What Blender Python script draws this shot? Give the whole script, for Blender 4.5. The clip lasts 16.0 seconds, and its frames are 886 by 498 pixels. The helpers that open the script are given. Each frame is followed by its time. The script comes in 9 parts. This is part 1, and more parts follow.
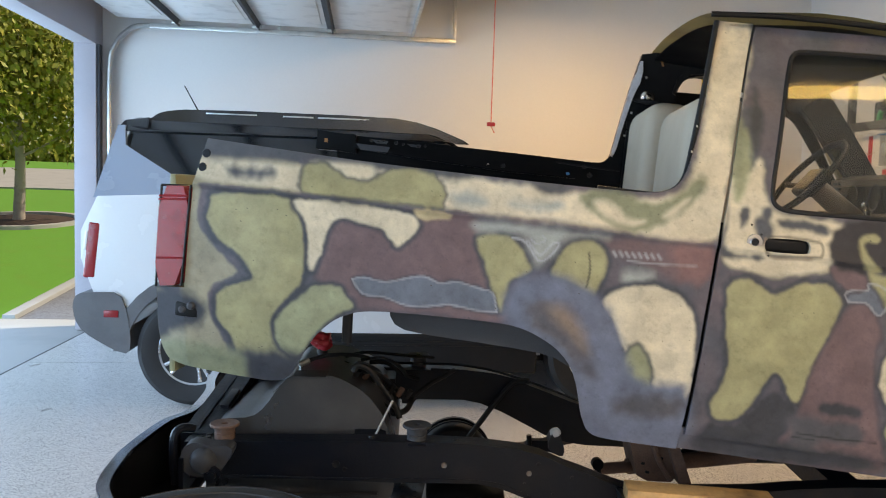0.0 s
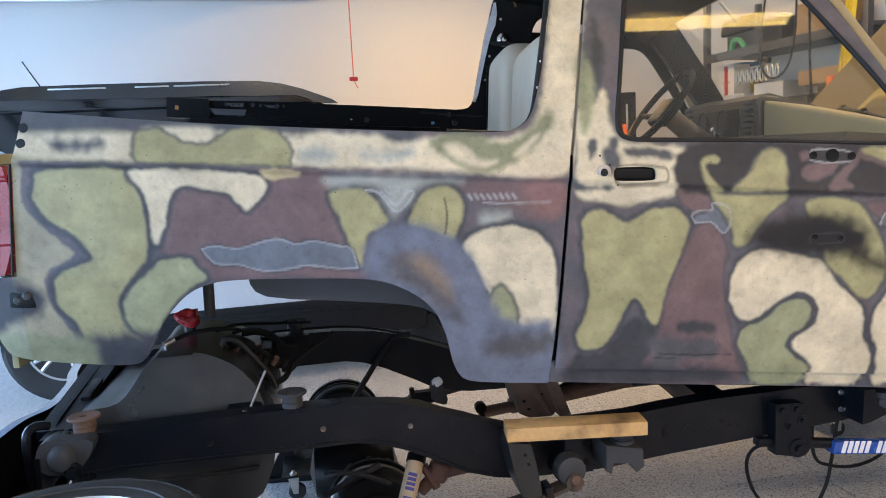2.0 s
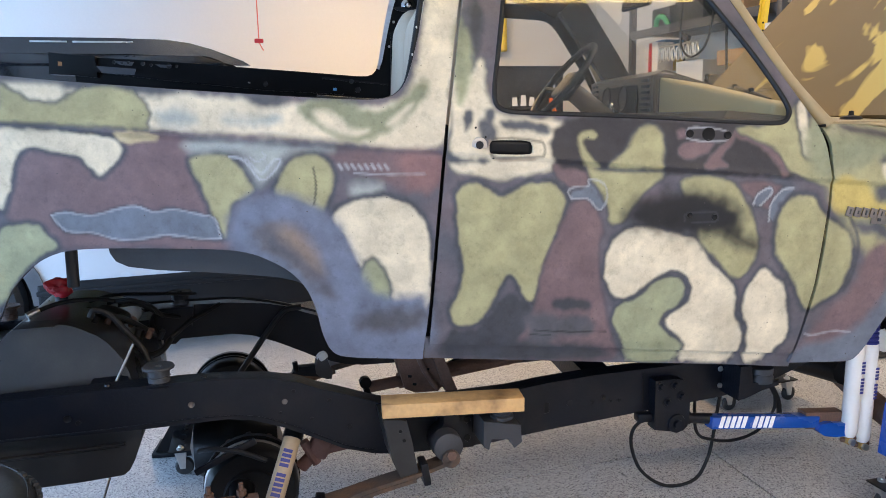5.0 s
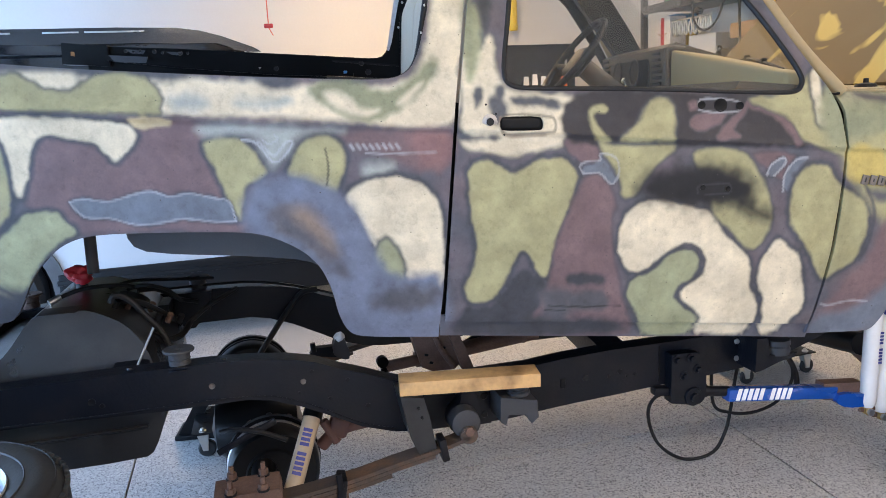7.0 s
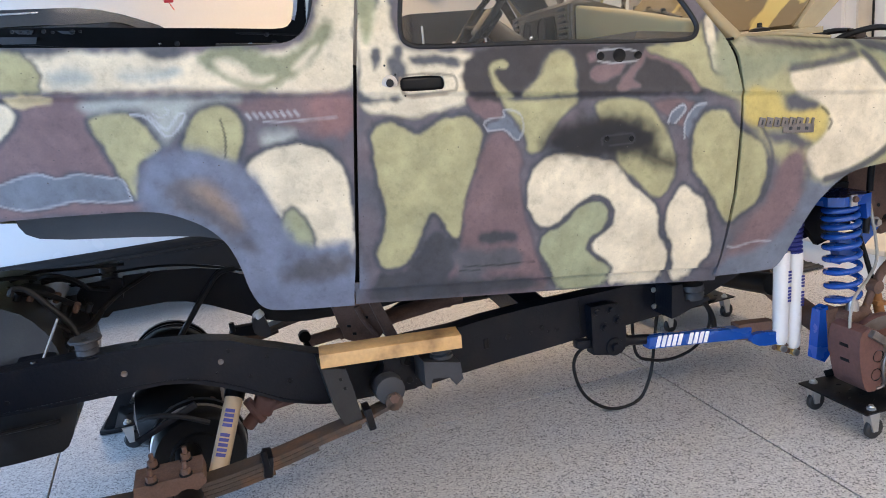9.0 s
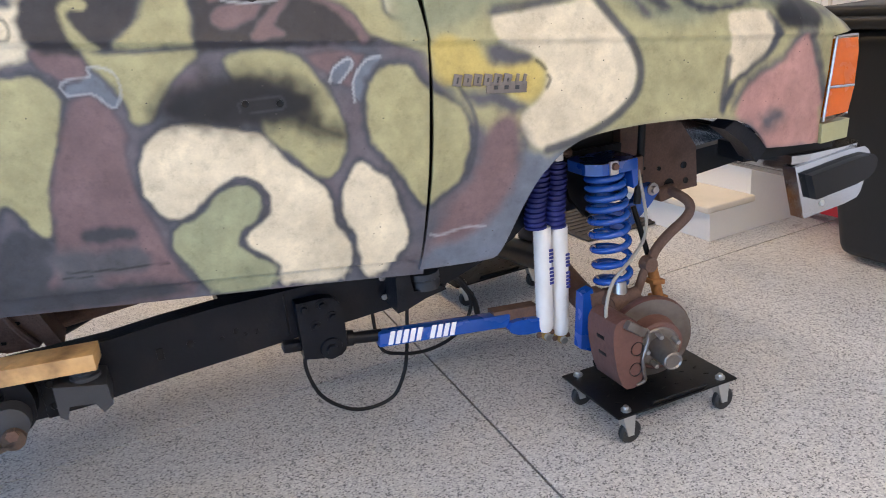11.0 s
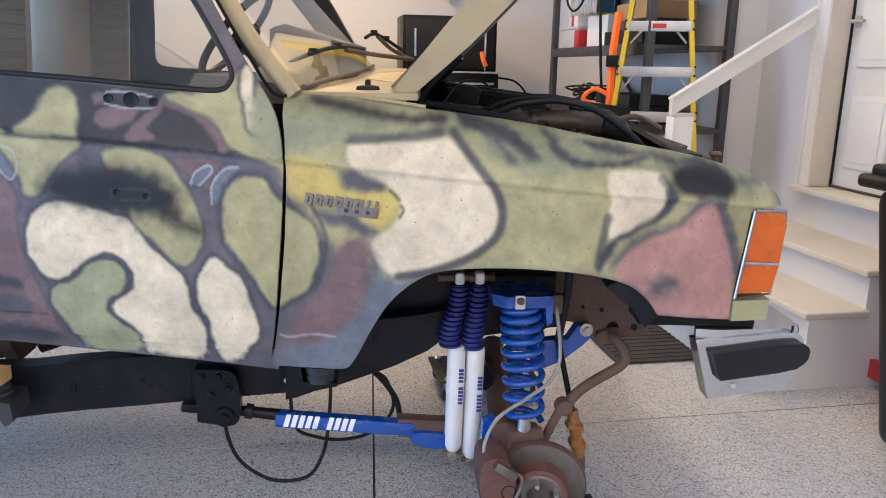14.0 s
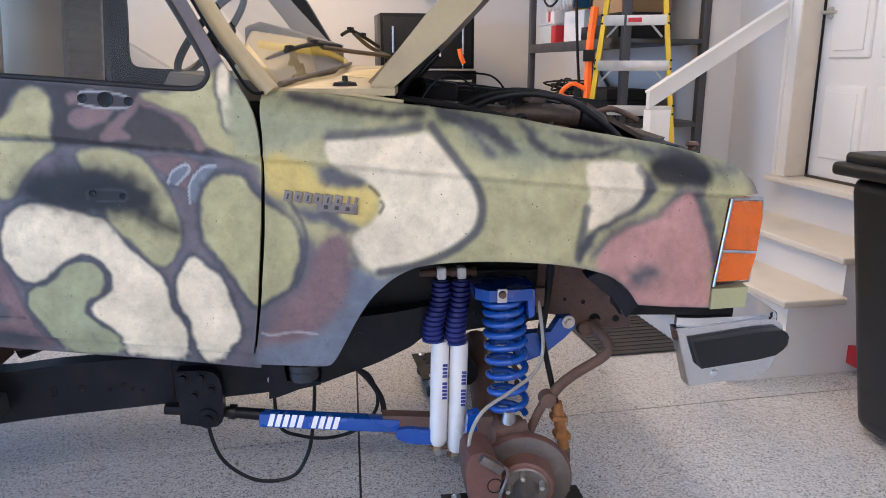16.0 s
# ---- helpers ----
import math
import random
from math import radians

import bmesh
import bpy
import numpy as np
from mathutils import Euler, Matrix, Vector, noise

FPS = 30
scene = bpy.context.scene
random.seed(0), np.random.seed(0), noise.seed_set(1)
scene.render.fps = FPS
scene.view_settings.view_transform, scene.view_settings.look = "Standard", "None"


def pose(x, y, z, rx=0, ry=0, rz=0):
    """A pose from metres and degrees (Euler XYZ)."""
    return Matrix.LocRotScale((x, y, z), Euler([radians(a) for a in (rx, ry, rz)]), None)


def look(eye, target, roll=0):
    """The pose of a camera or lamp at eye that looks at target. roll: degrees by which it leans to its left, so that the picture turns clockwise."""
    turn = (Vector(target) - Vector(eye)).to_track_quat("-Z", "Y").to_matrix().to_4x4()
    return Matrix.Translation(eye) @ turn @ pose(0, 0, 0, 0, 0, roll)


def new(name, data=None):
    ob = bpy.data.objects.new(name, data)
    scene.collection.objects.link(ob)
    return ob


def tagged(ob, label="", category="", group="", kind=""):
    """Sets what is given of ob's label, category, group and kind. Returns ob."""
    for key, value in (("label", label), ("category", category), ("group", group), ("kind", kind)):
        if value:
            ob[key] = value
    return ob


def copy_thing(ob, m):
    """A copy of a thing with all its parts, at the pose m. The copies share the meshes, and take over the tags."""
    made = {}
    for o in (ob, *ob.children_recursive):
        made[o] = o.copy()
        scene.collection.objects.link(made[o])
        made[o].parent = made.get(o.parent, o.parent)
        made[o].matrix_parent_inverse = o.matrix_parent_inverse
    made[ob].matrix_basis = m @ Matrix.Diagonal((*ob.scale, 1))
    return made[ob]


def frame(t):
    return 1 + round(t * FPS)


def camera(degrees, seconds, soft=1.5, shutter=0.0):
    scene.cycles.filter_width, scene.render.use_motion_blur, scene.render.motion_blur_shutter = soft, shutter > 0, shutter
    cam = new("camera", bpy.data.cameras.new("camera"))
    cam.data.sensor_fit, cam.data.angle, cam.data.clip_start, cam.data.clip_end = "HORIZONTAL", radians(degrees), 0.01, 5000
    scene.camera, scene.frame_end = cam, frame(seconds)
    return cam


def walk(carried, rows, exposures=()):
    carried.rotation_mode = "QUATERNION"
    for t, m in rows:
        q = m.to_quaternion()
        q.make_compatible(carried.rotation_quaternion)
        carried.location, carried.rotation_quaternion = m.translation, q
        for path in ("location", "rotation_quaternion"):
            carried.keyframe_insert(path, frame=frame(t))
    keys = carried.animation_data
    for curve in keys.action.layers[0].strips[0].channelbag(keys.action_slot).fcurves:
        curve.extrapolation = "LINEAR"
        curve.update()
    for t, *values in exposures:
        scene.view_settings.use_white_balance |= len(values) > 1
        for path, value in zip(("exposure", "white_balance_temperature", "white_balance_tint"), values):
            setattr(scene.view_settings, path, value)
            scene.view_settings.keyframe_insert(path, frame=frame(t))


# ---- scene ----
cam = camera(61.2, 16.0, 0.9, 0.2)
PATH = [
    (0, (-0.537, -2.041, 1.43), (-0.727, -0.056, 1.279), 1.8),
    (0.5, (-0.479, -2.02, 1.415), (-0.562, -0.034, 1.197), -0.8),
    (1, (-0.451, -2.011, 1.412), (-0.472, -0.025, 1.181), -1.6),
    (1.5, (-0.443, -2.008, 1.414), (-0.421, -0.022, 1.176), -2.1),
    (2, (-0.427, -1.986, 1.404), (-0.348, -0.004, 1.145), -3.0),
    (2.5, (-0.419, -1.907, 1.403), (-0.186, 0.062, 1.141), -3.5),
    (3, (-0.416, -1.826, 1.411), (-0.015, 0.119, 1.18), -3.0),
    (3.5, (-0.358, -1.851, 1.416), (0.053, 0.091, 1.17), -1.7),
    (4, (-0.276, -1.921, 1.401), (0.062, 0.03, 1.118), -0.5),
    (4.5, (-0.251, -1.939, 1.392), (0.001, 0.018, 1.067), -0.9),
    (5, (-0.231, -1.94, 1.394), (-0.007, 0.018, 1.052), -1.3),
    (7.5, (-0.225, -1.955, 1.377), (-0.042, -0.003, 0.981), -3.1),
    (8, (-0.215, -1.953, 1.372), (0.01, -0.009, 0.96), -3.9),
    (8.5, (-0.185, -1.952, 1.359), (0.09, -0.018, 0.926), -4.8),
    (9, (-0.148, -1.949, 1.343), (0.182, -0.031, 0.882), -5.7),
    (9.5, (-0.072, -1.905, 1.322), (0.314, -0.004, 0.833), -6.7),
    (10, (0.119, -1.8, 1.294), (0.59, 0.069, 0.759), -7.3),
    (10.2, (0.223, -1.752, 1.292), (0.739, 0.092, 0.716), -6.5),
    (12.3, (1.287, -1.609, 1.376), (1.442, 0.265, 0.694), 1.2),
    (12.5, (1.371, -1.652, 1.392), (1.445, 0.222, 0.697), 2.5),
    (13, (1.469, -1.724, 1.402), (1.438, 0.164, 0.743), 1.1),
    (13.5, (1.5, -1.744, 1.419), (1.436, 0.18, 0.875), 1.4),
    (14, (1.507, -1.764, 1.424), (1.466, 0.179, 0.953), 1.0),
    (14.5, (1.499, -1.769, 1.425), (1.467, 0.18, 0.98), 0.6),
    (15, (1.503, -1.771, 1.424), (1.482, 0.18, 0.984), 0.4),
    (15.5, (1.512, -1.765, 1.416), (1.505, 0.182, 0.96), 0.2),
    (16, (1.511, -1.768, 1.414), (1.517, 0.176, 0.94), 0.1),
]
walk(cam, [(t, look(eye, target, roll)) for t, eye, target, roll in PATH],
     [(0.0, -0.50, 8500, 12), (0.5, -0.42, 8000, 13), (1.5, -0.32, 7500, 14), (4.0, -0.15, 6750, 13), (7.5, -0.02, 6800, 14), (10.0, -0.05, 6800, 14), (13.0, -0.08, 6500, 14), (16.0, -0.13, 6100, 16)])

# ---- light: daylight through the open garage door, warm shop lights under the ceiling
TURN = 11.5                                   # the garage stands turned against the truck


def room(u, v, z=0.0, rz=0.0):
    """A pose in the garage: u along it to the house door, v across it."""
    return pose(0, 0, 0, 0, 0, TURN) @ pose(u, v, z, 0, 0, rz)


world = bpy.data.worlds.new("sky")
world.use_nodes = True
scene.world = world
sky = world.node_tree.nodes.new("ShaderNodeTexSky")
sky.sky_type, sky.sun_disc = "NISHITA", False
sky.sun_elevation, sky.sun_rotation = radians(48), radians(62)
world.node_tree.links.new(sky.outputs[0], world.node_tree.nodes["Background"].inputs[0])
world.node_tree.nodes["Background"].inputs[1].default_value = 0.14


def lamp(name, kind, m, energy, color, size=(1, 1), angle=0.5):
    data = bpy.data.lights.new(name, kind)
    data.energy, data.color = energy, color
    if kind == "AREA":
        data.shape, data.size, data.size_y = "RECTANGLE", *size
    else:
        data.angle = radians(angle)
    ob = new(name, data)
    ob.matrix_world = m
    return ob


lamp("sun", "SUN", look((6, 4, 9), (0, 0.5, 0)), 5.0, (1, 0.95, 0.86))
# the sky's light in the door opening
lamp("door_daylight", "AREA", room(-5.2, 0.65, 1.35) @ pose(0, 0, 0, 90, 0, -90), 980, (0.33, 0.58, 1.0), (11.0, 2.5))
WARM = (1.0, 0.70, 0.38)                       # tubes over the far side
SOFT = (1.0, 0.87, 0.76)                       # added fill tubes, out of view behind the camera
PLAIN = (1.0, 0.91, 0.87)                      # added fill tubes, out of view towards the house wall

# ---- materials


def links(m, *pairs):
    for a, b in pairs:
        m.node_tree.links.new(a, b)


def material(name, color, rough=0.5, metal=0.0, vary=0.12, scale=6.0, fine=90.0, bump=0.15, stain=None, amount=0.45, coat=0.0):
    """A surface with broad unevenness, fine grain, relief and stains of a second colour."""
    m = bpy.data.materials.new(name)
    m.use_nodes = True
    nodes = m.node_tree.nodes
    shader = nodes["Principled BSDF"]
    place = nodes.new("ShaderNodeTexCoord")
    broad, grain = nodes.new("ShaderNodeTexNoise"), nodes.new("ShaderNodeTexNoise")
    for n, s, d in ((broad, scale, 5), (grain, fine, 3)):
        n.inputs["Scale"].default_value, n.inputs["Detail"].default_value = s, d
        links(m, (place.outputs["Object"], n.inputs["Vector"]))
    mix = nodes.new("ShaderNodeMix")
    mix.data_type, mix.blend_type = "RGBA", "MIX"
    mix.inputs["A"].default_value = (*color, 1)
    dirt = stain or tuple(c * 0.45 for c in color)
    mix.inputs["B"].default_value = (*dirt, 1)
    ramp = nodes.new("ShaderNodeMapRange")
    ramp.inputs["From Min"].default_value, ramp.inputs["From Max"].default_value = 0.5, 0.78
    ramp.inputs["To Max"].default_value = amount
    hsv = nodes.new("ShaderNodeHueSaturation")
    value = nodes.new("ShaderNodeMapRange")
    value.inputs["To Min"].default_value, value.inputs["To Max"].default_value = 1 - vary, 1 + vary
    links(m, (broad.outputs[0], ramp.inputs["Value"]), (ramp.outputs[0], mix.inputs["Factor"]), (mix.outputs["Result"], hsv.inputs["Color"]),
          (grain.outputs[0], value.inputs["Value"]), (value.outputs[0], hsv.inputs["Value"]), (hsv.outputs[0], shader.inputs["Base Color"]))
    rr = nodes.new("ShaderNodeMapRange")
    rr.inputs["To Min"].default_value, rr.inputs["To Max"].default_value = max(0.02, rough - 0.12), min(1, rough + 0.12)
    links(m, (broad.outputs[0], rr.inputs["Value"]), (rr.outputs[0], shader.inputs["Roughness"]))
    if bump:
        b = nodes.new("ShaderNodeBump")
        b.inputs["Strength"].default_value, b.inputs["Distance"].default_value = bump, 0.004
        links(m, (grain.outputs[0], b.inputs["Height"]), (b.outputs[0], shader.inputs["Normal"]))
    shader.inputs["Metallic"].default_value = metal
    shader.inputs["Coat Weight"].default_value = coat
    shader.inputs["Coat Roughness"].default_value = 0.08
    return m


def glow(name, color, strength):
    m = material(name, color, 0.4, bump=0)
    s = m.node_tree.nodes["Principled BSDF"]
    s.inputs["Emission Color"].default_value, s.inputs["Emission Strength"].default_value = (*color, 1), strength
    return m


def clear(name, tint, gloss=1.0, rough=0.02, dim=0.0):
    """Thin glass: see-through, with a mirror's sheen that grows at a slant."""
    m = bpy.data.materials.new(name)
    m.use_nodes = True
    nodes = m.node_tree.nodes
    nodes.remove(nodes["Principled BSDF"])
    see, shine, dust = nodes.new("ShaderNodeBsdfTransparent"), nodes.new("ShaderNodeBsdfGlossy"), nodes.new("ShaderNodeBsdfDiffuse")
    see.inputs[0].default_value = (*tint, 1)
    shine.inputs["Roughness"].default_value = rough
    # the film's warm colour also holds the haze of reflections on the glass
    dust.inputs[0].default_value = (0.5, 0.46, 0.36, 1)
    face, curve, fr, mix, film, film_amount, n = (nodes.new("ShaderNodeLayerWeight"), nodes.new("ShaderNodeMath"), nodes.new("ShaderNodeMath"), nodes.new("ShaderNodeMixShader"), nodes.new("ShaderNodeMixShader"),
                                     nodes.new("ShaderNodeMapRange"), nodes.new("ShaderNodeTexNoise"))
    face.inputs["Blend"].default_value = 0.5
    curve.operation, fr.operation = "POWER", "MULTIPLY_ADD"
    curve.inputs[1].default_value, fr.inputs[1].default_value, fr.inputs[2].default_value = 5.0, 0.9, 0.05 * gloss
    links(m, (face.outputs["Facing"], curve.inputs[0]), (curve.outputs[0], fr.inputs[0]))
    n.inputs["Scale"].default_value = 9
    film_amount.inputs["To Max"].default_value = 2 * dim
    links(m, (n.outputs[0], film_amount.inputs["Value"]), (film_amount.outputs[0], film.inputs[0]), (see.outputs[0], film.inputs[1]), (dust.outputs[0], film.inputs[2]),
          (fr.outputs[0], mix.inputs[0]), (film.outputs[0], mix.inputs[1]), (shine.outputs[0], mix.inputs[2]),
          (mix.outputs[0], nodes["Material Output"].inputs[0]))
    return m


def lens(name, color):
    m = material(name, color, 0.18, vary=0.06, bump=0.0, coat=0.6)
    return m


def camo_material():
    """The sprayed colours lie in the mesh's paint attribute; pits, dust and orange peel come from noise."""
    m = material("camouflage_paint", (0.5, 0.5, 0.5), 0.50, vary=0.11, scale=5, fine=190, bump=0.07, coat=0.04)
    nodes = m.node_tree.nodes
    shader = nodes["Principled BSDF"]
    paint, mixed, patch, pits, cut = (nodes.new("ShaderNodeVertexColor"), nodes.new("ShaderNodeMix"), nodes.new("ShaderNodeTexNoise"),
                                      nodes.new("ShaderNodeTexVoronoi"), nodes.new("ShaderNodeMapRange"))
    paint.layer_name = "paint"
    hsv = [n for n in nodes if n.type == "HUE_SAT"][0]
    mixed.data_type, mixed.blend_type = "RGBA", "MULTIPLY"
    mixed.inputs["Factor"].default_value = 1.0
    patch.inputs["Scale"].default_value, patch.inputs["Detail"].default_value = 14, 6
    tone = nodes.new("ShaderNodeMapRange")
    tone.inputs["From Min"].default_value, tone.inputs["From Max"].default_value = 0.3, 0.7
    tone.inputs["To Min"].default_value, tone.inputs["To Max"].default_value = 0.80, 1.12
    grey = nodes.new("ShaderNodeCombineColor")
    place = [n for n in nodes if n.type == "TEX_COORD"][0]
    links(m, (place.outputs["Object"], patch.inputs["Vector"]), (patch.outputs[0], tone.inputs["Value"]))
    for k in range(3):
        links(m, (tone.outputs[0], grey.inputs[k]))
    links(m, (paint.outputs[0], mixed.inputs["A"]), (grey.outputs[0], mixed.inputs["B"]))
    # stippled grime and overspray
    grime, soil, dulled, soot = nodes.new("ShaderNodeTexNoise"), nodes.new("ShaderNodeMapRange"), nodes.new("ShaderNodeMix"), nodes.new("ShaderNodeCombineColor")
    grime.inputs["Scale"].default_value, grime.inputs["Detail"].default_value, grime.inputs["Roughness"].default_value = 38, 9, 0.72
    soil.inputs["From Min"].default_value, soil.inputs["From Max"].default_value = 0.52, 0.72
    soil.inputs["To Min"].default_value, soil.inputs["To Max"].default_value = 1.0, 0.78
    dulled.data_type, dulled.blend_type = "RGBA", "MULTIPLY"
    dulled.inputs["Factor"].default_value = 1.0
    links(m, (place.outputs["Object"], grime.inputs["Vector"]), (grime.outputs[0], soil.inputs["Value"]))
    for k in range(3):
        links(m, (soil.outputs[0], soot.inputs[k]))
    links(m, (mixed.outputs["Result"], dulled.inputs["A"]), (soot.outputs[0], dulled.inputs["B"]))
    # small chips down to dark metal
    pits.inputs["Scale"].default_value = 42
    cut.inputs["From Min"].default_value, cut.inputs["From Max"].default_value = 0.055, 0.085
    chips = nodes.new("ShaderNodeMix")
    chips.data_type = "RGBA"
    chips.inputs["A"].default_value = (0.06, 0.055, 0.05, 1)
    keep = nodes.new("ShaderNodeMath")
    keep.operation = "MAXIMUM"
    where = nodes.new("ShaderNodeMapRange")
    where.inputs["From Min"].default_value, where.inputs["From Max"].default_value = 0.56, 0.50
    links(m, (place.outputs["Object"], pits.inputs["Vector"]), (pits.outputs["Distance"], cut.inputs["Value"]), (patch.outputs[0], where.inputs["Value"]),
          (cut.outputs[0], keep.inputs[0]), (where.outputs[0], keep.inputs[1]), (keep.outputs[0], chips.inputs["Factor"]),
          (dulled.outputs["Result"], chips.inputs["B"]), (chips.outputs["Result"], hsv.inputs["Color"]))
    return m


def floor_material():
    """Epoxy with paint flakes: grey, white, black and blue-grey chips under a satin clear coat."""
    m = material("flake_epoxy", (0.3, 0.3, 0.3), 0.32, vary=0.02, bump=0.05, fine=220)
    nodes = m.node_tree.nodes
    cell, fine_cell, ramp = nodes.new("ShaderNodeTexVoronoi"), nodes.new("ShaderNodeTexNoise"), nodes.new("ShaderNodeValToRGB")
    cell.inputs["Scale"].default_value = 215
    bend = nodes.new("ShaderNodeTexNoise")
    bend.inputs["Scale"].default_value, bend.inputs["Detail"].default_value = 60, 2
    shift = nodes.new("ShaderNodeMix")
    shift.data_type, shift.blend_type = "RGBA", "LINEAR_LIGHT"
    shift.inputs["Factor"].default_value = 0.005
    hsv = [n for n in nodes if n.type == "HUE_SAT"][0]
    place = [n for n in nodes if n.type == "TEX_COORD"][0]
    ramp.color_ramp.interpolation = "CONSTANT"
    e = ramp.color_ramp.elements
    e[0].position, e[0].color = 0.0, (0.54, 0.53, 0.515, 1)
    e[1].position, e[1].color = 0.42, (0.66, 0.645, 0.625, 1)
    for p, c in ((0.66, (0.33, 0.325, 0.33, 1)), (0.80, (0.15, 0.147, 0.147, 1)), (0.90, (0.46, 0.45, 0.45, 1))):
        k = e.new(p)
        k.color = c
    split = nodes.new("ShaderNodeSeparateColor")
    links(m, (place.outputs["Object"], bend.inputs["Vector"]), (place.outputs["Object"], shift.inputs["A"]), (bend.outputs["Color"], shift.inputs["B"]),
          (shift.outputs["Result"], cell.inputs["Vector"]), (cell.outputs["Color"], split.inputs[0]), (split.outputs[0], ramp.inputs[0]), (ramp.outputs[0], hsv.inputs["Color"]))
    return m


CAMO = camo_material()
EPOXY = floor_material()
WALL = material("wall_paint", (0.68, 0.66, 0.64), 0.75, vary=0.03, scale=1.2, fine=70, bump=0.12, stain=(0.62, 0.605, 0.585), amount=0.3)
STUCCO = material("grey_stucco", (0.40, 0.38, 0.41), 0.85, vary=0.06, scale=2, fine=110, bump=0.3, stain=(0.34, 0.33, 0.35), amount=0.4)
CEILING = material("ceiling_paint", (0.72, 0.71, 0.69), 0.8, vary=0.03, bump=0.2, fine=40)
WHITE = material("white_trim_paint", (0.76, 0.74, 0.70), 0.42, vary=0.03, scale=3, bump=0.03, stain=(0.6, 0.57, 0.52), amount=0.25)
TREAD = material("painted_tread", (0.66, 0.60, 0.50), 0.5, vary=0.04, scale=5, bump=0.05, stain=(0.45, 0.41, 0.35), amount=0.35)
DARK = material("dark_frame_paint", (0.0040, 0.0055, 0.0095), 0.36, vary=0.25, scale=9, fine=120, bump=0.2, stain=(0.020, 0.017, 0.016), amount=0.5)
BLACK = material("black_paint", (0.0045, 0.005, 0.006), 0.36, vary=0.2, scale=7, bump=0.08, stain=(0.018, 0.017, 0.018), amount=0.4)
PLASTIC = material("black_plastic", (0.012, 0.0125, 0.014), 0.5, vary=0.12, fine=200, bump=0.12)
GREYPLASTIC = material("grey_plastic", (0.045, 0.047, 0.052), 0.55, vary=0.1, fine=200, bump=0.12)
# paler blotches put the tank's highlights into the colour
TANKPLASTIC = material("black_tank_plastic", (0.012, 0.0125, 0.014), 0.30, vary=0.15, scale=5, fine=150, bump=0.1, stain=(0.060, 0.058, 0.055), amount=0.5)
RUBBER = material("tyre_rubber", (0.016, 0.016, 0.017), 0.6, vary=0.15, scale=10, bump=0.2, stain=(0.035, 0.033, 0.031), amount=0.6)
RUST = material("rusty_steel", (0.13, 0.075, 0.055), 0.75, vary=0.3, scale=14, fine=150, bump=0.45, stain=(0.06, 0.035, 0.028), amount=0.8)
RUSTRED = material("red_oxide_iron", (0.125, 0.058, 0.047), 0.62, vary=0.2, scale=16, bump=0.35, stain=(0.08, 0.04, 0.035), amount=0.7)
ORANGERUST = material("orange_rust", (0.30, 0.13, 0.04), 0.8, vary=0.3, scale=18, bump=0.5, stain=(0.12, 0.06, 0.03), amount=0.8)
TANARM = material("dusty_tan_metal", (0.10, 0.075, 0.05), 0.6, vary=0.2, scale=14, bump=0.2)
BRONZE = material("oily_brown_metal", (0.060, 0.042, 0.030), 0.5, 0.2, vary=0.3, scale=16, bump=0.3, stain=(0.13, 0.10, 0.075), amount=0.6)
SCRAPED = material("scraped_white_flange", (0.62, 0.62, 0.64), 0.45, 0.3, vary=0.15, scale=20, bump=0.2, stain=(0.30, 0.29, 0.30), amount=0.6)
CUSTARD = material("yellow_cowl_patch", (0.55, 0.44, 0.18), 0.5, vary=0.06, scale=8, fine=150, bump=0.05)
BRASS = material("yellow_zinc", (0.50, 0.33, 0.12), 0.4, 0.7, vary=0.15, scale=14, bump=0.1)
BARREL = material("dull_polished_rim", (0.36, 0.38, 0.42), 0.3, 0.9, vary=0.08, scale=9, bump=0.05)
STEEL = material("bare_steel", (0.42, 0.40, 0.38), 0.32, 1.0, vary=0.12, scale=12, bump=0.08, stain=(0.25, 0.2, 0.16), amount=0.5)
WORN = material("worn_iron", (0.20, 0.18, 0.165), 0.42, 0.75, vary=0.15, scale=14, bump=0.15, stain=(0.10, 0.07, 0.055), amount=0.6)
LEAFRUST = material("rust_streaked_leaf_steel", (0.055, 0.040, 0.032), 0.7, vary=0.3, scale=10, fine=120, bump=0.3, stain=(0.20, 0.09, 0.035), amount=0.7)
CHROME = material("chrome", (0.52, 0.53, 0.55), 0.10, 1.0, vary=0.04, scale=8, bump=0.03, stain=(0.5, 0.46, 0.4), amount=0.35)
ZINC = material("zinc_plate", (0.55, 0.55, 0.53), 0.35, 0.9, vary=0.12, scale=12, bump=0.06)
BLUE = material("blue_enamel", (0.006, 0.070, 0.35), 0.26, vary=0.1, scale=10, bump=0.05, stain=(0.01, 0.07, 0.3), amount=0.5, coat=0.4)
BOOT = material("navy_rubber_boot", (0.014, 0.022, 0.16), 0.5, vary=0.12, bump=0.08)
SHOCK = material("white_shock_enamel", (0.78, 0.78, 0.77), 0.3, vary=0.03, scale=9, bump=0.02, stain=(0.6, 0.55, 0.45), amount=0.3, coat=0.3)
DUSTYSHOCK = material("dusty_shock_enamel", (0.40, 0.31, 0.21), 0.5, vary=0.10, scale=9, bump=0.05, stain=(0.30, 0.24, 0.18), amount=0.6)
BLUEINK = material("blue_lettering", (0.03, 0.04, 0.22), 0.5, bump=0)
WHITEINK = material("white_lettering", (0.85, 0.86, 0.9), 0.5, bump=0)
TIMBER = material("raw_lumber", (0.60, 0.36, 0.15), 0.6, vary=0.20, scale=11, fine=70, bump=0.3, stain=(0.14, 0.07, 0.03), amount=0.85)
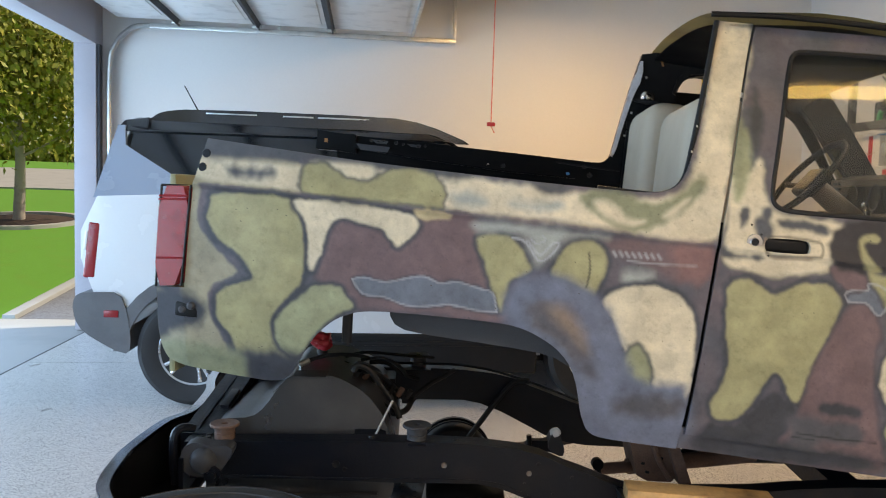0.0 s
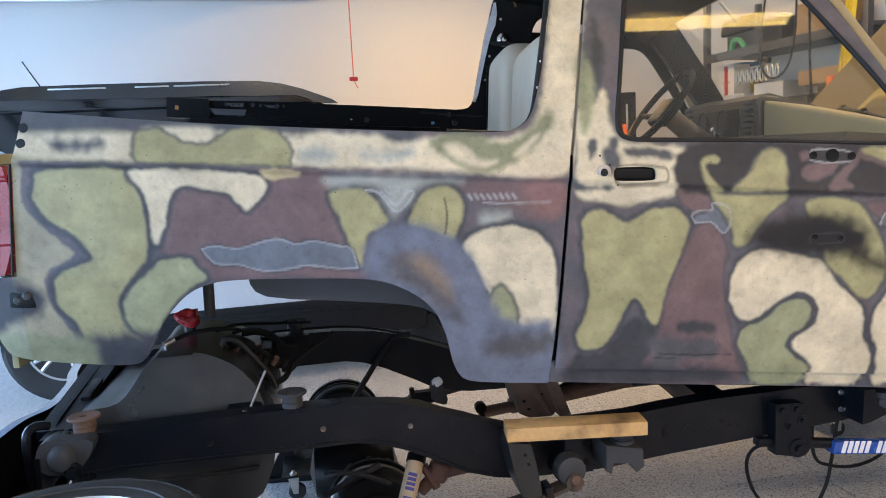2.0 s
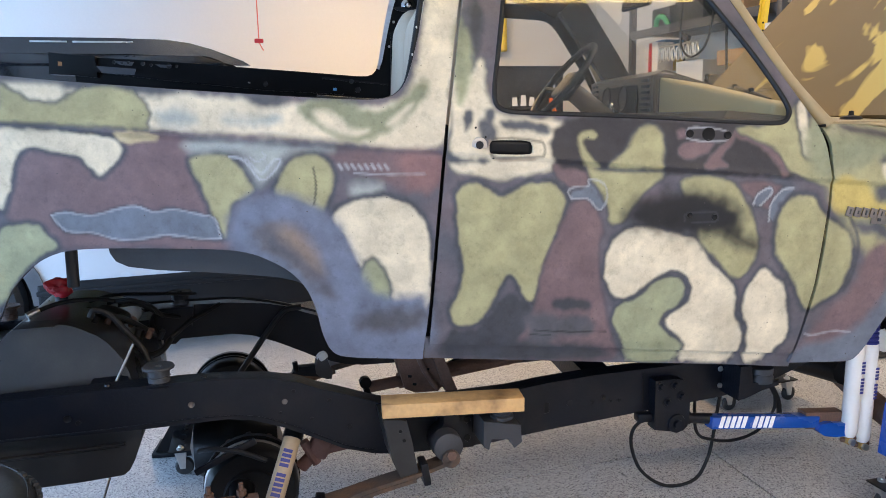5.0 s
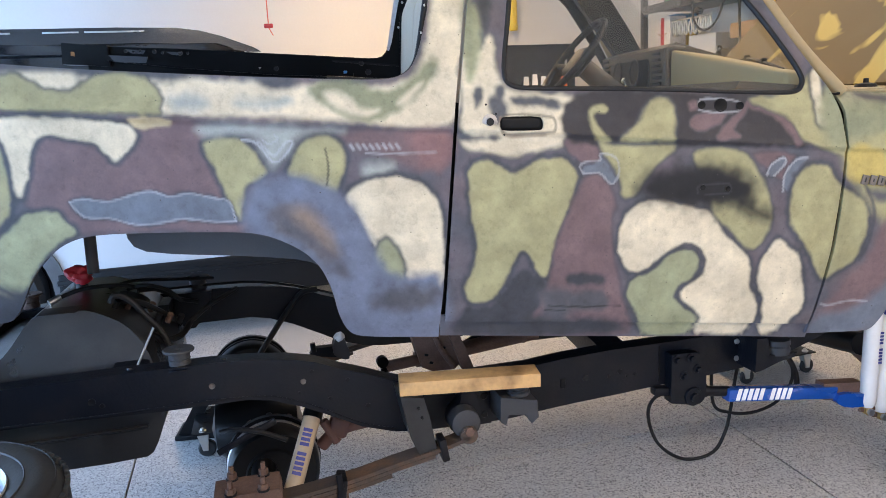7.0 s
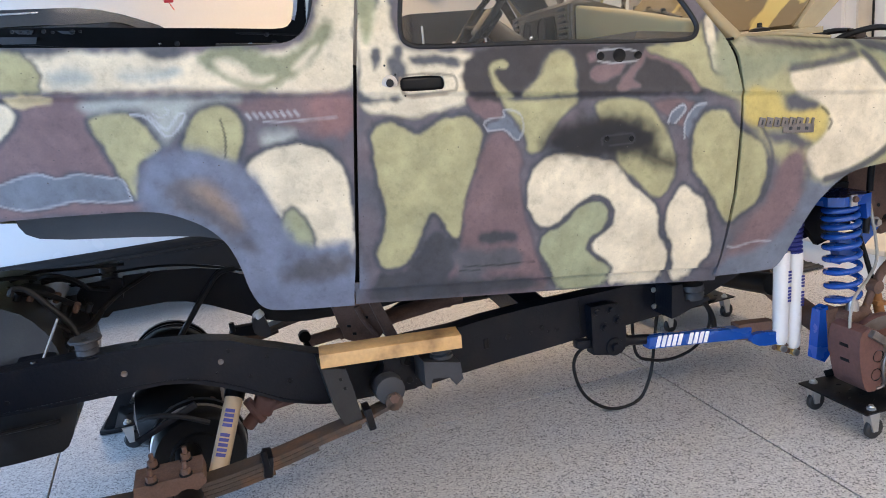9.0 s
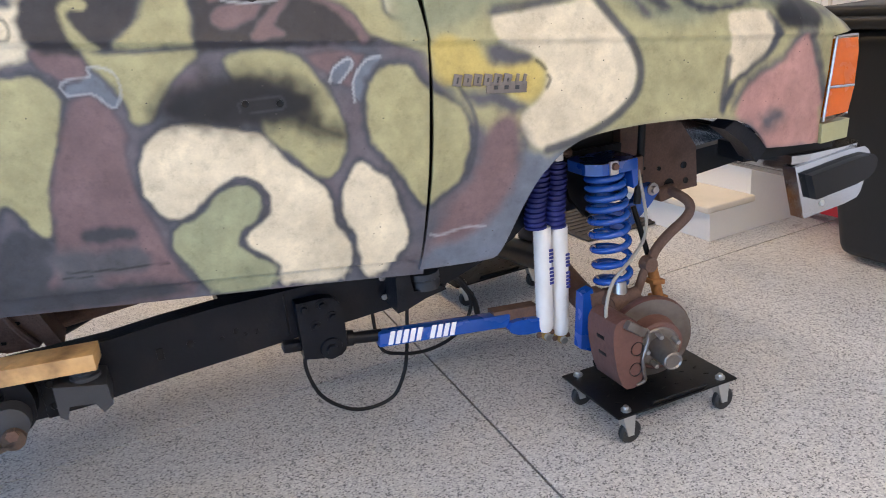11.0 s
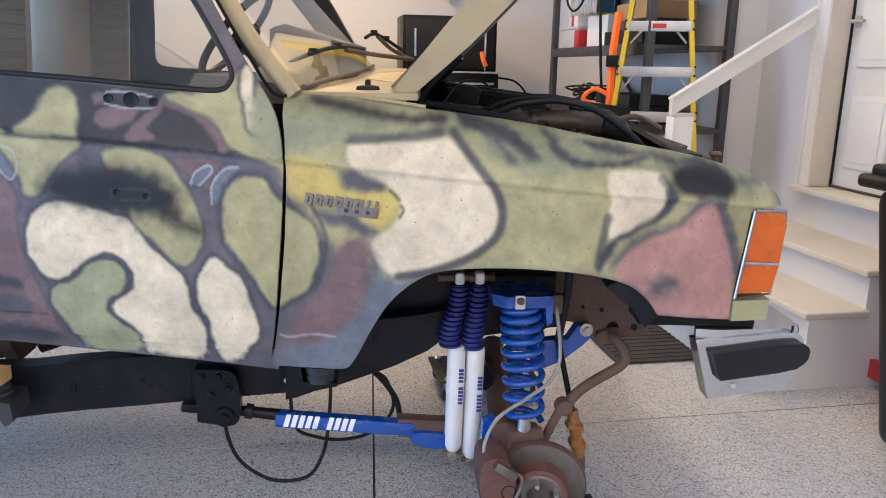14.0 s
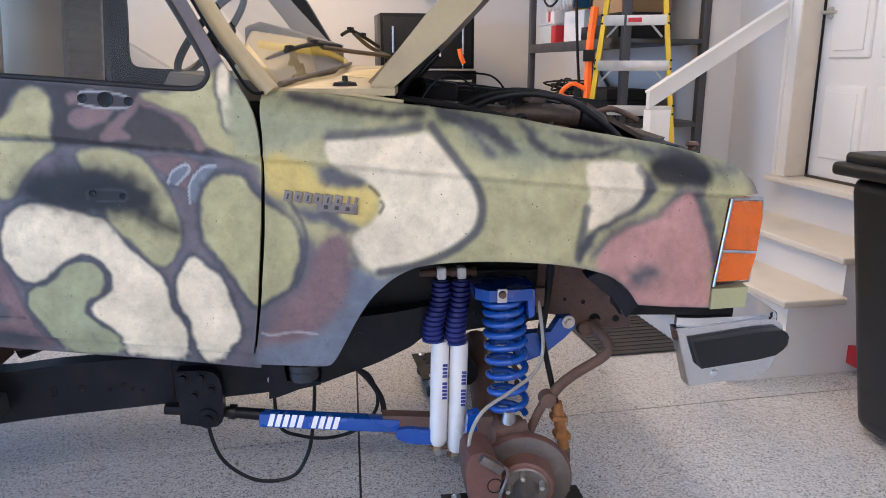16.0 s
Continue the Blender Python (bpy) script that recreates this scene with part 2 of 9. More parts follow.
SEATCLOTH = material("beige_seat_vinyl", (0.43, 0.35, 0.26), 0.6, vary=0.08, scale=6, fine=220, bump=0.2, stain=(0.28, 0.23, 0.18), amount=0.4)
SEATWEAVE = material("tan_seat_weave", (0.21, 0.18, 0.145), 0.85, vary=0.2, scale=8, fine=260, bump=0.4)
DASH = material("brown_dash_vinyl", (0.11, 0.088, 0.065), 0.5, vary=0.1, fine=200, bump=0.15)
DASHTOP = material("faded_tan_dash_top", (0.46, 0.36, 0.18), 0.6, vary=0.08, scale=4, bump=0.1, stain=(0.3, 0.25, 0.15), amount=0.4)
OLIVE = material("faded_olive_paint", (0.30, 0.29, 0.15), 0.45, vary=0.08, scale=4, fine=120, bump=0.08, stain=(0.12, 0.11, 0.09), amount=0.9, coat=0.2)
COWL = material("tan_cowl_paint", (0.34, 0.27, 0.15), 0.5, vary=0.08, scale=5, bump=0.06, stain=(0.2, 0.15, 0.09), amount=0.6)
HOODPAINT = material("mottled_hood_paint", (0.165, 0.120, 0.062), 0.62, vary=0.06, scale=1.9, fine=140, bump=0.04, stain=(0.52, 0.40, 0.13), amount=1.0)
for node in HOODPAINT.node_tree.nodes:          # wiped swirls with hard edges
    if node.type == "TEX_NOISE" and node.inputs["Scale"].default_value < 10:
        node.inputs["Distortion"].default_value = 1.6
        node.inputs["Detail"].default_value = 3
    if node.type == "MAP_RANGE" and abs(node.inputs["From Max"].default_value - 0.78) < 1e-3:
        node.inputs["From Min"].default_value, node.inputs["From Max"].default_value = 0.52, 0.56
RED = material("red_lens", (0.30, 0.008, 0.012), 0.25, vary=0.08, scale=20, bump=0.04, coat=0.12)
ORANGE = material("orange_lens", (0.58, 0.105, 0.003), 0.25, vary=0.10, scale=20, bump=0.06, coat=0.15)
REDPAINT = material("red_enamel", (0.55, 0.02, 0.03), 0.35, vary=0.1, bump=0.03, coat=0.4)
GLASS = clear("window_glass", (0.93, 0.92, 0.86), 1.0, dim=0.045)
PRIVACY = material("tinted_glass", (0.01, 0.012, 0.015), 0.06, vary=0.02, bump=0, coat=0.5)
SUVBODY = material("pale_silver_car_paint", (0.70, 0.72, 0.74), 0.25, 0.0, vary=0.02, bump=0.0, coat=0.7, amount=0.05)
# the car's silver again, with the pillar's bluish shade in the colour
PILLARSHADE = material("shaded_silver_car_paint", (0.30, 0.36, 0.45), 0.25, 0.0, vary=0.02, bump=0.0, coat=0.7, amount=0.05)
SUVGLASSY = material("gloss_black_roof", (0.012, 0.013, 0.016), 0.12, vary=0.02, bump=0.0, coat=0.8)
CLADDING = material("grey_body_cladding", (0.12, 0.12, 0.125), 0.6, vary=0.08, bump=0.1)
ALLOY = material("silver_wheel_alloy", (0.55, 0.56, 0.58), 0.3, 0.85, vary=0.05, bump=0.03)
YELLOW = material("yellow_fibreglass", (0.75, 0.50, 0.02), 0.42, vary=0.06, scale=6, bump=0.08, stain=(0.4, 0.26, 0.02), amount=0.3)
ALU = material("aluminium", (0.60, 0.58, 0.54), 0.38, 0.7, vary=0.08, scale=8, bump=0.05)
SHELFSTEEL = material("grey_shelf_steel", (0.055, 0.055, 0.06), 0.45, vary=0.1, bump=0.06)
SAFETY = material("orange_webbing", (0.95, 0.17, 0.02), 0.7, vary=0.1, fine=300, bump=0.3)
PAPER = material("white_cardboard", (0.72, 0.71, 0.70), 0.7, vary=0.04, bump=0.05)
CARTON = material("brown_cardboard", (0.36, 0.22, 0.11), 0.8, vary=0.08, bump=0.1)
CLEARBOX = material("translucent_tub", (0.55, 0.57, 0.58), 0.35, vary=0.06, bump=0.05)
YELLOWBOX = material("yellow_carton", (0.70, 0.48, 0.06), 0.6, vary=0.06, bump=0.05)
TEAL = material("blue_carton", (0.06, 0.22, 0.42), 0.6, vary=0.06, bump=0.05)
GREENTHING = material("green_plastic", (0.03, 0.35, 0.12), 0.4, vary=0.06, bump=0.05)
CONCRETE = material("driveway_concrete", (0.40, 0.40, 0.39), 0.85, vary=0.08, scale=2, fine=130, bump=0.3, stain=(0.30, 0.30, 0.29), amount=0.5)
GRAVEL = material("blue_grey_gravel", (0.20, 0.20, 0.21), 0.9, vary=0.4, scale=20, fine=60, bump=0.6)
LAWN = material("lawn", (0.11, 0.32, 0.03), 0.9, vary=0.35, scale=3, fine=260, bump=0.8, stain=(0.16, 0.30, 0.04), amount=0.6)
MULCH = material("bark_mulch", (0.06, 0.035, 0.025), 0.95, vary=0.4, scale=10, fine=80, bump=0.8)
BARK = material("pale_bark", (0.42, 0.36, 0.31), 0.9, vary=0.15, scale=9, fine=60, bump=0.5)
# bright yellow second colour holds the sun's backlight through the leaves
LEAF = material("green_leaf", (0.26, 0.29, 0.045), 0.6, vary=0.3, bump=0, stain=(0.55, 0.43, 0.06), amount=0.9)
MAT = material("ribbed_floor_mat", (0.045, 0.04, 0.038), 0.85, vary=0.15, bump=0.3)
BIN = material("charcoal_bin_plastic", (0.02, 0.021, 0.022), 0.42, vary=0.1, bump=0.06)
for dull, shine in ((DARK, 0.23), (BLACK, 0.2), (PLASTIC, 0.25), (GREYPLASTIC, 0.3), (BIN, 0.25), (HOODPAINT, 0.25), (CAMO, 0.34)):   # worn, half matt
    dull.node_tree.nodes["Principled BSDF"].inputs["Specular IOR Level"].default_value = shine
ROPE = material("red_cord", (0.75, 0.16, 0.12), 0.7, vary=0.05, bump=0)
TUBE = glow("warm_diffuser", (1.0, 0.72, 0.26), 19.0)

# ---- modelling helpers


def thing(name, label, category, m=None, group="", kind=""):
    ob = new(name)
    ob.empty_display_size = 0.1
    ob.matrix_world = m or Matrix()
    return tagged(ob, label, category, group, kind)


def part(name, bm, mat, parent=None, label="", angle=38, m=None):
    """Links a bmesh as one mesh; its coordinates are those of its parent."""
    me = bpy.data.meshes.new(name)
    bmesh.ops.recalc_face_normals(bm, faces=bm.faces)
    bm.to_mesh(me)
    bm.free()
    me.materials.append(mat)
    me.polygons.foreach_set("use_smooth", [True] * len(me.polygons))
    me.set_sharp_from_angle(angle=radians(angle))
    ob = new(name, me)
    if parent:
        ob.parent = parent
    if m:
        ob.matrix_basis = m
    return tagged(ob, label)


def single(name, bm, mat, label, category, m=None, kind="", group="", angle=38):
    ob = part(name, bm, mat, None, label, angle, m)
    return tagged(ob, label, category, group, kind)


def box(size, at=(0, 0, 0), bevel=0.004, rot=(0, 0, 0), bm=None, seg=2):
    bm = bm or bmesh.new()
    r = bmesh.ops.create_cube(bm, size=1.0)
    verts = r["verts"]
    bmesh.ops.scale(bm, vec=size, verts=verts)
    if bevel:
        edges = list({e for v in verts for e in v.link_edges})
        bv = bmesh.ops.bevel(bm, geom=edges, offset=min(bevel, 0.45 * min(size)), segments=seg, affect="EDGES", profile=0.6)
        verts = list({v for f in bv["faces"] for v in f.verts} | {v for v in verts if v.is_valid})
    bmesh.ops.transform(bm, matrix=pose(*at, *rot), verts=verts)
    return bm


def rod(a, b, r, r2=None, seg=16, bm=None, cap=True):
    bm = bm or bmesh.new()
    a, b = Vector(a), Vector(b)
    d = b - a
    res = bmesh.ops.create_cone(bm, cap_ends=cap, segments=seg, radius1=r, radius2=r if r2 is None else r2, depth=d.length)
    m = Matrix.Translation((a + b) / 2) @ d.to_track_quat("Z", "Y").to_matrix().to_4x4()
    bmesh.ops.transform(bm, matrix=m, verts=res["verts"])
    return bm


def spline(points, n=6, closed=False):
    """A smooth line through the points."""
    p = [Vector(q) for q in points]
    out, k = [], len(p)
    for i in range(k if closed else k - 1):
        a, b, c, d = ((p[(i - 1) % k], p[i], p[(i + 1) % k], p[(i + 2) % k]) if closed else
                      (p[max(i - 1, 0)], p[i], p[i + 1], p[min(i + 2, k - 1)]))
        for j in range(n):
            t = j / n
            out.append(0.5 * ((2 * b) + (c - a) * t + (2 * a - 5 * b + 4 * c - d) * t * t + (3 * b - a - 3 * c + d) * t ** 3))
    if not closed:
        out.append(p[-1])
    return out


def tube(points, r, seg=10, bm=None, n=6, smooth=True, radii=None):
    bm = bm or bmesh.new()
    line = spline(points, n) if smooth else [Vector(q) for q in points]
    rings, up = [], Vector((0.13, 0.27, 0.95)).normalized()
    for i, q in enumerate(line):
        d = (line[min(i + 1, len(line) - 1)] - line[max(i - 1, 0)]).normalized()
        side = d.cross(up)
        side = side.normalized() if side.length > 1e-3 else Vector((1, 0, 0))
        up = side.cross(d).normalized()
        rr = r if radii is None else radii[0] + (radii[1] - radii[0]) * i / (len(line) - 1)
        rings.append([bm.verts.new(q + side * math.cos(k * math.tau / seg) * rr + up * math.sin(k * math.tau / seg) * rr) for k in range(seg)])
    for a, b in zip(rings, rings[1:]):
        for k in range(seg):
            bm.faces.new((a[k], a[(k + 1) % seg], b[(k + 1) % seg], b[k]))
    for ring in (rings[0], rings[-1]):
        bm.faces.new(ring)
    return bm


def lathe(profile, m=None, seg=32, bm=None, cap=True):
    """Turns (radius, height) pairs about the z axis."""
    bm = bm or bmesh.new()
    rings, made = [], []
    for r, h in profile:
        ring = [bm.verts.new((r * math.cos(k * math.tau / seg), r * math.sin(k * math.tau / seg), h)) for k in range(seg)] if r > 1e-5 else [bm.verts.new((0, 0, h))]
        rings.append(ring)
        made += ring
    for a, b in zip(rings, rings[1:]):
        for k in range(seg):
            if len(a) == 1 and len(b) == 1:
                continue
            if len(a) == 1:
                bm.faces.new((a[0], b[k], b[(k + 1) % seg]))
            elif len(b) == 1:
                bm.faces.new((a[k], a[(k + 1) % seg], b[0]))
            else:
                bm.faces.new((a[k], a[(k + 1) % seg], b[(k + 1) % seg], b[k]))
    for ring in (rings[0], rings[-1]):
        if cap and len(ring) > 2:
            bm.faces.new(ring)
    if m:
        bmesh.ops.transform(bm, matrix=m, verts=made)
    return bm


AXIS_Y = pose(0, 0, 0, 90, 0, 0)               # turns a lathe's axis to point at -y


def slab(outline, y0, y1, bevel=0.004, bm=None, axis="y", seg=2):
    """A plate: the outline in x and z (or x and y for axis z), from y0 to y1."""
    bm = bm or bmesh.new()
    def put(a, b, h):
        return (a, h, b) if axis == "y" else ((a, b, h) if axis == "z" else (h, a, b))
    lo = [bm.verts.new(put(a, b, y0)) for a, b in outline]
    hi = [bm.verts.new(put(a, b, y1)) for a, b in outline]
    faces = [bm.faces.new(lo), bm.faces.new(list(reversed(hi)))]
    n = len(lo)
    for k in range(n):
        faces.append(bm.faces.new((lo[k], hi[k], hi[(k + 1) % n], lo[(k + 1) % n])))
    if bevel:
        edges = [e for e in {e for f in faces for e in f.edges} if e.calc_face_angle(0) > 0.5]
        bmesh.ops.bevel(bm, geom=edges, offset=bevel, segments=seg, affect="EDGES", profile=0.6)
    return bm


def pairs(text):
    return [tuple(float(c) for c in p.split(",")) for p in text.split()]


def rounded(points, times=2):
    """Cuts the corners of a closed outline; a point given twice stays sharp."""
    p = [Vector(q) for q in points]
    for _ in range(times):
        out = []
        for i, a in enumerate(p):
            b = p[(i + 1) % len(p)]
            if (a - b).length < 1e-7:
                out += [a, b]
            else:
                out += [a.lerp(b, 0.22), a.lerp(b, 0.78)] if True else []
        clean = []
        for q in out:
            clean.append(q)
        p = clean
    keep = []
    for q in p:
        if not keep or (q - keep[-1]).length > 1e-4:
            keep.append(q)
    if (keep[0] - keep[-1]).length < 1e-4:
        keep.pop()
    return [(q.x, q.y) for q in keep]


def hexa(base, top, bevel):
    bm = bmesh.new()
    a = [bm.verts.new(p) for p in base]
    b = [bm.verts.new(p) for p in top]
    bm.faces.new(a)
    bm.faces.new(b)
    for k in range(4):
        bm.faces.new((a[k], a[(k + 1) % 4], b[(k + 1) % 4], b[k]))
    bmesh.ops.bevel(bm, geom=bm.edges[:], offset=bevel, segments=4, affect="EDGES", profile=0.6)
    return bm


# ---- the garage: floor slabs with saw-cut joints, walls, ceiling
U0, U1, V0, V1, TOP = -3.53, 3.95, -4.2, 5.75, 3.60
JU, JV = 1.35, 0.67                            # where the two joints cross


def structure(name, bm, mat, label, category, m=None):
    return single(name, bm, mat, label, category, m or room(0, 0), "structure")


floor_ob = structure("floor", box((U1 - U0 + 0.4, V1 - V0 + 0.4, 0.1), ((U0 + U1) / 2 + 0.2, (V0 + V1) / 2, -0.062), 0), BLACK, "dark joint filler under the epoxy floor slabs", "floor")


def joint(k, v):
    """Where the cross joints run; they lie slightly askew."""
    return (U0 - 0.02, -1.045 + 0.03 * (v - 0.9), JU + 0.08 * (v - JV), U1 + 0.4)[k]


for k in range(3):
    for va, vb in ((V0 - 0.2, JV), (JV, 4.2), (4.2, V1 + 0.2)):
        va, vb = va + 0.004, vb - 0.004
        part("floor_slab", slab([(joint(k, va) + 0.004, va), (joint(k + 1, va) - 0.004, va), (joint(k + 1, vb) - 0.004, vb), (joint(k, vb) + 0.004, vb)], -0.05, 0.0, 0.003, axis="z"), EPOXY, floor_ob, "speckled grey flake epoxy slab")

structure("wall_side", box((U1 - U0 + 0.3, 0.15, TOP), ((U0 + U1) / 2, V1 + 0.075, TOP / 2), 0), WALL, "pale grey painted side wall of the garage", "wall")
structure("wall_near", box((U1 - U0 + 0.3, 0.15, TOP), ((U0 + U1) / 2, V0 - 0.075, TOP / 2), 0), WALL, "pale grey painted wall behind the camera", "wall")
DOOR_A, DOOR_B, SILL = 0.90, 1.78, 0.80        # the house door's sides and threshold
house = structure("wall_house", box((0.15, DOOR_A - V0, TOP), (U1 + 0.075, (V0 + DOOR_A) / 2, TOP / 2), 0), WALL, "pale grey wall with the house door", "wall")
part("wall_piece", box((0.15, 2.4 - DOOR_B, TOP), (U1 + 0.075, (DOOR_B + 2.4) / 2, TOP / 2), 0), WALL, house)
part("wall_piece", box((0.15, DOOR_B - DOOR_A, TOP - SILL - 2.06), (U1 + 0.075, (DOOR_A + DOOR_B) / 2, (TOP + SILL + 2.06) / 2), 0), WALL, house)
part("wall_piece", box((0.15, DOOR_B - DOOR_A, SILL - 0.03), (U1 + 0.075, (DOOR_A + DOOR_B) / 2, (SILL - 0.03) / 2), 0), WALL, house)
structure("wall_jog", box((0.40, V1 - 2.4, TOP), (3.70 + 0.2, (2.4 + V1) / 2, TOP / 2), 0.004), WALL, "pale grey wall that juts into the garage", "wall")
front = structure("wall_garage_door", box((0.2, V1 - 5.56, TOP), (U0 - 0.05, (5.56 + V1) / 2, TOP / 2), 0.004), STUCCO, "narrow grey wall beside the garage door opening", "wall")
part("wall_piece", box((0.2, 5.56 - V0, TOP - 2.72), (U0 - 0.05, (5.56 + V0) / 2, (TOP + 2.72) / 2), 0.004), STUCCO, front)
part("wall_piece", box((0.2, 0.35, 2.72), (U0 - 0.05, -1.3, 1.36), 0.004), STUCCO, front)
structure("ceiling", box((U1 - U0 + 0.6, V1 - V0 + 0.3, 0.12), ((U0 + U1) / 2, (V0 + V1) / 2, TOP + 0.06), 0), CEILING, "white painted garage ceiling", "ceiling")
# dark grey strip along the corner of the opening
structure("door_corner_strip", box((0.03, 0.07, 2.72), (U0 + 0.065, 5.61, 1.36), 0.006), GREYPLASTIC, "dark grey strip in the corner of the garage door opening", "trim")

# the sectional door, rolled up under the ceiling
gate = thing("garage_door", "white sectional garage door rolled up under the ceiling", "garage door", room(0, 0), kind="structure")
EDGES = (-3.30, -2.75, -2.00, -1.30, -0.51)    # where the sections of the door meet
for k, (ea, eb) in enumerate(zip(EDGES, EDGES[1:])):
    panel = part("door_panel", box((eb - ea - 0.006, 6.9, 0.04), ((ea + eb) / 2, 2.15, 3.00), 0.006), CEILING, gate)
    part("panel_field", box((eb - ea - 0.16, 6.5, 0.012), ((ea + eb) / 2, 2.15, 2.978), 0.005), CEILING, panel)
    if k:
        part("panel_rib", slab([(ea - 0.035, 2.978), (ea + 0.035, 2.978), (ea + 0.02, 2.925), (ea + 0.012, 2.925), (ea + 0.012, 2.965), (ea - 0.035, 2.965)], -1.3, 5.60, 0.003), GREYPLASTIC, gate, "grey steel strut")
        part("roller_hinge", box((0.09, 0.05, 0.03), (ea, 5.57, 2.955), 0.008), ZINC, gate)
part("end_strut", box((0.03, 6.9, 0.05), (EDGES[-1], 2.15, 2.96), 0.005), ZINC, gate)
part("track", box((2.95, 0.03, 0.05), (-1.55, 5.66, 2.93), 0.008), ZINC, gate)
part("track", tube([(-3.39, 5.66, 0.05), (-3.39, 5.66, 1.2), (-3.39, 5.66, 2.45), (-3.33, 5.66, 2.74), (-3.18, 5.66, 2.90), (-3.02, 5.66, 2.93)], 0.025, 8), ZINC, gate)
part("hanger", box((0.03, 0.03, 0.66), (-0.09, 5.66, 3.28), 0.003), ZINC, gate)
part("hanger", box((0.03, 0.03, 0.64), (-1.8, 5.66, 3.27), 0.003), ZINC, gate)
part("opener_rail", box((3.6, 0.05, 0.04), (-1.7, 2.19, 3.20), 0.005), ZINC, gate)
cord = thing("release_cord", "red garage door release cord with a red handle", "cord", room(-0.26, 2.19, 1.80))
part("cord", rod((0, 0, 0.02), (0, 0, 1.39), 0.003, seg=8), ROPE, cord)
part("handle", box((0.045, 0.02, 0.022), (0, 0, 0.008), 0.006), REDPAINT, cord)
part("tail", rod((0, 0, 0), (0.02, 0, -0.04), 0.0025, seg=8), ROPE, cord)

# house door, its casing and the steps
entry = thing("door_1", "white panelled house door, closed, with a lever handle", "door", room(0, 0), kind="structure")
leaf = part("leaf", box((0.045, DOOR_B - DOOR_A - 0.01, 2.03), (U1 + 0.13, (DOOR_A + DOOR_B) / 2, SILL + 1.02), 0.003), WHITE, entry)
for vc in (DOOR_A + 0.25, DOOR_B - 0.25):
    for zc, zh in ((SILL + 0.32, 0.40), (SILL + 0.86, 0.40), (SILL + 1.50, 0.62)):
        part("panel_moulding", box((0.030, 0.30, zh), (U1 + 0.106, vc, zc), 0.013, seg=3), WHITE, leaf)
        part("panel_field", box((0.012, 0.22, zh - 0.08), (U1 + 0.0895, vc, zc), 0.005), WHITE, leaf)
part("rosette", lathe([(0.0, 0), (0.032, 0), (0.032, 0.008), (0.0, 0.012)], pose(U1 + 0.105, DOOR_B - 0.07, SILL + 0.90, 0, -90, 0)), ZINC, entry)
part("lever", tube([(U1 + 0.10, DOOR_B - 0.07, SILL + 0.90), (U1 + 0.05, DOOR_B - 0.07, SILL + 0.90), (U1 + 0.045, DOOR_B - 0.10, SILL + 0.90), (U1 + 0.045, DOOR_B - 0.18, SILL + 0.897)], 0.009), ZINC, entry)
casing = thing("door_casing", "white door casing with a worn wooden threshold", "door trim", room(0, 0), kind="structure")
for vc in (DOOR_A - 0.055, DOOR_B + 0.055):
    part("casing_board", box((0.02, 0.11, 2.15), (U1 - 0.01, vc, SILL + 1.05), 0.005), WHITE, casing)
    part("back_band", box((0.032, 0.025, 2.15), (U1 - 0.016, vc + (0.045 if vc > 1 else -0.045), SILL + 1.05), 0.006), WHITE, casing)
for vc in (DOOR_A + 0.008, DOOR_B - 0.008):
    part("jamb", box((0.17, 0.016, 2.05), (U1 + 0.055, vc, SILL + 1.03), 0.002), TREAD, casing, "beige jamb")
    # dark strip added to draw the shaded gap round the leaf
    part("leaf_gap_strip", box((0.012, 0.010, 2.03), (U1 + 0.101, vc + (0.013 if vc < 1.2 else -0.013), SILL + 1.03), 0.002), PLASTIC, casing)
part("head", box((0.02, 1.12, 0.11), (U1 - 0.01, (DOOR_A + DOOR_B) / 2, SILL + 2.10), 0.005), WHITE, casing)
part("threshold", box((0.22, DOOR_B - DOOR_A + 0.20, 0.03), (U1 + 0.02, (DOOR_A + DOOR_B) / 2, SILL - 0.015), 0.006), TREAD, casing)
part("door_sweep", box((0.014, DOOR_B - DOOR_A - 0.03, 0.014), (U1 + 0.100, (DOOR_A + DOOR_B) / 2, SILL + 0.007), 0.002), BRONZE, casing, "dark sill strip")

steps = thing("entry_steps", "white painted wooden steps up to the house door", "stairs", room(0, 0), kind="structure")
SA, SB = 0.85, 1.95
for k, (ua, z) in enumerate(((3.03, 0.19), (3.31, 0.38), (3.59, 0.57))):
    depth = 0.31 if k < 2 else U1 - ua
    part("tread", box((depth + 0.02, SB - SA + 0.05, 0.035), (ua + depth / 2, (SA + SB) / 2, z - 0.018), 0.010, seg=3), TREAD, steps, "cream painted stair tread")
    part("riser", box((0.02, SB - SA - 0.02, 0.165), (ua + 0.045, (SA + SB) / 2, z - 0.117), 0.002), WHITE, steps)
for vc in (SA + 0.012, SB - 0.012):
    part("stringer", slab([(3.06, 0.0), (3.94, 0.0), (3.94, 0.535), (3.62, 0.535), (3.62, 0.345), (3.34, 0.345), (3.34, 0.155), (3.06, 0.155)], vc - 0.012, vc + 0.012, 0.002), WHITE, steps)
handrail = thing("stair_rail", "cream painted wooden handrail on a short post", "handrail", room(0, 0), kind="structure")
part("post", box((0.115, 0.04, 1.18), (3.182, 1.90, 0.59), 0.004), WHITE, handrail)
part("post_edge", box((0.02, 0.09, 1.18), (3.116, 1.90, 0.59), 0.004), WHITE, handrail)
part("rail", slab([(3.105, 1.185), (3.105, 1.272), (3.955, 1.790), (3.955, 1.710)], 1.88, 1.92, 0.004), WHITE, handrail)
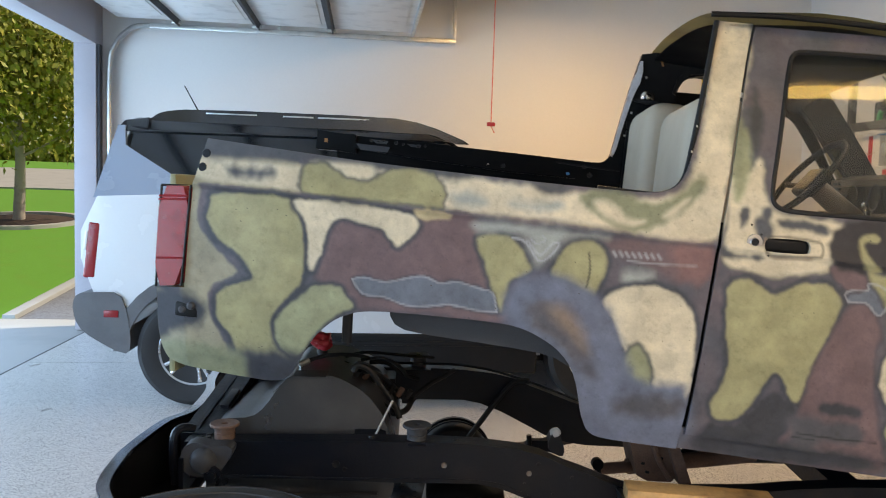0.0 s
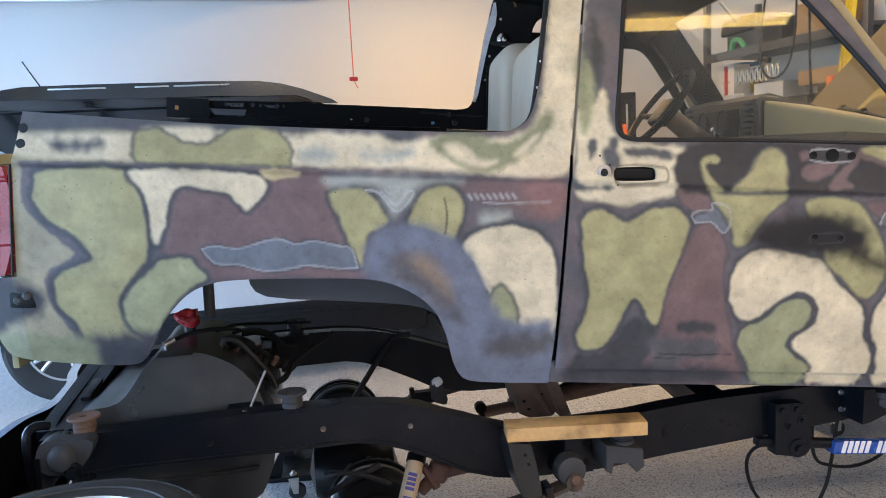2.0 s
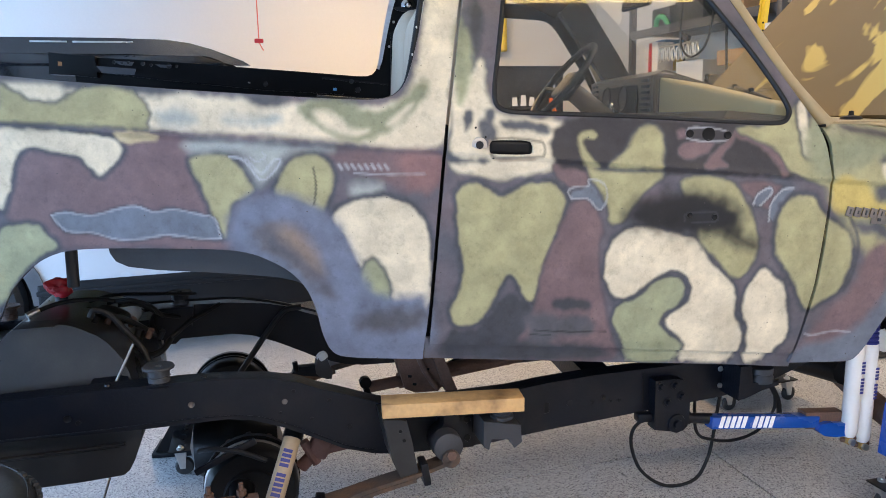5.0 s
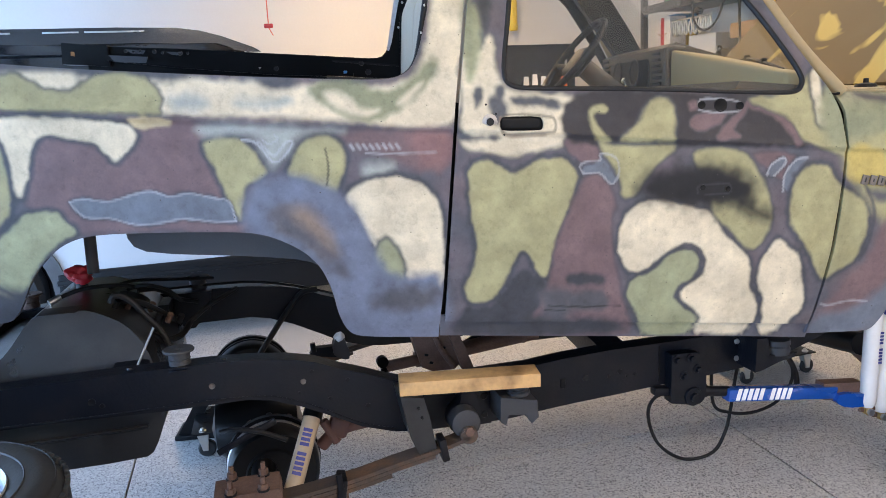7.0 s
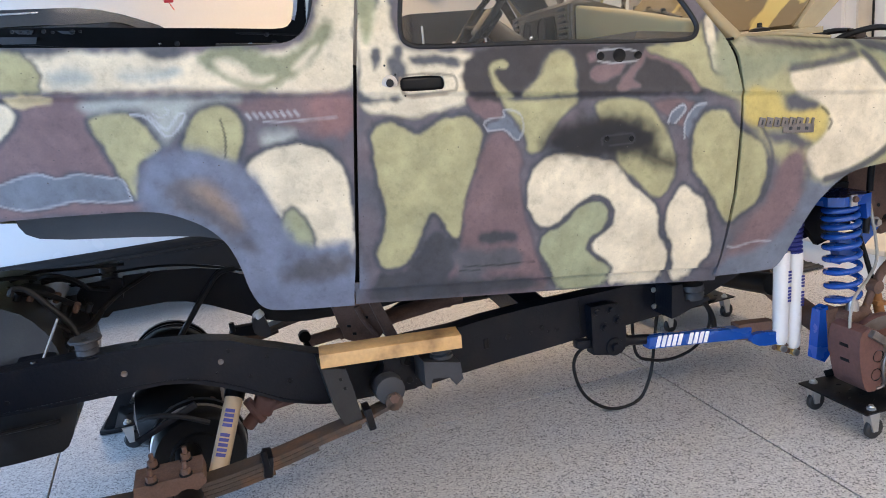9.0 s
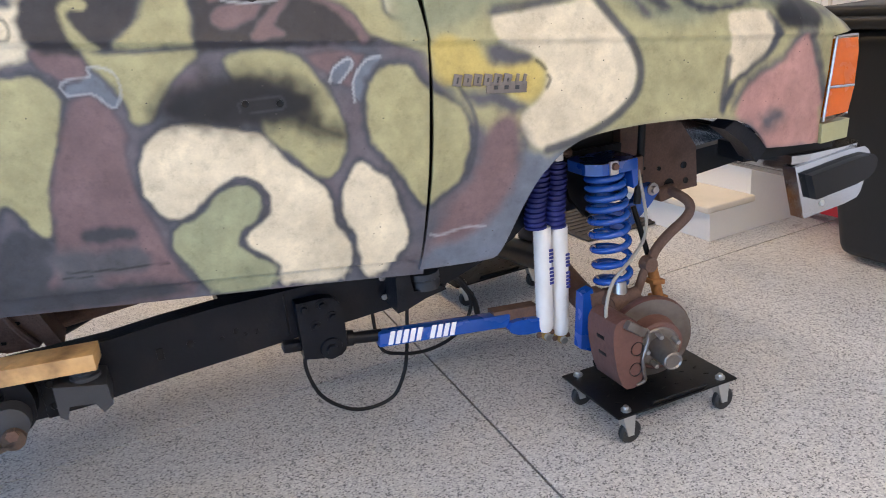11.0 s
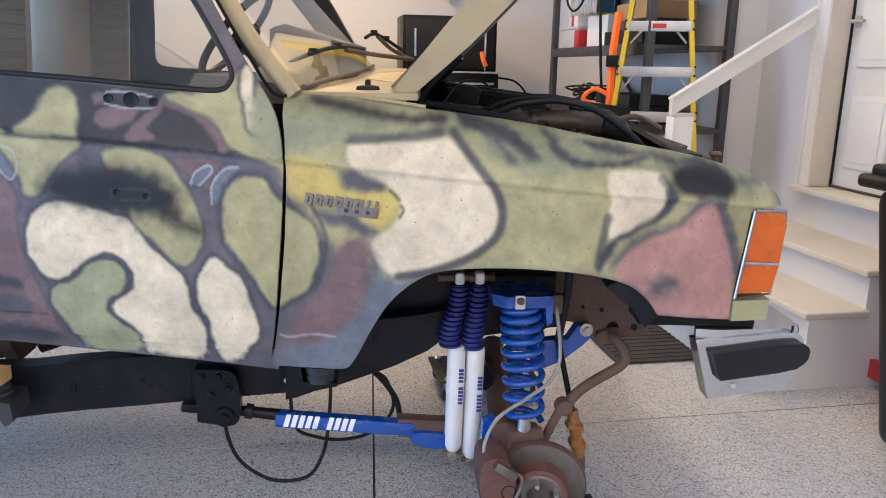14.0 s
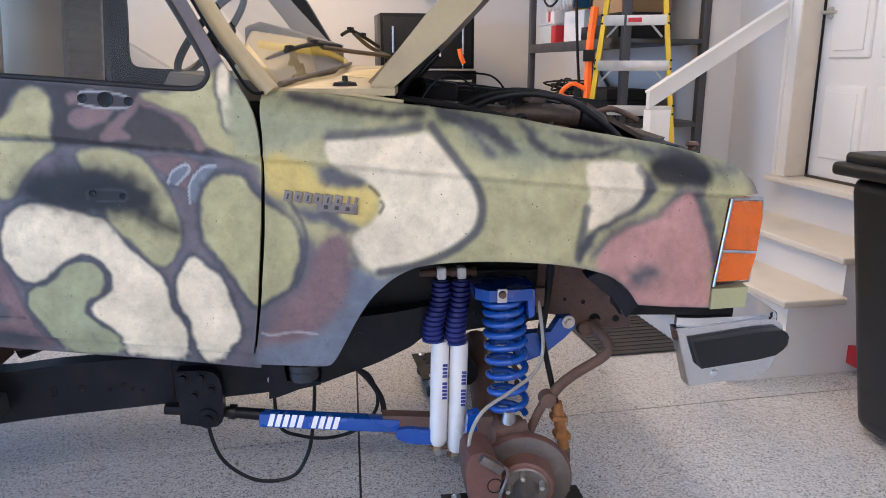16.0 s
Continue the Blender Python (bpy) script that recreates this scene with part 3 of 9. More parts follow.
part("rail_cap", slab([(3.10, 1.272), (3.10, 1.284), (3.955, 1.805), (3.955, 1.792)], 1.872, 1.928, 0.003), WHITE, handrail)

# ---- outdoors
def rise(v):
    return -0.10 + 0.085 * max(0.0, min(v, 34.0) - 6.4) + 0.01 * max(0.0, v - 34.0)


gm = bmesh.new()
us, vs = [-140, -60, -40, -30, -24, -18, -12, -8, -4.6, 10, 60], [-140, -60, -20, 0, 6.4, 10, 14, 18, 22, 26, 30, 34, 50, 90, 140]
net = [[gm.verts.new((u, v, rise(v))) for u in us] for v in vs]
for r0, r1 in zip(net, net[1:]):
    for k in range(len(us) - 1):
        gm.faces.new((r0[k], r0[k + 1], r1[k + 1], r1[k]))
structure("ground", gm, LAWN, "mown green lawn that rises to the street", "lawn")
structure("driveway", box((22.0, 9.3, 0.06), (-14.55, 1.55, -0.045), 0.004), CONCRETE, "grey broom-finished concrete driveway", "driveway")
structure("apron_joint", box((0.03, 9.3, 0.012), (-3.57, 1.55, -0.016), 0.004), GREYPLASTIC, "dark expansion joint at the garage threshold", "joint")
GSLOPE = math.degrees(math.atan(0.085))
structure("gravel_strip", box((0.95, 9.0, 0.05), (-4.08, 4.5, 0.0), 0.004), GRAVEL, "blue grey gravel strip along the house", "gravel", room(0, 6.3, -0.07) @ pose(0, 0, 0, GSLOPE))
structure("kerb", box((0.14, 9.0, 0.16), (-4.62, 4.5, 0.0), 0.02), CONCRETE, "concrete edging kerb of the lawn", "kerb", room(0, 6.3, -0.07) @ pose(0, 0, 0, GSLOPE))
structure("road", box((110, 8.0, 0.05), (-30, 4.0, 0.0), 0), CONCRETE, "pale concrete street", "road", room(0, 21, rise(21) + 0.02) @ pose(0, 0, 0, GSLOPE))
TREE = (-7.95, 14.2)
structure("mulch_ring", lathe([(0.0, 0.03), (0.9, 0.02), (1.15, -0.02)], None, 28), MULCH, "dark bark mulch round the tree", "mulch", room(*TREE, rise(14.2) + 0.02) @ pose(0, 0, 0, GSLOPE))
structure("mulch_border", lathe([(1.1, -0.05), (1.1, 0.05), (1.25, 0.05), (1.27, -0.05)], None, 36), CONCRETE, "concrete ring edging round the tree", "edging", room(*TREE, rise(14.2) + 0.02) @ pose(0, 0, 0, GSLOPE))


def tree(name, m, height, spread, leaves, seed, label):
    rnd = random.Random(seed)
    t = thing(name, label, "tree", m, "street trees")
    bm = tube([(0, 0, 0), (0.03, 0.02, height * 0.3), (-0.04, 0, height * 0.6), (0, 0.05, height * 0.92)], 0.1, 10, radii=(0.12, 0.03))
    tips = []
    for k in range(16):
        a, z = k * 2.4, height * (0.28 + 0.035 * k)
        reach = spread * (0.95 - 0.04 * k)
        end = (math.cos(a) * reach, math.sin(a) * reach, z + reach * 0.75)
        tube([(0, 0, z), (math.cos(a) * reach * 0.5, math.sin(a) * reach * 0.5, z + reach * 0.28), end], 0.03, 6, bm, 3, radii=(0.035, 0.008))
        tips += [Vector((0, 0, z)).lerp(Vector(end), f) for f in (0.45, 0.75, 1.0)]
    part("trunk", bm, BARK, t)
    crown = bmesh.new()
    for _ in range(leaves):
        c = rnd.choice(tips) + Vector((rnd.gauss(0, 0.33), rnd.gauss(0, 0.33), rnd.gauss(0, 0.3)))
        s = rnd.uniform(0.05, 0.1)
        q = Euler((rnd.uniform(0, 6), rnd.uniform(0, 6), rnd.uniform(0, 6))).to_matrix()
        vs = [crown.verts.new(c + q @ Vector(v) * s) for v in ((-1, 0, 0), (0, -0.5, 0.1), (1, 0, 0), (0, 0.5, 0.1))]
        crown.faces.new(vs)
    part("crown", crown, LEAF, t, "green and yellow leaves with backlight in their colour", 180)
    return t


tree("young_tree", room(*TREE, rise(14.2)), 4.6, 1.7, 12000, 3, "young street tree with green and yellow leaves, coloured as backlit, in a mulch ring")
for k, (tu, tv) in enumerate(((-22, 40), (-14, 42), (-31, 38), (-6, 44))):
    tree("far_tree", room(tu, tv, rise(tv)), 7.5, 2.8, 4500, 5 + k, "tree across the street with green and yellow leaves")
hedge = bmesh.new()
rnd = random.Random(4)
for _ in range(9000):
    c = Vector((rnd.uniform(-45, 25), rnd.gauss(0, 1.0), abs(rnd.gauss(0, 1.5))))
    q = Euler((rnd.uniform(0, 6), rnd.uniform(0, 6), rnd.uniform(0, 6))).to_matrix()
    hedge.faces.new([hedge.verts.new(c + q @ Vector(v) * 0.32) for v in ((-1, 0, 0), (0, -0.6, 0.1), (1, 0, 0), (0, 0.6, 0.1))])
single("far_shrubs", hedge, LEAF, "loose row of shrubs beyond the street", "shrubs", room(-10, 47, rise(47)), "stuff")

# ---- shop lights, three of them added out of view as fill


def shop_light(m, length, watts, color=SOFT):
    t = thing("shop_light", "long white shop light with a warm glowing diffuser, of a set partly added as fill", "ceiling light", m, "shop lights")
    part("housing", slab([(-0.075, 0.0), (0.075, 0.0), (0.05, 0.07), (-0.05, 0.07)], -length / 2, length / 2, 0.004), WHITE, t)
    part("diffuser", box((0.068, length - 0.02, 0.02), (0, 0, -0.0105), 0.006), TUBE, t, "glowing warm diffuser")
    for s in (-1, 1):
        part("chain", rod((0, s * length * 0.4, 0.07), (0, s * length * 0.4, TOP - m.translation.z - 0.001), 0.003, seg=6), ZINC, t)
    if watts:
        lamp("shop_light_glow", "AREA", m @ pose(0, 0, -0.05), watts, color, (0.6, 1.4 * length))
    return t


shop_light(pose(0.71, -0.835, 2.645, 0, 0, 90), 1.3, 0)
# added fill fixture, out of view, for the front fender
shop_light(pose(2.60, -2.75, 2.80, 0, 0, 90), 1.3, 46, PLAIN)
shop_light(room(1.0, 3.5, 3.35, 0), 1.3, 115, WARM)
# added fill fixture that brightens the house wall and the floor there
shop_light(room(2.4, 0.6, 3.30, 0), 1.3, 34, PLAIN)
# added fill fixture behind the camera for the truck's near side
shop_light(pose(0.35, -2.9, 2.72, 0, 0, 101.5), 1.3, 64)

from mathutils import geometry

# ---- the truck's body: sheet metal, its colours sprayed on by hand
TRUCK_MID = 0.84                               # its centre line


def crease(x):
    return np.interp(x, [-1.6, -1.45, 0, 1.064, 1.564, 2.35], [1.445, 1.434, 1.315, 1.209, 1.165, 1.098])


def side(x, z):
    """How far in the body side lies at a place."""
    base = np.interp(x, [-1.6, -1.5, -1.2, -0.4, 0, 0.7, 1.2, 1.8, 2.1, 2.25, 2.33], [0.06, 0.035, 0.015, -0.005, 0, 0.005, 0.003, 0.008, 0.04, 0.075, 0.105])
    return base + np.interp(z - crease(x), [-0.7, -0.5, -0.3, -0.1, -0.014, -0.002, 0.012, 0.05, 0.15, 0.25, 0.7], [0.10, 0.045, 0.012, 0.005, 0.006, -0.003, 0.002, 0.009, 0.02, 0.05, 0.2])


PAINTS = {"tan": (0.32, 0.285, 0.195), "cream": (0.62, 0.54, 0.39), "sandy": (0.48, 0.38, 0.22), "olive": (0.335, 0.310, 0.165), "olivel": (0.29, 0.30, 0.18),
          "oliveg": (0.225, 0.235, 0.145), "yellow": (0.50, 0.39, 0.125), "mauve": (0.160, 0.105, 0.108), "mauver": (0.22, 0.12, 0.115), "pink": (0.40, 0.215, 0.19),
          "steel": (0.13, 0.15, 0.185), "primer": (0.140, 0.160, 0.215), "rust": (0.26, 0.18, 0.13), "char": (0.085, 0.085, 0.095), "dark": (0.045, 0.047, 0.055),
          "smudge": (0.075, 0.08, 0.09), "greyed": (0.34, 0.36, 0.33), "brown": (0.032, 0.030, 0.034), "black": (0.013, 0.013, 0.015), "edge": (0.052, 0.056, 0.068), "scuff": (0.42, 0.44, 0.46)}
SPRAYED = []


def spray(color, halo, soft, text):
    """One sprayed patch: its colour, the width of the dark line round it, the softness of its edge and its outline."""
    line = spline([(*p, 0) for p in pairs(text)], 4, True)
    SPRAYED.append((PAINTS[color], halo, soft, np.array([(q.x, q.y) for q in line])))


STROKES = []


def stroke(color, width, strength, text):
    """A thin scratch or spray line along points."""
    line = spline([(*p, 0) for p in pairs(text)], 4)
    STROKES.append((PAINTS[color], width, strength, np.array([(q.x, q.y) for q in line])))


spray("tan", 0, 0.006, "-1.479,1.520 -1.415,1.520 -1.150,1.499 -1.137,1.415 -1.417,1.438 -1.438,1.411 -1.449,1.350 -1.432,1.290 -1.360,1.215 -1.331,1.182 -1.400,1.142 -1.420,1.097 -1.409,1.034 -1.378,0.972 -1.376,0.868 -1.615,0.881 -1.600,1.118 -1.508,1.116 -1.468,1.427")
spray("cream", 0, 0.012, "-1.463,1.511 -1.150,1.491 -1.104,1.508 -0.966,1.500 -0.692,1.474 -0.388,1.444 -0.144,1.435 -0.062,1.528 0.010,1.916 0.099,1.913 0.046,1.603 -0.003,1.330 -0.316,1.351 -0.756,1.385 -1.152,1.422 -1.433,1.447")
spray("smudge", 0, 0.02, "-1.442,1.572 -1.148,1.537 -1.134,1.509 -1.243,1.507 -1.432,1.510")
spray("smudge", 0, 0.02, "-1.362,1.481 -1.228,1.482 -1.237,1.452 -1.331,1.453")
spray("smudge", 0, 0.015, "-1.103,1.528 -0.691,1.489 -0.708,1.466 -0.814,1.479 -0.921,1.486 -0.951,1.505 -1.088,1.510")
spray("smudge", 0, 0.015, "-0.487,1.463 -0.388,1.457 -0.412,1.430 -0.465,1.435")
spray("greyed", 0, 0.02, "-0.709,1.429 -0.633,1.423 -0.619,1.395 -0.695,1.391")
spray("greyed", 0, 0.02, "-0.557,1.408 -0.405,1.410 -0.482,1.383")
spray("mauve", 0.004, 0.014, "-1.090,1.198 -1.061,1.298 -1.010,1.355 -0.802,1.369 -0.635,1.357 -0.553,1.163 -0.564,1.078 -0.773,1.093 -0.976,1.097 -1.020,1.133 -1.080,1.163")
spray("mauve", 0, 0.02, "-0.287,1.319 -0.012,1.304 -0.020,1.228 -0.090,1.208 -0.196,1.258 -0.257,1.276")
spray("olive", 0.006, 0.008, "-1.139,1.473 -1.127,1.494 -1.089,1.500 -1.043,1.480 -0.998,1.455 -0.937,1.456 -0.890,1.482 -0.829,1.491 -0.776,1.480 -0.739,1.445 -0.737,1.400 -0.756,1.388 -0.938,1.404 -1.106,1.415 -1.140,1.430")
spray("oliveg", 0, 0.012, "-0.366,1.439 -0.312,1.448 -0.236,1.443 -0.191,1.419 -0.145,1.426 -0.105,1.449 -0.073,1.479 -0.049,1.493 -0.032,1.477 -0.049,1.443 -0.084,1.409 -0.131,1.374 -0.178,1.349 -0.233,1.339 -0.285,1.360 -0.337,1.393 -0.362,1.416")
spray("cream", 0, 0.012, "-0.321,1.422 -0.275,1.410 -0.231,1.373 -0.193,1.370 -0.239,1.354 -0.292,1.377 -0.326,1.403")
spray("cream", 0, 0.01, "-0.146,1.388 -0.099,1.425 -0.075,1.433 -0.123,1.383")
spray("olive", 0.014, 0.006, "-1.387,1.406 -1.176,1.401 -1.142,1.347 -1.129,1.285 -1.129,1.215 -1.140,1.161 -1.178,1.115 -1.225,1.060 -1.226,1.018 -1.198,0.968 -1.153,0.941 -1.180,0.870 -1.322,0.865 -1.335,0.929 -1.357,0.997 -1.395,1.047 -1.391,1.113 -1.343,1.143 -1.285,1.161 -1.280,1.181 -1.318,1.229 -1.385,1.278 -1.419,1.333 -1.409,1.379")
spray("olivel", 0.01, 0.006, "-1.104,1.152 -1.034,1.157 -1.005,1.132 -0.985,1.100 -1.042,1.067 -1.095,1.019 -1.139,0.954 -1.172,0.942 -1.212,0.980 -1.219,1.027 -1.206,1.059 -1.172,1.099 -1.122,1.133")
spray("dark", 0, 0.03, "-1.340,0.949 -1.136,0.948 -1.176,0.847 -1.324,0.855")
spray("cream", 0.01, 0.006, "-1.161,1.395 -1.091,1.398 -0.969,1.387 -0.833,1.367 -0.804,1.345 -0.809,1.319 -0.838,1.289 -0.862,1.275 -0.887,1.302 -0.905,1.324 -0.958,1.338 -1.011,1.348 -1.043,1.335 -1.066,1.298 -1.081,1.244 -1.100,1.203 -1.115,1.208 -1.115,1.261 -1.121,1.323 -1.141,1.362")
spray("sandy", 0, 0.006, "-0.809,1.381 -0.711,1.369 -0.757,1.355 -0.803,1.357")
spray("olive", 0.01, 0.007, "-0.638,1.310 -0.599,1.319 -0.553,1.314 -0.517,1.278 -0.493,1.235 -0.504,1.216 -0.544,1.194 -0.553,1.160 -0.568,1.109 -0.585,1.133 -0.605,1.196 -0.625,1.259 -0.639,1.290")
spray("olive", 0.01, 0.007, "-0.434,1.218 -0.418,1.259 -0.394,1.296 -0.355,1.313 -0.317,1.308 -0.291,1.277 -0.291,1.231 -0.310,1.182 -0.329,1.167 -0.397,1.204")
spray("greyed", 0, 0.02, "-0.476,1.345 -0.635,1.354 -0.637,1.328 -0.515,1.323 -0.470,1.238 -0.393,1.319 -0.287,1.322")
spray("steel", 0.004, 0.004, "-0.988,1.179 -0.954,1.185 -0.892,1.175 -0.829,1.189 -0.783,1.195 -0.737,1.178 -0.691,1.184 -0.630,1.169 -0.592,1.157 -0.580,1.106 -0.633,1.107 -0.710,1.119 -0.772,1.112 -0.834,1.112 -0.895,1.132 -0.957,1.139")
spray("mauver", 0, 0.02, "-0.119,1.308 -0.019,1.305 -0.020,1.220 -0.089,1.223")
spray("greyed", 0, 0.02, "-0.243,1.229 -0.166,1.229 -0.198,1.196 -0.229,1.190")
spray("cream", 0.012, 0.006, "-0.295,1.146 -0.260,1.180 -0.198,1.196 -0.136,1.191 -0.083,1.164 -0.052,1.121 -0.045,1.065 -0.056,0.869 -0.178,0.875 -0.217,0.976 -0.240,1.042 -0.269,1.106")
spray("olivel", 0.008, 0.008, "-0.209,1.024 -0.186,1.023 -0.162,0.982 -0.155,0.907 -0.202,0.909 -0.233,0.976")
spray("primer", 0, 0.022, "-0.549,1.171 -0.505,1.208 -0.443,1.217 -0.367,1.201 -0.303,1.159 -0.265,1.106 -0.240,1.042 -0.209,0.975 -0.170,0.929 -0.054,0.916 -0.053,0.729 -0.299,0.748 -0.341,0.821 -0.363,0.916 -0.412,1.000 -0.496,1.051 -0.549,1.072 -0.563,1.117")
spray("rust", 0, 0.03, "-0.470,1.121 -0.400,1.127 -0.355,1.078 -0.326,1.005 -0.358,0.998 -0.403,1.048 -0.463,1.082")
spray("char", 0, 0.03, "-0.500,1.130 -0.461,1.137 -0.417,1.096 -0.342,1.013 -0.296,0.946 -0.328,0.931 -0.381,1.007 -0.487,1.083")
spray("char", 0, 0.025, "-0.202,0.884 -0.067,0.883 -0.075,0.836 -0.171,0.823 -0.250,0.844")
spray("dark", 0, 0.022, "-1.597,1.118 -1.485,1.118 -1.427,1.073 -1.450,1.019 -1.531,0.997 -1.598,0.955 -1.610,1.019")
# darker band: shade at the panel's bottom put into the colour
spray("oliveg", 0, 0.02, "-1.579,0.964 -1.341,0.946 -1.334,0.849 -1.535,0.861 -1.582,0.916")
spray("cream", 0.004, 0.01, "0.025,1.483 0.108,1.550 0.115,1.481 0.133,1.422 0.182,1.396 0.315,1.381 0.320,1.344 0.303,1.300 0.302,1.273 0.278,1.252 0.216,1.243 0.148,1.233 0.065,1.251 0.020,1.264 0.016,1.308 0.025,1.410")
spray("smudge", 0, 0.012, "0.063,1.677 0.117,1.677 0.099,1.541 0.067,1.512 0.061,1.571")
spray("olivel", 0, 0.015, "0.059,1.616 0.087,1.586 0.064,1.453 0.038,1.439")
spray("smudge", 0, 0.008, "0.058,1.409 0.076,1.415 0.078,1.391 0.056,1.358")
spray("smudge", 0, 0.01, "0.112,1.414 0.138,1.413 0.132,1.386 0.117,1.371")
spray("smudge", 0, 0.008, "0.156,1.386 0.220,1.382 0.273,1.372 0.287,1.352 0.273,1.342 0.242,1.358 0.166,1.363 0.151,1.375")
spray("smudge", 0, 0.008, "0.013,1.308 0.050,1.292 0.110,1.288 0.110,1.279 0.017,1.282")
spray("olive", 0.012, 0.006, "0.037,1.211 0.087,1.229 0.125,1.201 0.155,1.185 0.193,1.206 0.247,1.224 0.301,1.210 0.325,1.179 0.317,1.133 0.295,1.072 0.271,1.011 0.257,0.947 0.238,0.895 0.213,0.913 0.196,0.955 0.173,0.975 0.150,0.952 0.128,0.904 0.102,0.856 0.062,0.828 0.023,0.840 0.011,0.877 0.031,0.925 0.049,0.989 0.039,1.067 0.030,1.144")
spray("dark", 0, 0.01, "0.125,0.868 0.156,0.913 0.190,0.918 0.216,0.896 0.239,0.869 0.233,0.781 0.196,0.743 0.012,0.761 0.012,0.824 0.078,0.820")
spray("mauve", 0.004, 0.01, "0.333,1.145 0.372,1.177 0.411,1.153 0.428,1.098 0.422,1.020 0.428,0.939 0.449,0.863 0.472,0.767 0.476,0.694 0.197,0.711 0.222,0.816 0.248,0.882 0.257,0.947 0.271,1.011 0.302,1.072")
spray("mauve", 0.003, 0.006, "0.301,1.270 0.394,1.253 0.410,1.214 0.371,1.200 0.324,1.217 0.301,1.240")
spray("dark", 0, 0.01, "0.307,0.895 0.396,0.891 0.401,0.860 0.308,0.865")
spray("char", 0, 0.015, "0.301,0.837 0.398,0.840 0.418,0.788 0.311,0.790")
spray("steel", 0.004, 0.004, "0.343,1.197 0.387,1.207 0.394,1.225 0.434,1.203 0.438,1.160 0.419,1.142 0.387,1.174 0.343,1.175")
spray("brown", 0, 0.01, "0.328,1.386 0.643,1.375 0.862,1.358 0.967,1.235 1.074,1.213 0.801,1.222 0.324,1.258")
spray("olive", 0.006, 0.008, "0.389,1.253 0.441,1.247 0.588,1.239 0.576,1.209 0.533,1.172 0.499,1.126 0.471,1.103 0.449,1.110 0.444,1.152 0.418,1.199")
spray("olive", 0.006, 0.008, "0.445,1.257 0.490,1.298 0.515,1.339 0.539,1.361 0.579,1.359 0.597,1.322 0.592,1.269 0.578,1.248")
spray("olive", 0, 0.006, "0.357,1.336 0.377,1.355 0.412,1.348 0.404,1.333 0.379,1.334 0.379,1.310 0.401,1.279 0.420,1.258 0.386,1.259 0.365,1.298")
spray("mauve", 0, 0.006, "0.635,1.348 0.659,1.354 0.662,1.333 0.642,1.328")
spray("mauve", 0.002, 0.006, "0.638,1.288 0.650,1.309 0.682,1.317 0.742,1.315 0.722,1.291 0.676,1.271")
spray("mauve", 0.002, 0.006, "0.711,1.246 0.742,1.288 0.791,1.332 0.805,1.344 0.798,1.317 0.763,1.272 0.777,1.249")
spray("mauve", 0, 0.008, "0.805,1.347 0.853,1.331 0.919,1.295 0.960,1.251 0.940,1.217 0.922,1.252 0.870,1.303 0.812,1.324")
spray("olive", 0.004, 0.008, "0.808,1.350 0.887,1.355 0.958,1.382 0.983,1.405 1.008,1.404 1.002,1.296 1.052,1.256 1.100,1.212 1.076,1.185 0.966,1.232 0.927,1.286 0.862,1.321")
spray("cream", 0.008, 0.006, "0.997,1.420 1.014,1.401 1.019,1.342 1.052,1.313 1.062,1.282 1.039,1.264 1.005,1.277 0.997,1.327 0.988,1.371")
spray("cream", 0.01, 0.006, "0.439,0.971 0.453,1.042 0.500,1.083 0.564,1.090 0.646,1.066 0.713,1.039 0.740,0.990 0.802,0.930 0.827,0.887 0.832,0.818 0.859,0.764 0.835,0.674 0.697,0.681 0.678,0.756 0.633,0.793 0.627,0.820 0.653,0.844 0.689,0.868 0.691,0.918 0.668,0.953 0.626,0.963 0.579,0.940 0.525,0.901 0.485,0.890 0.459,0.913")
spray("olivel", 0.01, 0.006, "0.472,0.836 0.494,0.869 0.542,0.887 0.587,0.932 0.627,0.946 0.661,0.936 0.676,0.902 0.660,0.861 0.621,0.837 0.612,0.803 0.644,0.767 0.682,0.729 0.663,0.683 0.544,0.690 0.502,0.766 0.479,0.802")
spray("olive", 0.006, 0.008, "0.648,1.211 0.736,1.221 0.802,1.198 0.847,1.129 0.877,1.049 0.873,0.984 0.834,0.937 0.801,0.942 0.756,0.997 0.713,1.039 0.693,1.119")
spray("mauve", 0.003, 0.008, "0.819,1.201 0.917,1.198 0.952,1.165 0.919,1.124 0.880,1.141")
spray("steel", 0.003, 0.004, "0.870,1.168 0.905,1.187 0.911,1.171 0.880,1.141 0.863,1.148")
spray("steel", 0.003, 0.004, "0.910,1.103 0.912,1.143 0.943,1.181 0.976,1.183 0.946,1.142 0.924,1.095")
spray("black", 0, 0.035, "0.491,1.134 0.546,1.171 0.641,1.183 0.755,1.172 0.831,1.122 0.818,1.075 0.728,1.062 0.614,1.072 0.516,1.095")
spray("black", 0, 0.02, "0.523,1.129 0.578,1.155 0.658,1.164 0.748,1.152 0.799,1.115 0.776,1.084 0.678,1.080 0.580,1.092")
spray("black", 0, 0.03, "0.793,1.084 0.878,1.032 0.863,1.009 0.786,1.052")
spray("cream", 0.01, 0.006, "0.854,0.886 0.884,0.943 0.908,0.957 0.935,0.932 0.968,0.906 0.987,0.828 1.002,0.756 0.970,0.708 0.931,0.668 0.888,0.671 0.877,0.781 0.855,0.834")
spray("olive", 0.012, 0.007, "0.934,1.079 0.947,1.126 0.986,1.161 1.036,1.159 1.059,1.122 1.096,1.085 1.146,1.051 1.164,1.005 1.156,0.939 1.129,0.881 1.083,0.849 1.042,0.834 0.990,0.927 0.960,0.964 0.933,1.014")
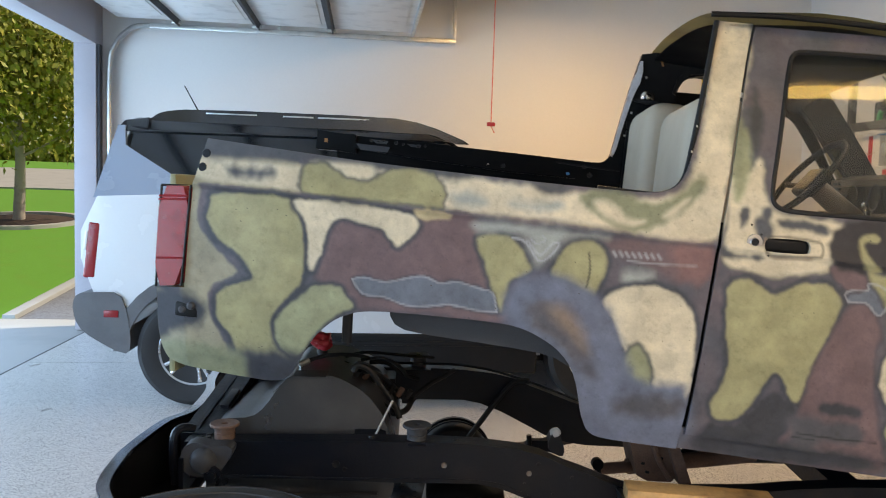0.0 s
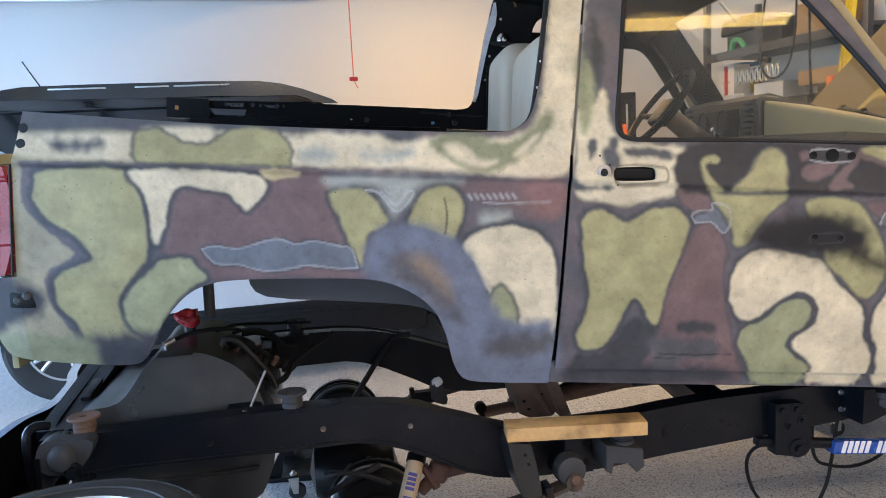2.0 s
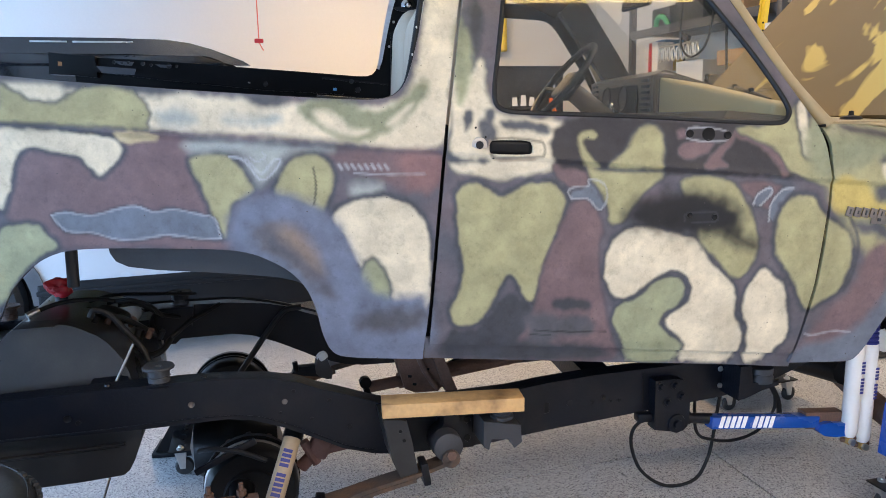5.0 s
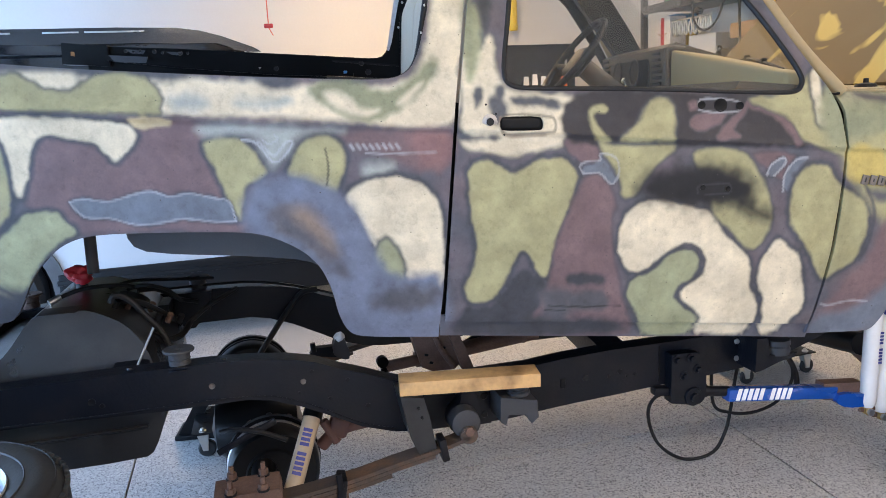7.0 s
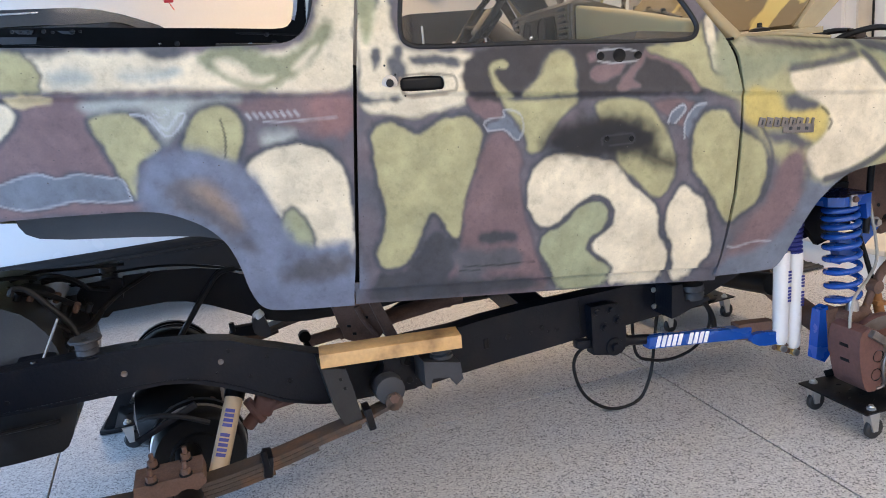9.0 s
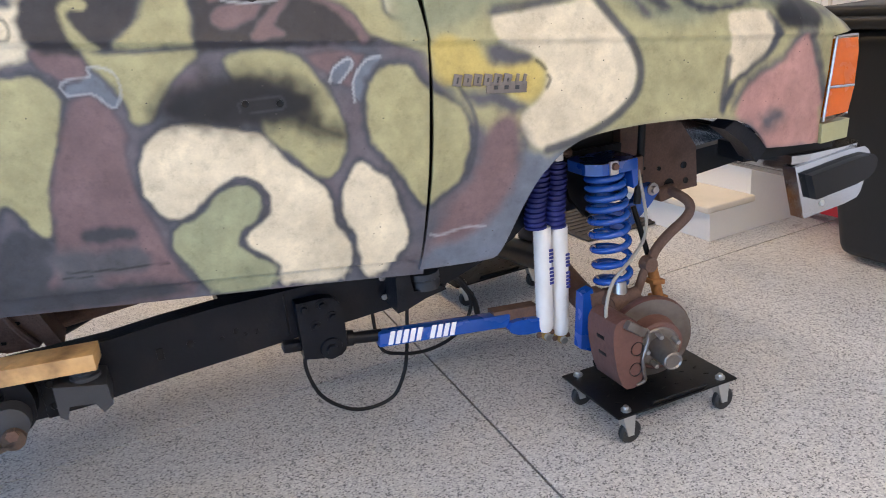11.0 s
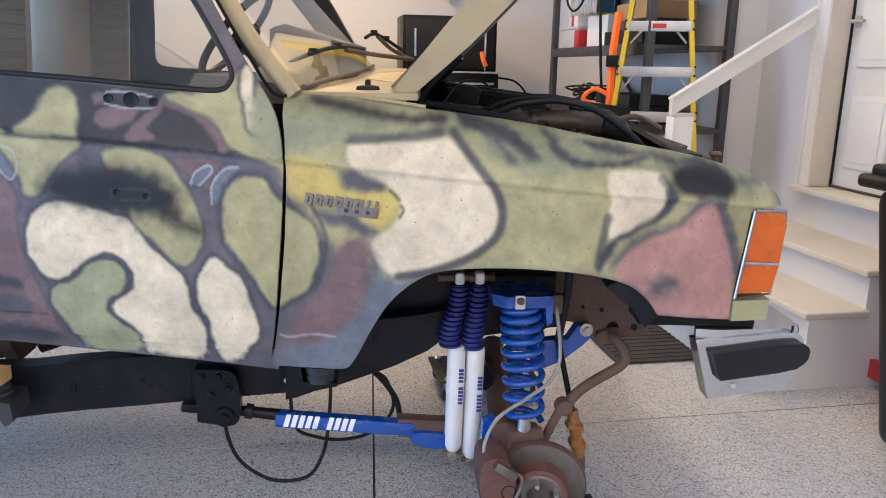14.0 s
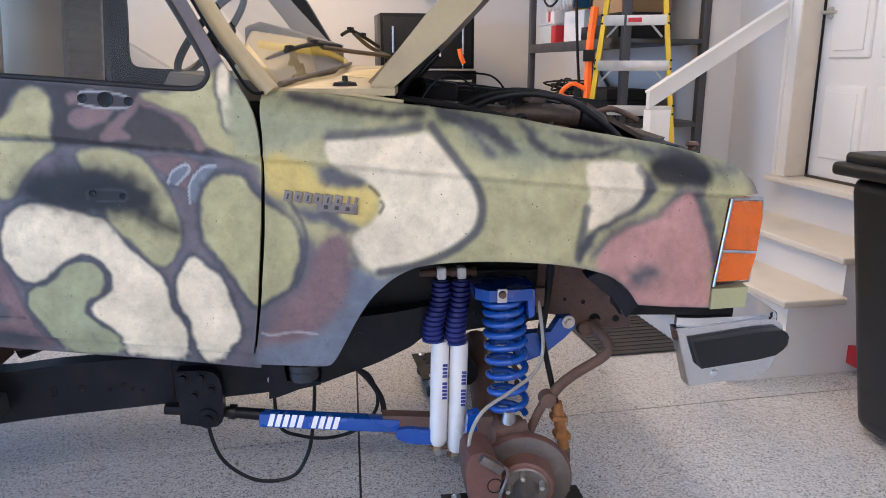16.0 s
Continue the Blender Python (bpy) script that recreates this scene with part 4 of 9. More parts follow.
spray("dark", 0, 0.018, "0.015,0.793 0.175,0.784 0.437,0.748 0.443,0.696 0.016,0.721")
spray("char", 0, 0.02, "0.221,0.850 0.293,0.852 0.312,0.776 0.240,0.770")
spray("dark", 0, 0.014, "0.103,1.739 0.120,1.677 0.112,1.616 0.096,1.563 0.085,1.616 0.087,1.692")
spray("oliveg", 0, 0.016, "0.037,1.616 0.066,1.647 0.064,1.526 0.038,1.497")
spray("smudge", 0, 0.01, "0.093,1.386 0.126,1.387 0.143,1.354 0.114,1.317 0.097,1.338")
spray("olive", 0, 0.02, "1.032,1.366 1.419,1.330 1.792,1.276 2.083,1.232 2.272,1.186 2.305,0.810 1.952,0.907 1.802,0.932 1.560,0.942 1.415,0.911 1.316,0.870 1.223,0.972 1.081,1.165")
spray("oliveg", 0, 0.025, "1.032,1.366 1.326,1.330 1.512,1.321 1.792,1.276 2.083,1.232 2.272,1.186 2.274,1.128 2.086,1.161 1.889,1.201 1.718,1.174 1.605,1.211 1.493,1.276 1.251,1.257 1.139,1.221 1.028,1.221")
spray("brown", 0, 0.012, "1.142,1.355 1.253,1.337 1.382,1.312 1.465,1.314 1.460,1.294 1.372,1.294 1.252,1.314 1.142,1.337")
spray("char", 0, 0.02, "1.233,1.257 1.316,1.262 1.456,1.285 1.465,1.276 1.419,1.262 1.316,1.248 1.242,1.243")
spray("dark", 0, 0.012, "1.498,1.321 1.549,1.312 1.623,1.289 1.670,1.253 1.699,1.220 1.671,1.213 1.624,1.246 1.549,1.276 1.512,1.289")
spray("dark", 0, 0.01, "1.698,1.285 1.735,1.271 1.755,1.237 1.793,1.218 1.869,1.213 1.946,1.227 1.958,1.217 1.879,1.197 1.793,1.200 1.736,1.222")
spray("dark", 0, 0.01, "1.782,1.262 1.849,1.254 1.917,1.240 1.956,1.230 1.898,1.224 1.830,1.239")
spray("char", 0, 0.015, "1.558,1.294 1.605,1.257 1.643,1.211 1.624,1.207 1.586,1.248")
spray("black", 0, 0.016, "2.020,1.195 2.083,1.220 2.156,1.198 2.183,1.168 2.178,1.135 2.127,1.123 2.046,1.132 2.017,1.162")
spray("dark", 0, 0.012, "1.965,1.236 2.044,1.218 2.094,1.208 2.045,1.197 1.985,1.214")
spray("char", 0, 0.015, "2.189,1.168 2.253,1.176 2.273,1.157 2.211,1.153")
spray("edge", 0, 0.01, "1.992,1.176 2.025,1.143 2.035,1.120 2.012,1.084 1.953,1.053 1.901,1.014 1.874,0.970 1.858,0.940 1.846,0.951 1.860,1.000 1.895,1.039 1.971,1.072 1.994,1.106")
spray("cream", 0, 0.007, "1.860,1.187 1.889,1.194 1.967,1.191 1.996,1.176 2.005,1.144 2.000,1.106 1.971,1.072 1.914,1.044 1.876,1.025 1.863,1.049 1.865,1.084 1.871,1.117 1.861,1.155")
spray("char", 0, 0.02, "1.880,0.950 1.916,1.009 1.973,1.048 2.041,1.071 2.077,1.114 2.106,1.128 2.148,1.117 2.174,1.062 2.209,0.980 2.224,0.896 2.202,0.898 2.144,1.043 2.072,1.046 1.947,0.989")
spray("pink", 0, 0.012, "1.905,0.957 1.932,0.999 1.979,1.030 2.042,1.054 2.079,1.087 2.107,1.109 2.130,1.105 2.148,1.073 2.167,1.027 2.188,0.981 2.203,0.929 2.193,0.898 2.205,0.813 2.123,0.819 2.008,0.833 1.953,0.892 1.901,0.924")
spray("char", 0, 0.025, "1.982,0.917 2.041,0.931 2.063,0.905 2.015,0.875 1.984,0.886")
spray("char", 0, 0.03, "1.902,0.909 1.953,0.897 1.987,0.845 1.945,0.867")
spray("cream", 0, 0.008, "1.246,1.243 1.316,1.248 1.419,1.257 1.484,1.262 1.507,1.234 1.549,1.193 1.577,1.161 1.597,1.109 1.599,1.060 1.579,1.016 1.531,0.982 1.464,0.952 1.396,0.926 1.352,0.923 1.314,0.942 1.296,0.981 1.301,1.016 1.336,1.041 1.360,1.070 1.365,1.099 1.357,1.127 1.315,1.156 1.269,1.175 1.246,1.198 1.240,1.221")
spray("yellow", 0, 0.014, "1.102,1.212 1.195,1.184 1.230,1.137 1.324,1.137 1.357,1.118 1.360,1.089 1.343,1.055 1.312,1.039 1.274,1.055 1.246,1.075 1.190,1.094 1.098,1.122")
spray("char", 0, 0.014, "1.224,1.177 1.260,1.179 1.324,1.154 1.321,1.137 1.239,1.137")
spray("char", 0, 0.016, "1.161,1.081 1.237,1.084 1.274,1.060 1.312,1.034 1.282,1.019 1.226,1.039 1.179,1.050")
spray("mauve", 0, 0.018, "1.182,0.911 1.214,0.991 1.254,1.021 1.287,1.006 1.295,0.952 1.297,0.870 1.243,0.772 1.147,0.692 1.044,0.690 1.117,0.826 1.160,0.869")
spray("char", 0, 0.02, "1.291,0.972 1.319,0.942 1.312,0.870 1.286,0.848")
spray("steel", 0, 0.02, "1.299,0.926 1.366,0.909 1.444,0.927 1.364,0.827 1.225,0.657 1.040,0.654 1.057,0.714 1.170,0.738 1.265,0.827")
stroke("scuff", 0.0014, 0.5, "-0.988,1.179 -0.954,1.185 -0.892,1.175 -0.829,1.189 -0.783,1.195 -0.737,1.178 -0.691,1.184 -0.630,1.169 -0.592,1.157 -0.580,1.106")
stroke("scuff", 0.0014, 0.5, "-0.580,1.106 -0.633,1.107 -0.710,1.119 -0.772,1.112 -0.834,1.112 -0.895,1.132 -0.957,1.139 -0.988,1.179")
stroke("scuff", 0.0018, 0.75, "-0.543,1.312 -0.516,1.307 -0.494,1.285 -0.475,1.256 -0.457,1.253 -0.433,1.275 -0.417,1.300 -0.432,1.302 -0.448,1.286 -0.468,1.268 -0.486,1.287 -0.503,1.306")
stroke("scuff", 0.0016, 0.6, "-0.493,1.310 -0.478,1.299 -0.454,1.309 -0.462,1.321")
stroke("scuff", 0.003, 0.55, "-0.272,1.285 -0.265,1.274")
stroke("scuff", 0.003, 0.55, "-0.255,1.285 -0.248,1.274")
stroke("scuff", 0.003, 0.55, "-0.239,1.284 -0.231,1.273")
stroke("scuff", 0.003, 0.55, "-0.222,1.283 -0.214,1.272")
stroke("scuff", 0.003, 0.55, "-0.205,1.283 -0.198,1.272")
stroke("scuff", 0.003, 0.55, "-0.188,1.282 -0.181,1.271")
stroke("scuff", 0.003, 0.55, "-0.171,1.281 -0.164,1.270")
stroke("scuff", 0.003, 0.55, "-0.155,1.281 -0.147,1.270")
stroke("black", 0.0012, 0.7, "-0.337,1.279 -0.332,1.232 -0.340,1.183")
stroke("scuff", 0.0012, 0.5, "-0.235,1.262 -0.150,1.256 -0.051,1.255")
stroke("scuff", 0.0014, 0.5, "0.343,1.175 0.332,1.194 0.348,1.206 0.387,1.207 0.389,1.225 0.418,1.221 0.437,1.203 0.439,1.167 0.419,1.142 0.387,1.174 0.343,1.175")
stroke("scuff", 0.0014, 0.7, "0.860,1.142 0.870,1.168 0.905,1.187 0.912,1.171 0.880,1.138")
stroke("scuff", 0.0014, 0.7, "0.908,1.092 0.911,1.140 0.943,1.178 0.977,1.183")
stroke("scuff", 0.0012, 0.6, "0.663,1.336 0.669,1.354 0.707,1.356 0.764,1.348 0.785,1.336 0.772,1.318 0.707,1.319 0.663,1.328")
stroke("edge", 0.0012, 0.5, "0.664,1.101 0.668,1.123 0.745,1.125 0.758,1.109 0.746,1.097 0.686,1.097")
stroke("black", 0.0025, 0.6, "0.128,1.337 0.158,1.341 0.249,1.331 0.267,1.319 0.265,1.294 0.247,1.290 0.140,1.290 0.123,1.308 0.124,1.331")
stroke("rust", 0.003, 0.6, "0.121,1.334 0.125,1.302 0.148,1.284 0.239,1.284")
stroke("black", 0.0012, 0.7, "0.246,0.806 0.352,0.795 0.454,0.791")
stroke("black", 0.001, 0.6, "0.238,0.794 0.295,0.788")
stroke("edge", 0.01, 0.9, "1.488,1.277 1.521,1.234 1.563,1.179 1.596,1.137 1.612,1.080 1.598,1.026 1.550,0.982 1.492,0.952 1.425,0.931 1.362,0.921")
stroke("edge", 0.01, 0.6, "1.251,1.254 1.326,1.259 1.400,1.264 1.456,1.273")
stroke("edge", 0.009, 0.8, "1.866,1.079 1.861,1.040 1.853,0.991 1.850,0.956")
stroke("edge", 0.009, 0.6, "1.992,1.174 2.015,1.143 2.017,1.115 1.995,1.082 1.943,1.053")
stroke("edge", 0.01, 0.6, "2.143,1.113 2.172,1.062 2.193,1.001 2.210,0.939")
stroke("edge", 0.004, 0.7, "1.148,1.098 1.174,1.050 1.184,1.001 1.173,0.931 1.151,0.880")
stroke("black", 0.003, 0.7, "1.341,1.134 1.354,1.123 1.362,1.112")
stroke("black", 0.003, 0.7, "1.367,1.098 1.373,1.087 1.364,1.070")
stroke("scuff", 0.002, 0.5, "1.056,0.751 1.081,0.745 1.140,0.755 1.197,0.749")


def inside_outline(p, line):
    a, b = line, np.roll(line, -1, 0)
    cross = (a[None, :, 1] > p[:, 1:2]) != (b[None, :, 1] > p[:, 1:2])
    at = a[None, :, 0] + (p[:, 1:2] - a[None, :, 1]) * (b - a)[None, :, 0] / np.where(np.abs((b - a)[None, :, 1]) < 1e-9, 1e-9, (b - a)[None, :, 1])
    return (np.sum(cross & (p[:, 0:1] < at), 1) % 2) == 1


def far_from(p, line):
    """Signed distance to a closed line, minus inside."""
    a, d = line, np.roll(line, -1, 0) - line
    t = np.clip(((p[:, None] - a[None]) * d[None]).sum(2) / np.maximum((d * d).sum(1), 1e-12)[None], 0, 1)
    gap = np.sqrt(((p[:, None] - a[None] - t[:, :, None] * d[None]) ** 2).sum(2)).min(1)
    return np.where(inside_outline(p, line), -gap, gap)


def wobble(p, scale, amount):
    return np.array([noise.noise((x * scale, z * scale, 3.1)) for x, z in p]) * amount


def camouflage(p):
    """The paint at places x, z of the side, from the ground coat up."""
    n1, n2, n3 = wobble(p, 9, 1.0), wobble(p, 34, 1.0), wobble(p, 75, 1.0)
    c = np.empty((len(p), 3))
    c[:] = (0.088, 0.094, 0.112)
    m = np.clip(0.25 + 0.5 * n1, 0, 1)[:, None]
    c = c * (1 - m) + np.array(PAINTS["mauve"]) * m
    for color, halo, soft, line in SPRAYED:
        lo, hi = line.min(0) - 0.08, line.max(0) + 0.08
        near = np.where((p[:, 0] > lo[0]) & (p[:, 0] < hi[0]) & (p[:, 1] > lo[1]) & (p[:, 1] < hi[1]))[0]
        if not len(near):
            continue
        d = far_from(p[near], line) + (0.0035 + 0.30 * soft) * n2[near] + 0.0035 * n1[near] + 0.0025 * n3[near]
        if halo:
            k = (0.92 * np.clip((halo * 1.25 + 0.005 - d) / (0.008 + halo * 0.35), 0, 1))[:, None]
            c[near] = c[near] * (1 - k) + np.array(PAINTS["edge"]) * k
        k = np.clip(0.5 - d / (2 * soft), 0, 1)[:, None]
        k = k * k * (3 - 2 * k)
        c[near] = c[near] * (1 - k) + np.array(color) * k
    for color, width, strength, line in STROKES:
        lo, hi = line.min(0) - 0.02, line.max(0) + 0.02
        near = np.where((p[:, 0] > lo[0]) & (p[:, 0] < hi[0]) & (p[:, 1] > lo[1]) & (p[:, 1] < hi[1]))[0]
        if len(near):
            q, a, d = p[near], line[:-1], line[1:] - line[:-1]
            t = np.clip(((q[:, None] - a[None]) * d[None]).sum(2) / np.maximum((d * d).sum(1), 1e-12)[None], 0, 1)
            gap = np.sqrt(((q[:, None] - a[None] - t[:, :, None] * d[None]) ** 2).sum(2)).min(1) + 0.0012 * n2[near]
            k = (strength * np.clip(1.5 - gap / (width + 0.0012), 0, 1))[:, None]
            c[near] = c[near] * (1 - k) + np.array(color) * k
    # broad fading and dull bloom of the old paint
    c *= (1 + 0.12 * n1 + 0.08 * n2 + 0.07 * n3)[:, None]
    return np.clip(c, 0, 1)


def sheet(name, outline, parent, mat, holes=(), step=0.0046, surface=side, thick=0.012, mirror=False, painted=True, label="", rough_edge=True):
    """Pressed sheet metal: an outline in x and z with holes, laid on a curved surface, its rim turned inwards."""
    loops = [[Vector(q) for q in loop] for loop in (outline, *holes)]
    fine = []
    for loop in loops:
        out = []
        for a, b in zip(loop, loop[1:] + loop[:1]):
            k = max(1, int((b - a).length / (step * 1.6)))
            out += [a.lerp(b, j / k) for j in range(k)]
        fine.append(out)
    pts, edges = [], []
    for loop in fine:
        s = len(pts)
        pts += loop
        edges += [(s + i, s + (i + 1) % len(loop)) for i in range(len(loop))]
    rim = len(pts)
    arr = [np.array([(q.x, q.y) for q in loop]) for loop in fine]
    lo, hi = arr[0].min(0), arr[0].max(0)
    gx, gz = np.meshgrid(np.arange(lo[0], hi[0], step), np.arange(lo[1], hi[1], step))
    gx[1::2] += step / 2
    grid = np.stack([gx.ravel(), gz.ravel()], 1)
    keep = inside_outline(grid, arr[0])
    for h in arr[1:]:
        keep &= ~inside_outline(grid, h)
    grid = grid[keep]
    every = np.concatenate(arr)
    ok = np.ones(len(grid), bool)
    for s in range(0, len(every), 50):
        c = every[s:s + 50]
        ok &= (((grid[:, None] - c[None]) ** 2).sum(2).min(1) > (0.55 * step) ** 2)
    pts += [Vector(q) for q in grid[ok]]
    from_cdt = geometry.delaunay_2d_cdt(pts, edges, [], 0, 1e-6)
    verts, faces, orig = from_cdt[0], from_cdt[2], from_cdt[3]
    p = np.array([(q.x, q.y) for q in verts])
    mid = np.array([p[list(f)].mean(0) for f in faces])
    good = inside_outline(mid, arr[0])
    for h in arr[1:]:
        good &= ~inside_outline(mid, h)
    y = surface(p[:, 0], p[:, 1])
    co = np.stack([p[:, 0], y, p[:, 1]], 1)
    tris = [tuple(f) for f, g in zip(faces, good) if g]
    # the rim
    count = {}
    for f in tris:
        for a, b in zip(f, f[1:] + f[:1]):
            count[(min(a, b), max(a, b))] = count.get((min(a, b), max(a, b)), 0) + 1
    border = [e for e, c in count.items() if c == 1]
    lip, extra = {}, []
    for e in border:
        for v in e:
            if v not in lip:
                lip[v] = len(co) + len(extra)
                extra.append(co[v] + (0, thick, 0))
    co = np.concatenate([co, np.array(extra)])
    quads = [(a, b, lip[b], lip[a]) for a, b in border]
    if mirror:
        co[:, 1] = 2 * TRUCK_MID - co[:, 1]
    me = bpy.data.meshes.new(name)
    me.from_pydata(co.tolist(), [], tris + quads)
    bm = bmesh.new()
    bm.from_mesh(me)
    bmesh.ops.recalc_face_normals(bm, faces=bm.faces)
    bm.to_mesh(me)
    bm.free()
    me.materials.append(mat)
    if painted:
        c = camouflage(co[:, [0, 2]])
        layer = me.color_attributes.new("paint", "FLOAT_COLOR", "POINT")
        layer.data.foreach_set("color", np.concatenate([c, np.ones((len(c), 1))], 1).astype(np.float32).ravel())
    me.polygons.foreach_set("use_smooth", [True] * len(me.polygons))
    me.set_sharp_from_angle(angle=radians(50))
    ob = new(name, me)
    ob.parent = parent
    return tagged(ob, label)



body = thing("camouflage_truck", "old two-door truck in hand-sprayed camouflage, raised off its frame", "truck")
QUARTER = rounded(pairs("-1.424,1.564 -1.424,1.564 -1.0,1.512 -0.687,1.483 -0.386,1.458 -0.204,1.446 -0.144,1.448 -0.105,1.469 -0.079,1.518 -0.035,1.68 -0.006,1.84 0.008,1.935 0.008,1.935 0.105,1.928 0.105,1.928 "
                  "0.084,1.838 0.041,1.599 0.006,1.387 -0.013,1.22 -0.033,1.033 -0.048,0.868 -0.062,0.773 -0.065,0.733 -0.065,0.733 -0.28,0.751 -0.316,0.771 -0.336,0.821 -0.349,0.899 "
                  "-0.372,0.966 -0.417,1.017 -0.493,1.06 -0.569,1.077 -0.862,1.091 -0.971,1.088 -1.045,1.058 -1.117,0.988 -1.167,0.892 -1.209,0.856 -1.38,0.87 -1.56,0.894 -1.584,0.935 -1.595,1.003 "
                  "-1.588,1.124 -1.588,1.124 -1.492,1.13 -1.492,1.13 -1.463,1.428 -1.463,1.428"))
DOOR_OUT = rounded(pairs("0.049,1.595 0.016,1.387 -0.003,1.22 -0.023,1.033 -0.038,0.868 -0.046,0.780 -0.046,0.780 0.342,0.747 0.852,0.704 1.026,0.688 1.026,0.688 1.039,0.75 1.055,0.86 1.073,1.024 1.083,1.153 1.085,1.216 "
                   "1.074,1.294 1.05,1.348 0.991,1.435 0.921,1.545 0.825,1.703 0.75,1.82 0.70,1.872 0.62,1.886 0.113,1.921 0.113,1.921 0.092,1.838"))
WINDOW = rounded(pairs("0.162,1.60 0.135,1.46 0.140,1.425 0.165,1.410 0.22,1.404 0.529,1.389 0.917,1.359 0.952,1.366 0.968,1.392 0.955,1.428 0.873,1.561 0.772,1.697 0.71,1.78 0.67,1.815 0.62,1.828 0.24,1.850 0.215,1.845 0.198,1.82"))
FENDER = rounded(pairs("1.091,1.352 1.091,1.352 1.14,1.36 1.271,1.347 1.404,1.327 1.644,1.301 1.806,1.271 1.945,1.247 2.088,1.223 2.241,1.18 2.294,1.152 2.311,1.124 2.313,1.103 2.313,1.103 2.231,1.097 2.231,1.097 "
                 "2.203,0.863 2.204,0.809 2.204,0.809 2.012,0.827 2.012,0.827 1.979,0.874 1.933,0.908 1.86,0.929 1.789,0.941 1.65,0.948 1.538,0.945 1.455,0.935 1.399,0.909 1.341,0.857 1.296,0.785 1.256,0.704 1.231,0.66 1.208,0.651 "
                 "1.035,0.657 1.035,0.657 1.05,0.72 1.072,0.84 1.091,0.99 1.101,1.136 1.101,1.243 1.093,1.321"))

FENDER = [(x - 0.010 if x < 1.13 else x, z) for x, z in FENDER]     # a narrow gap to the door


def fender_top(x):
    return np.interp(x, [1.09, 1.271, 1.404, 1.644, 1.806, 1.945, 2.088, 2.241, 2.3], [1.36, 1.347, 1.327, 1.301, 1.271, 1.247, 1.223, 1.18, 1.15])


def fender_side(x, z):
    roll = np.clip(1 - (fender_top(x) - z) / 0.07, 0, 1)
    return side(x, z) + 0.06 * roll ** 2


quarter = sheet("quarter_panel", QUARTER, body, CAMO, label="camouflage quarter panel with a cut-out rear wheel arch")
door = sheet("door", DOOR_OUT, body, CAMO, (WINDOW, rounded(pairs("0.125,1.30 0.225,1.296 0.235,1.30 0.237,1.318 0.228,1.333 0.13,1.337 0.12,1.328 0.119,1.308"), 1)), label="camouflage door, handle removed, pale and dark patches")
fender = sheet("front_fender", FENDER, body, CAMO, surface=fender_side, label="camouflage front fender")
FAR_QUARTER = [(x, z) for x, z in QUARTER if z < 1.44 or x < -0.3]
sheet("far_quarter_panel", FAR_QUARTER, body, OLIVE, step=0.05, mirror=True, painted=False)
sheet("far_door", DOOR_OUT, body, BLACK, (WINDOW,), step=0.05, mirror=True, painted=False)
sheet("far_fender", FENDER, body, OLIVE, step=0.04, surface=fender_side, mirror=True, painted=False)
rocker = sheet("rocker_panel", pairs("-0.058,0.796 1.044,0.702 1.036,0.638 0.86,0.655 0.345,0.697 -0.060,0.732"), body, CAMO, step=0.012, surface=lambda x, z: side(x, z) + 0.014, label="sill strip under the door")

# black backings added behind the door's gaps to keep light out
part("front_gap_backing", slab(pairs("0.99,0.66 1.10,0.65 1.14,1.00 1.14,1.33 1.04,1.33 1.03,1.00"), 0.11, 0.15, 0.006), BLACK, body)
part("rear_gap_backing", slab(pairs("-0.11,0.76 0.00,0.75 0.06,1.36 -0.02,1.40 -0.08,1.10"), 0.12, 0.15, 0.006), BLACK, body)

# weatherstrips and glass of the door
def strip(line, r, mat, parent, name, label=""):
    return part(name, tube([(x, float(side(np.array(x), np.array(z))) + 0.004, z) for x, z in line + line[:1]], r, 8, smooth=False), mat, parent, label)


strip(WINDOW, 0.0075, PLASTIC, door, "window_seal", "black rubber window seal")
glass_bm = bmesh.new()
glass_bm.faces.new([glass_bm.verts.new((x, 0.038 + 0.307 * (z - 1.36), z)) for x, z in WINDOW])
pane = part("window_pane", glass_bm, GLASS, door, "slightly dusty door glass, a reflected haze in its film")
pane.visible_shadow = False


def on_side(x, z, out=0.0):
    return (x, float(side(np.array(x), np.array(z))) - out, z)


# door handle recess, lock, mirror holes
part("handle_recess", box((0.118, 0.03, 0.042), on_side(0.178, 1.316, -0.026), 0.012, (0, 2.5, 0), seg=3), BLACK, door, "empty handle recess with bare metal edge")
part("lock_cylinder", lathe([(0.0, 0.003), (0.009, 0.003), (0.012, 0.0), (0.020, -0.001), (0.021, -0.006)], pose(*on_side(0.093, 1.325, 0.002)) @ AXIS_Y, 20), STEEL, door)
part("lock_cylinder_core", lathe([(0.0, 0.005), (0.010, 0.005), (0.010, 0.0)], pose(*on_side(0.093, 1.325, 0.002)) @ AXIS_Y, 16), PLASTIC, door)
for x, z, r in ((0.672, 1.340, 0.0085), (0.726, 1.337, 0.0145), (0.780, 1.333, 0.0085), (0.676, 1.118, 0.006), (0.748, 1.110, 0.006)):
    part("mounting_hole", lathe([(0.0, 0.0), (r, 0.0), (r * 1.25, 0.001), (r * 1.3, -0.004)], pose(*on_side(x, z, 0.0015)) @ AXIS_Y, 16), BLACK, door, "dark bolt hole left by the mirror")
for x, z in ((0.085, 1.37), (0.11, 1.345), (0.13, 1.29)):
    part("screw_hole", lathe([(0.0, 0.0), (0.003, 0.0), (0.003, -0.003)], pose(*on_side(x, z, 0.001)) @ AXIS_Y, 8), BLACK, door)

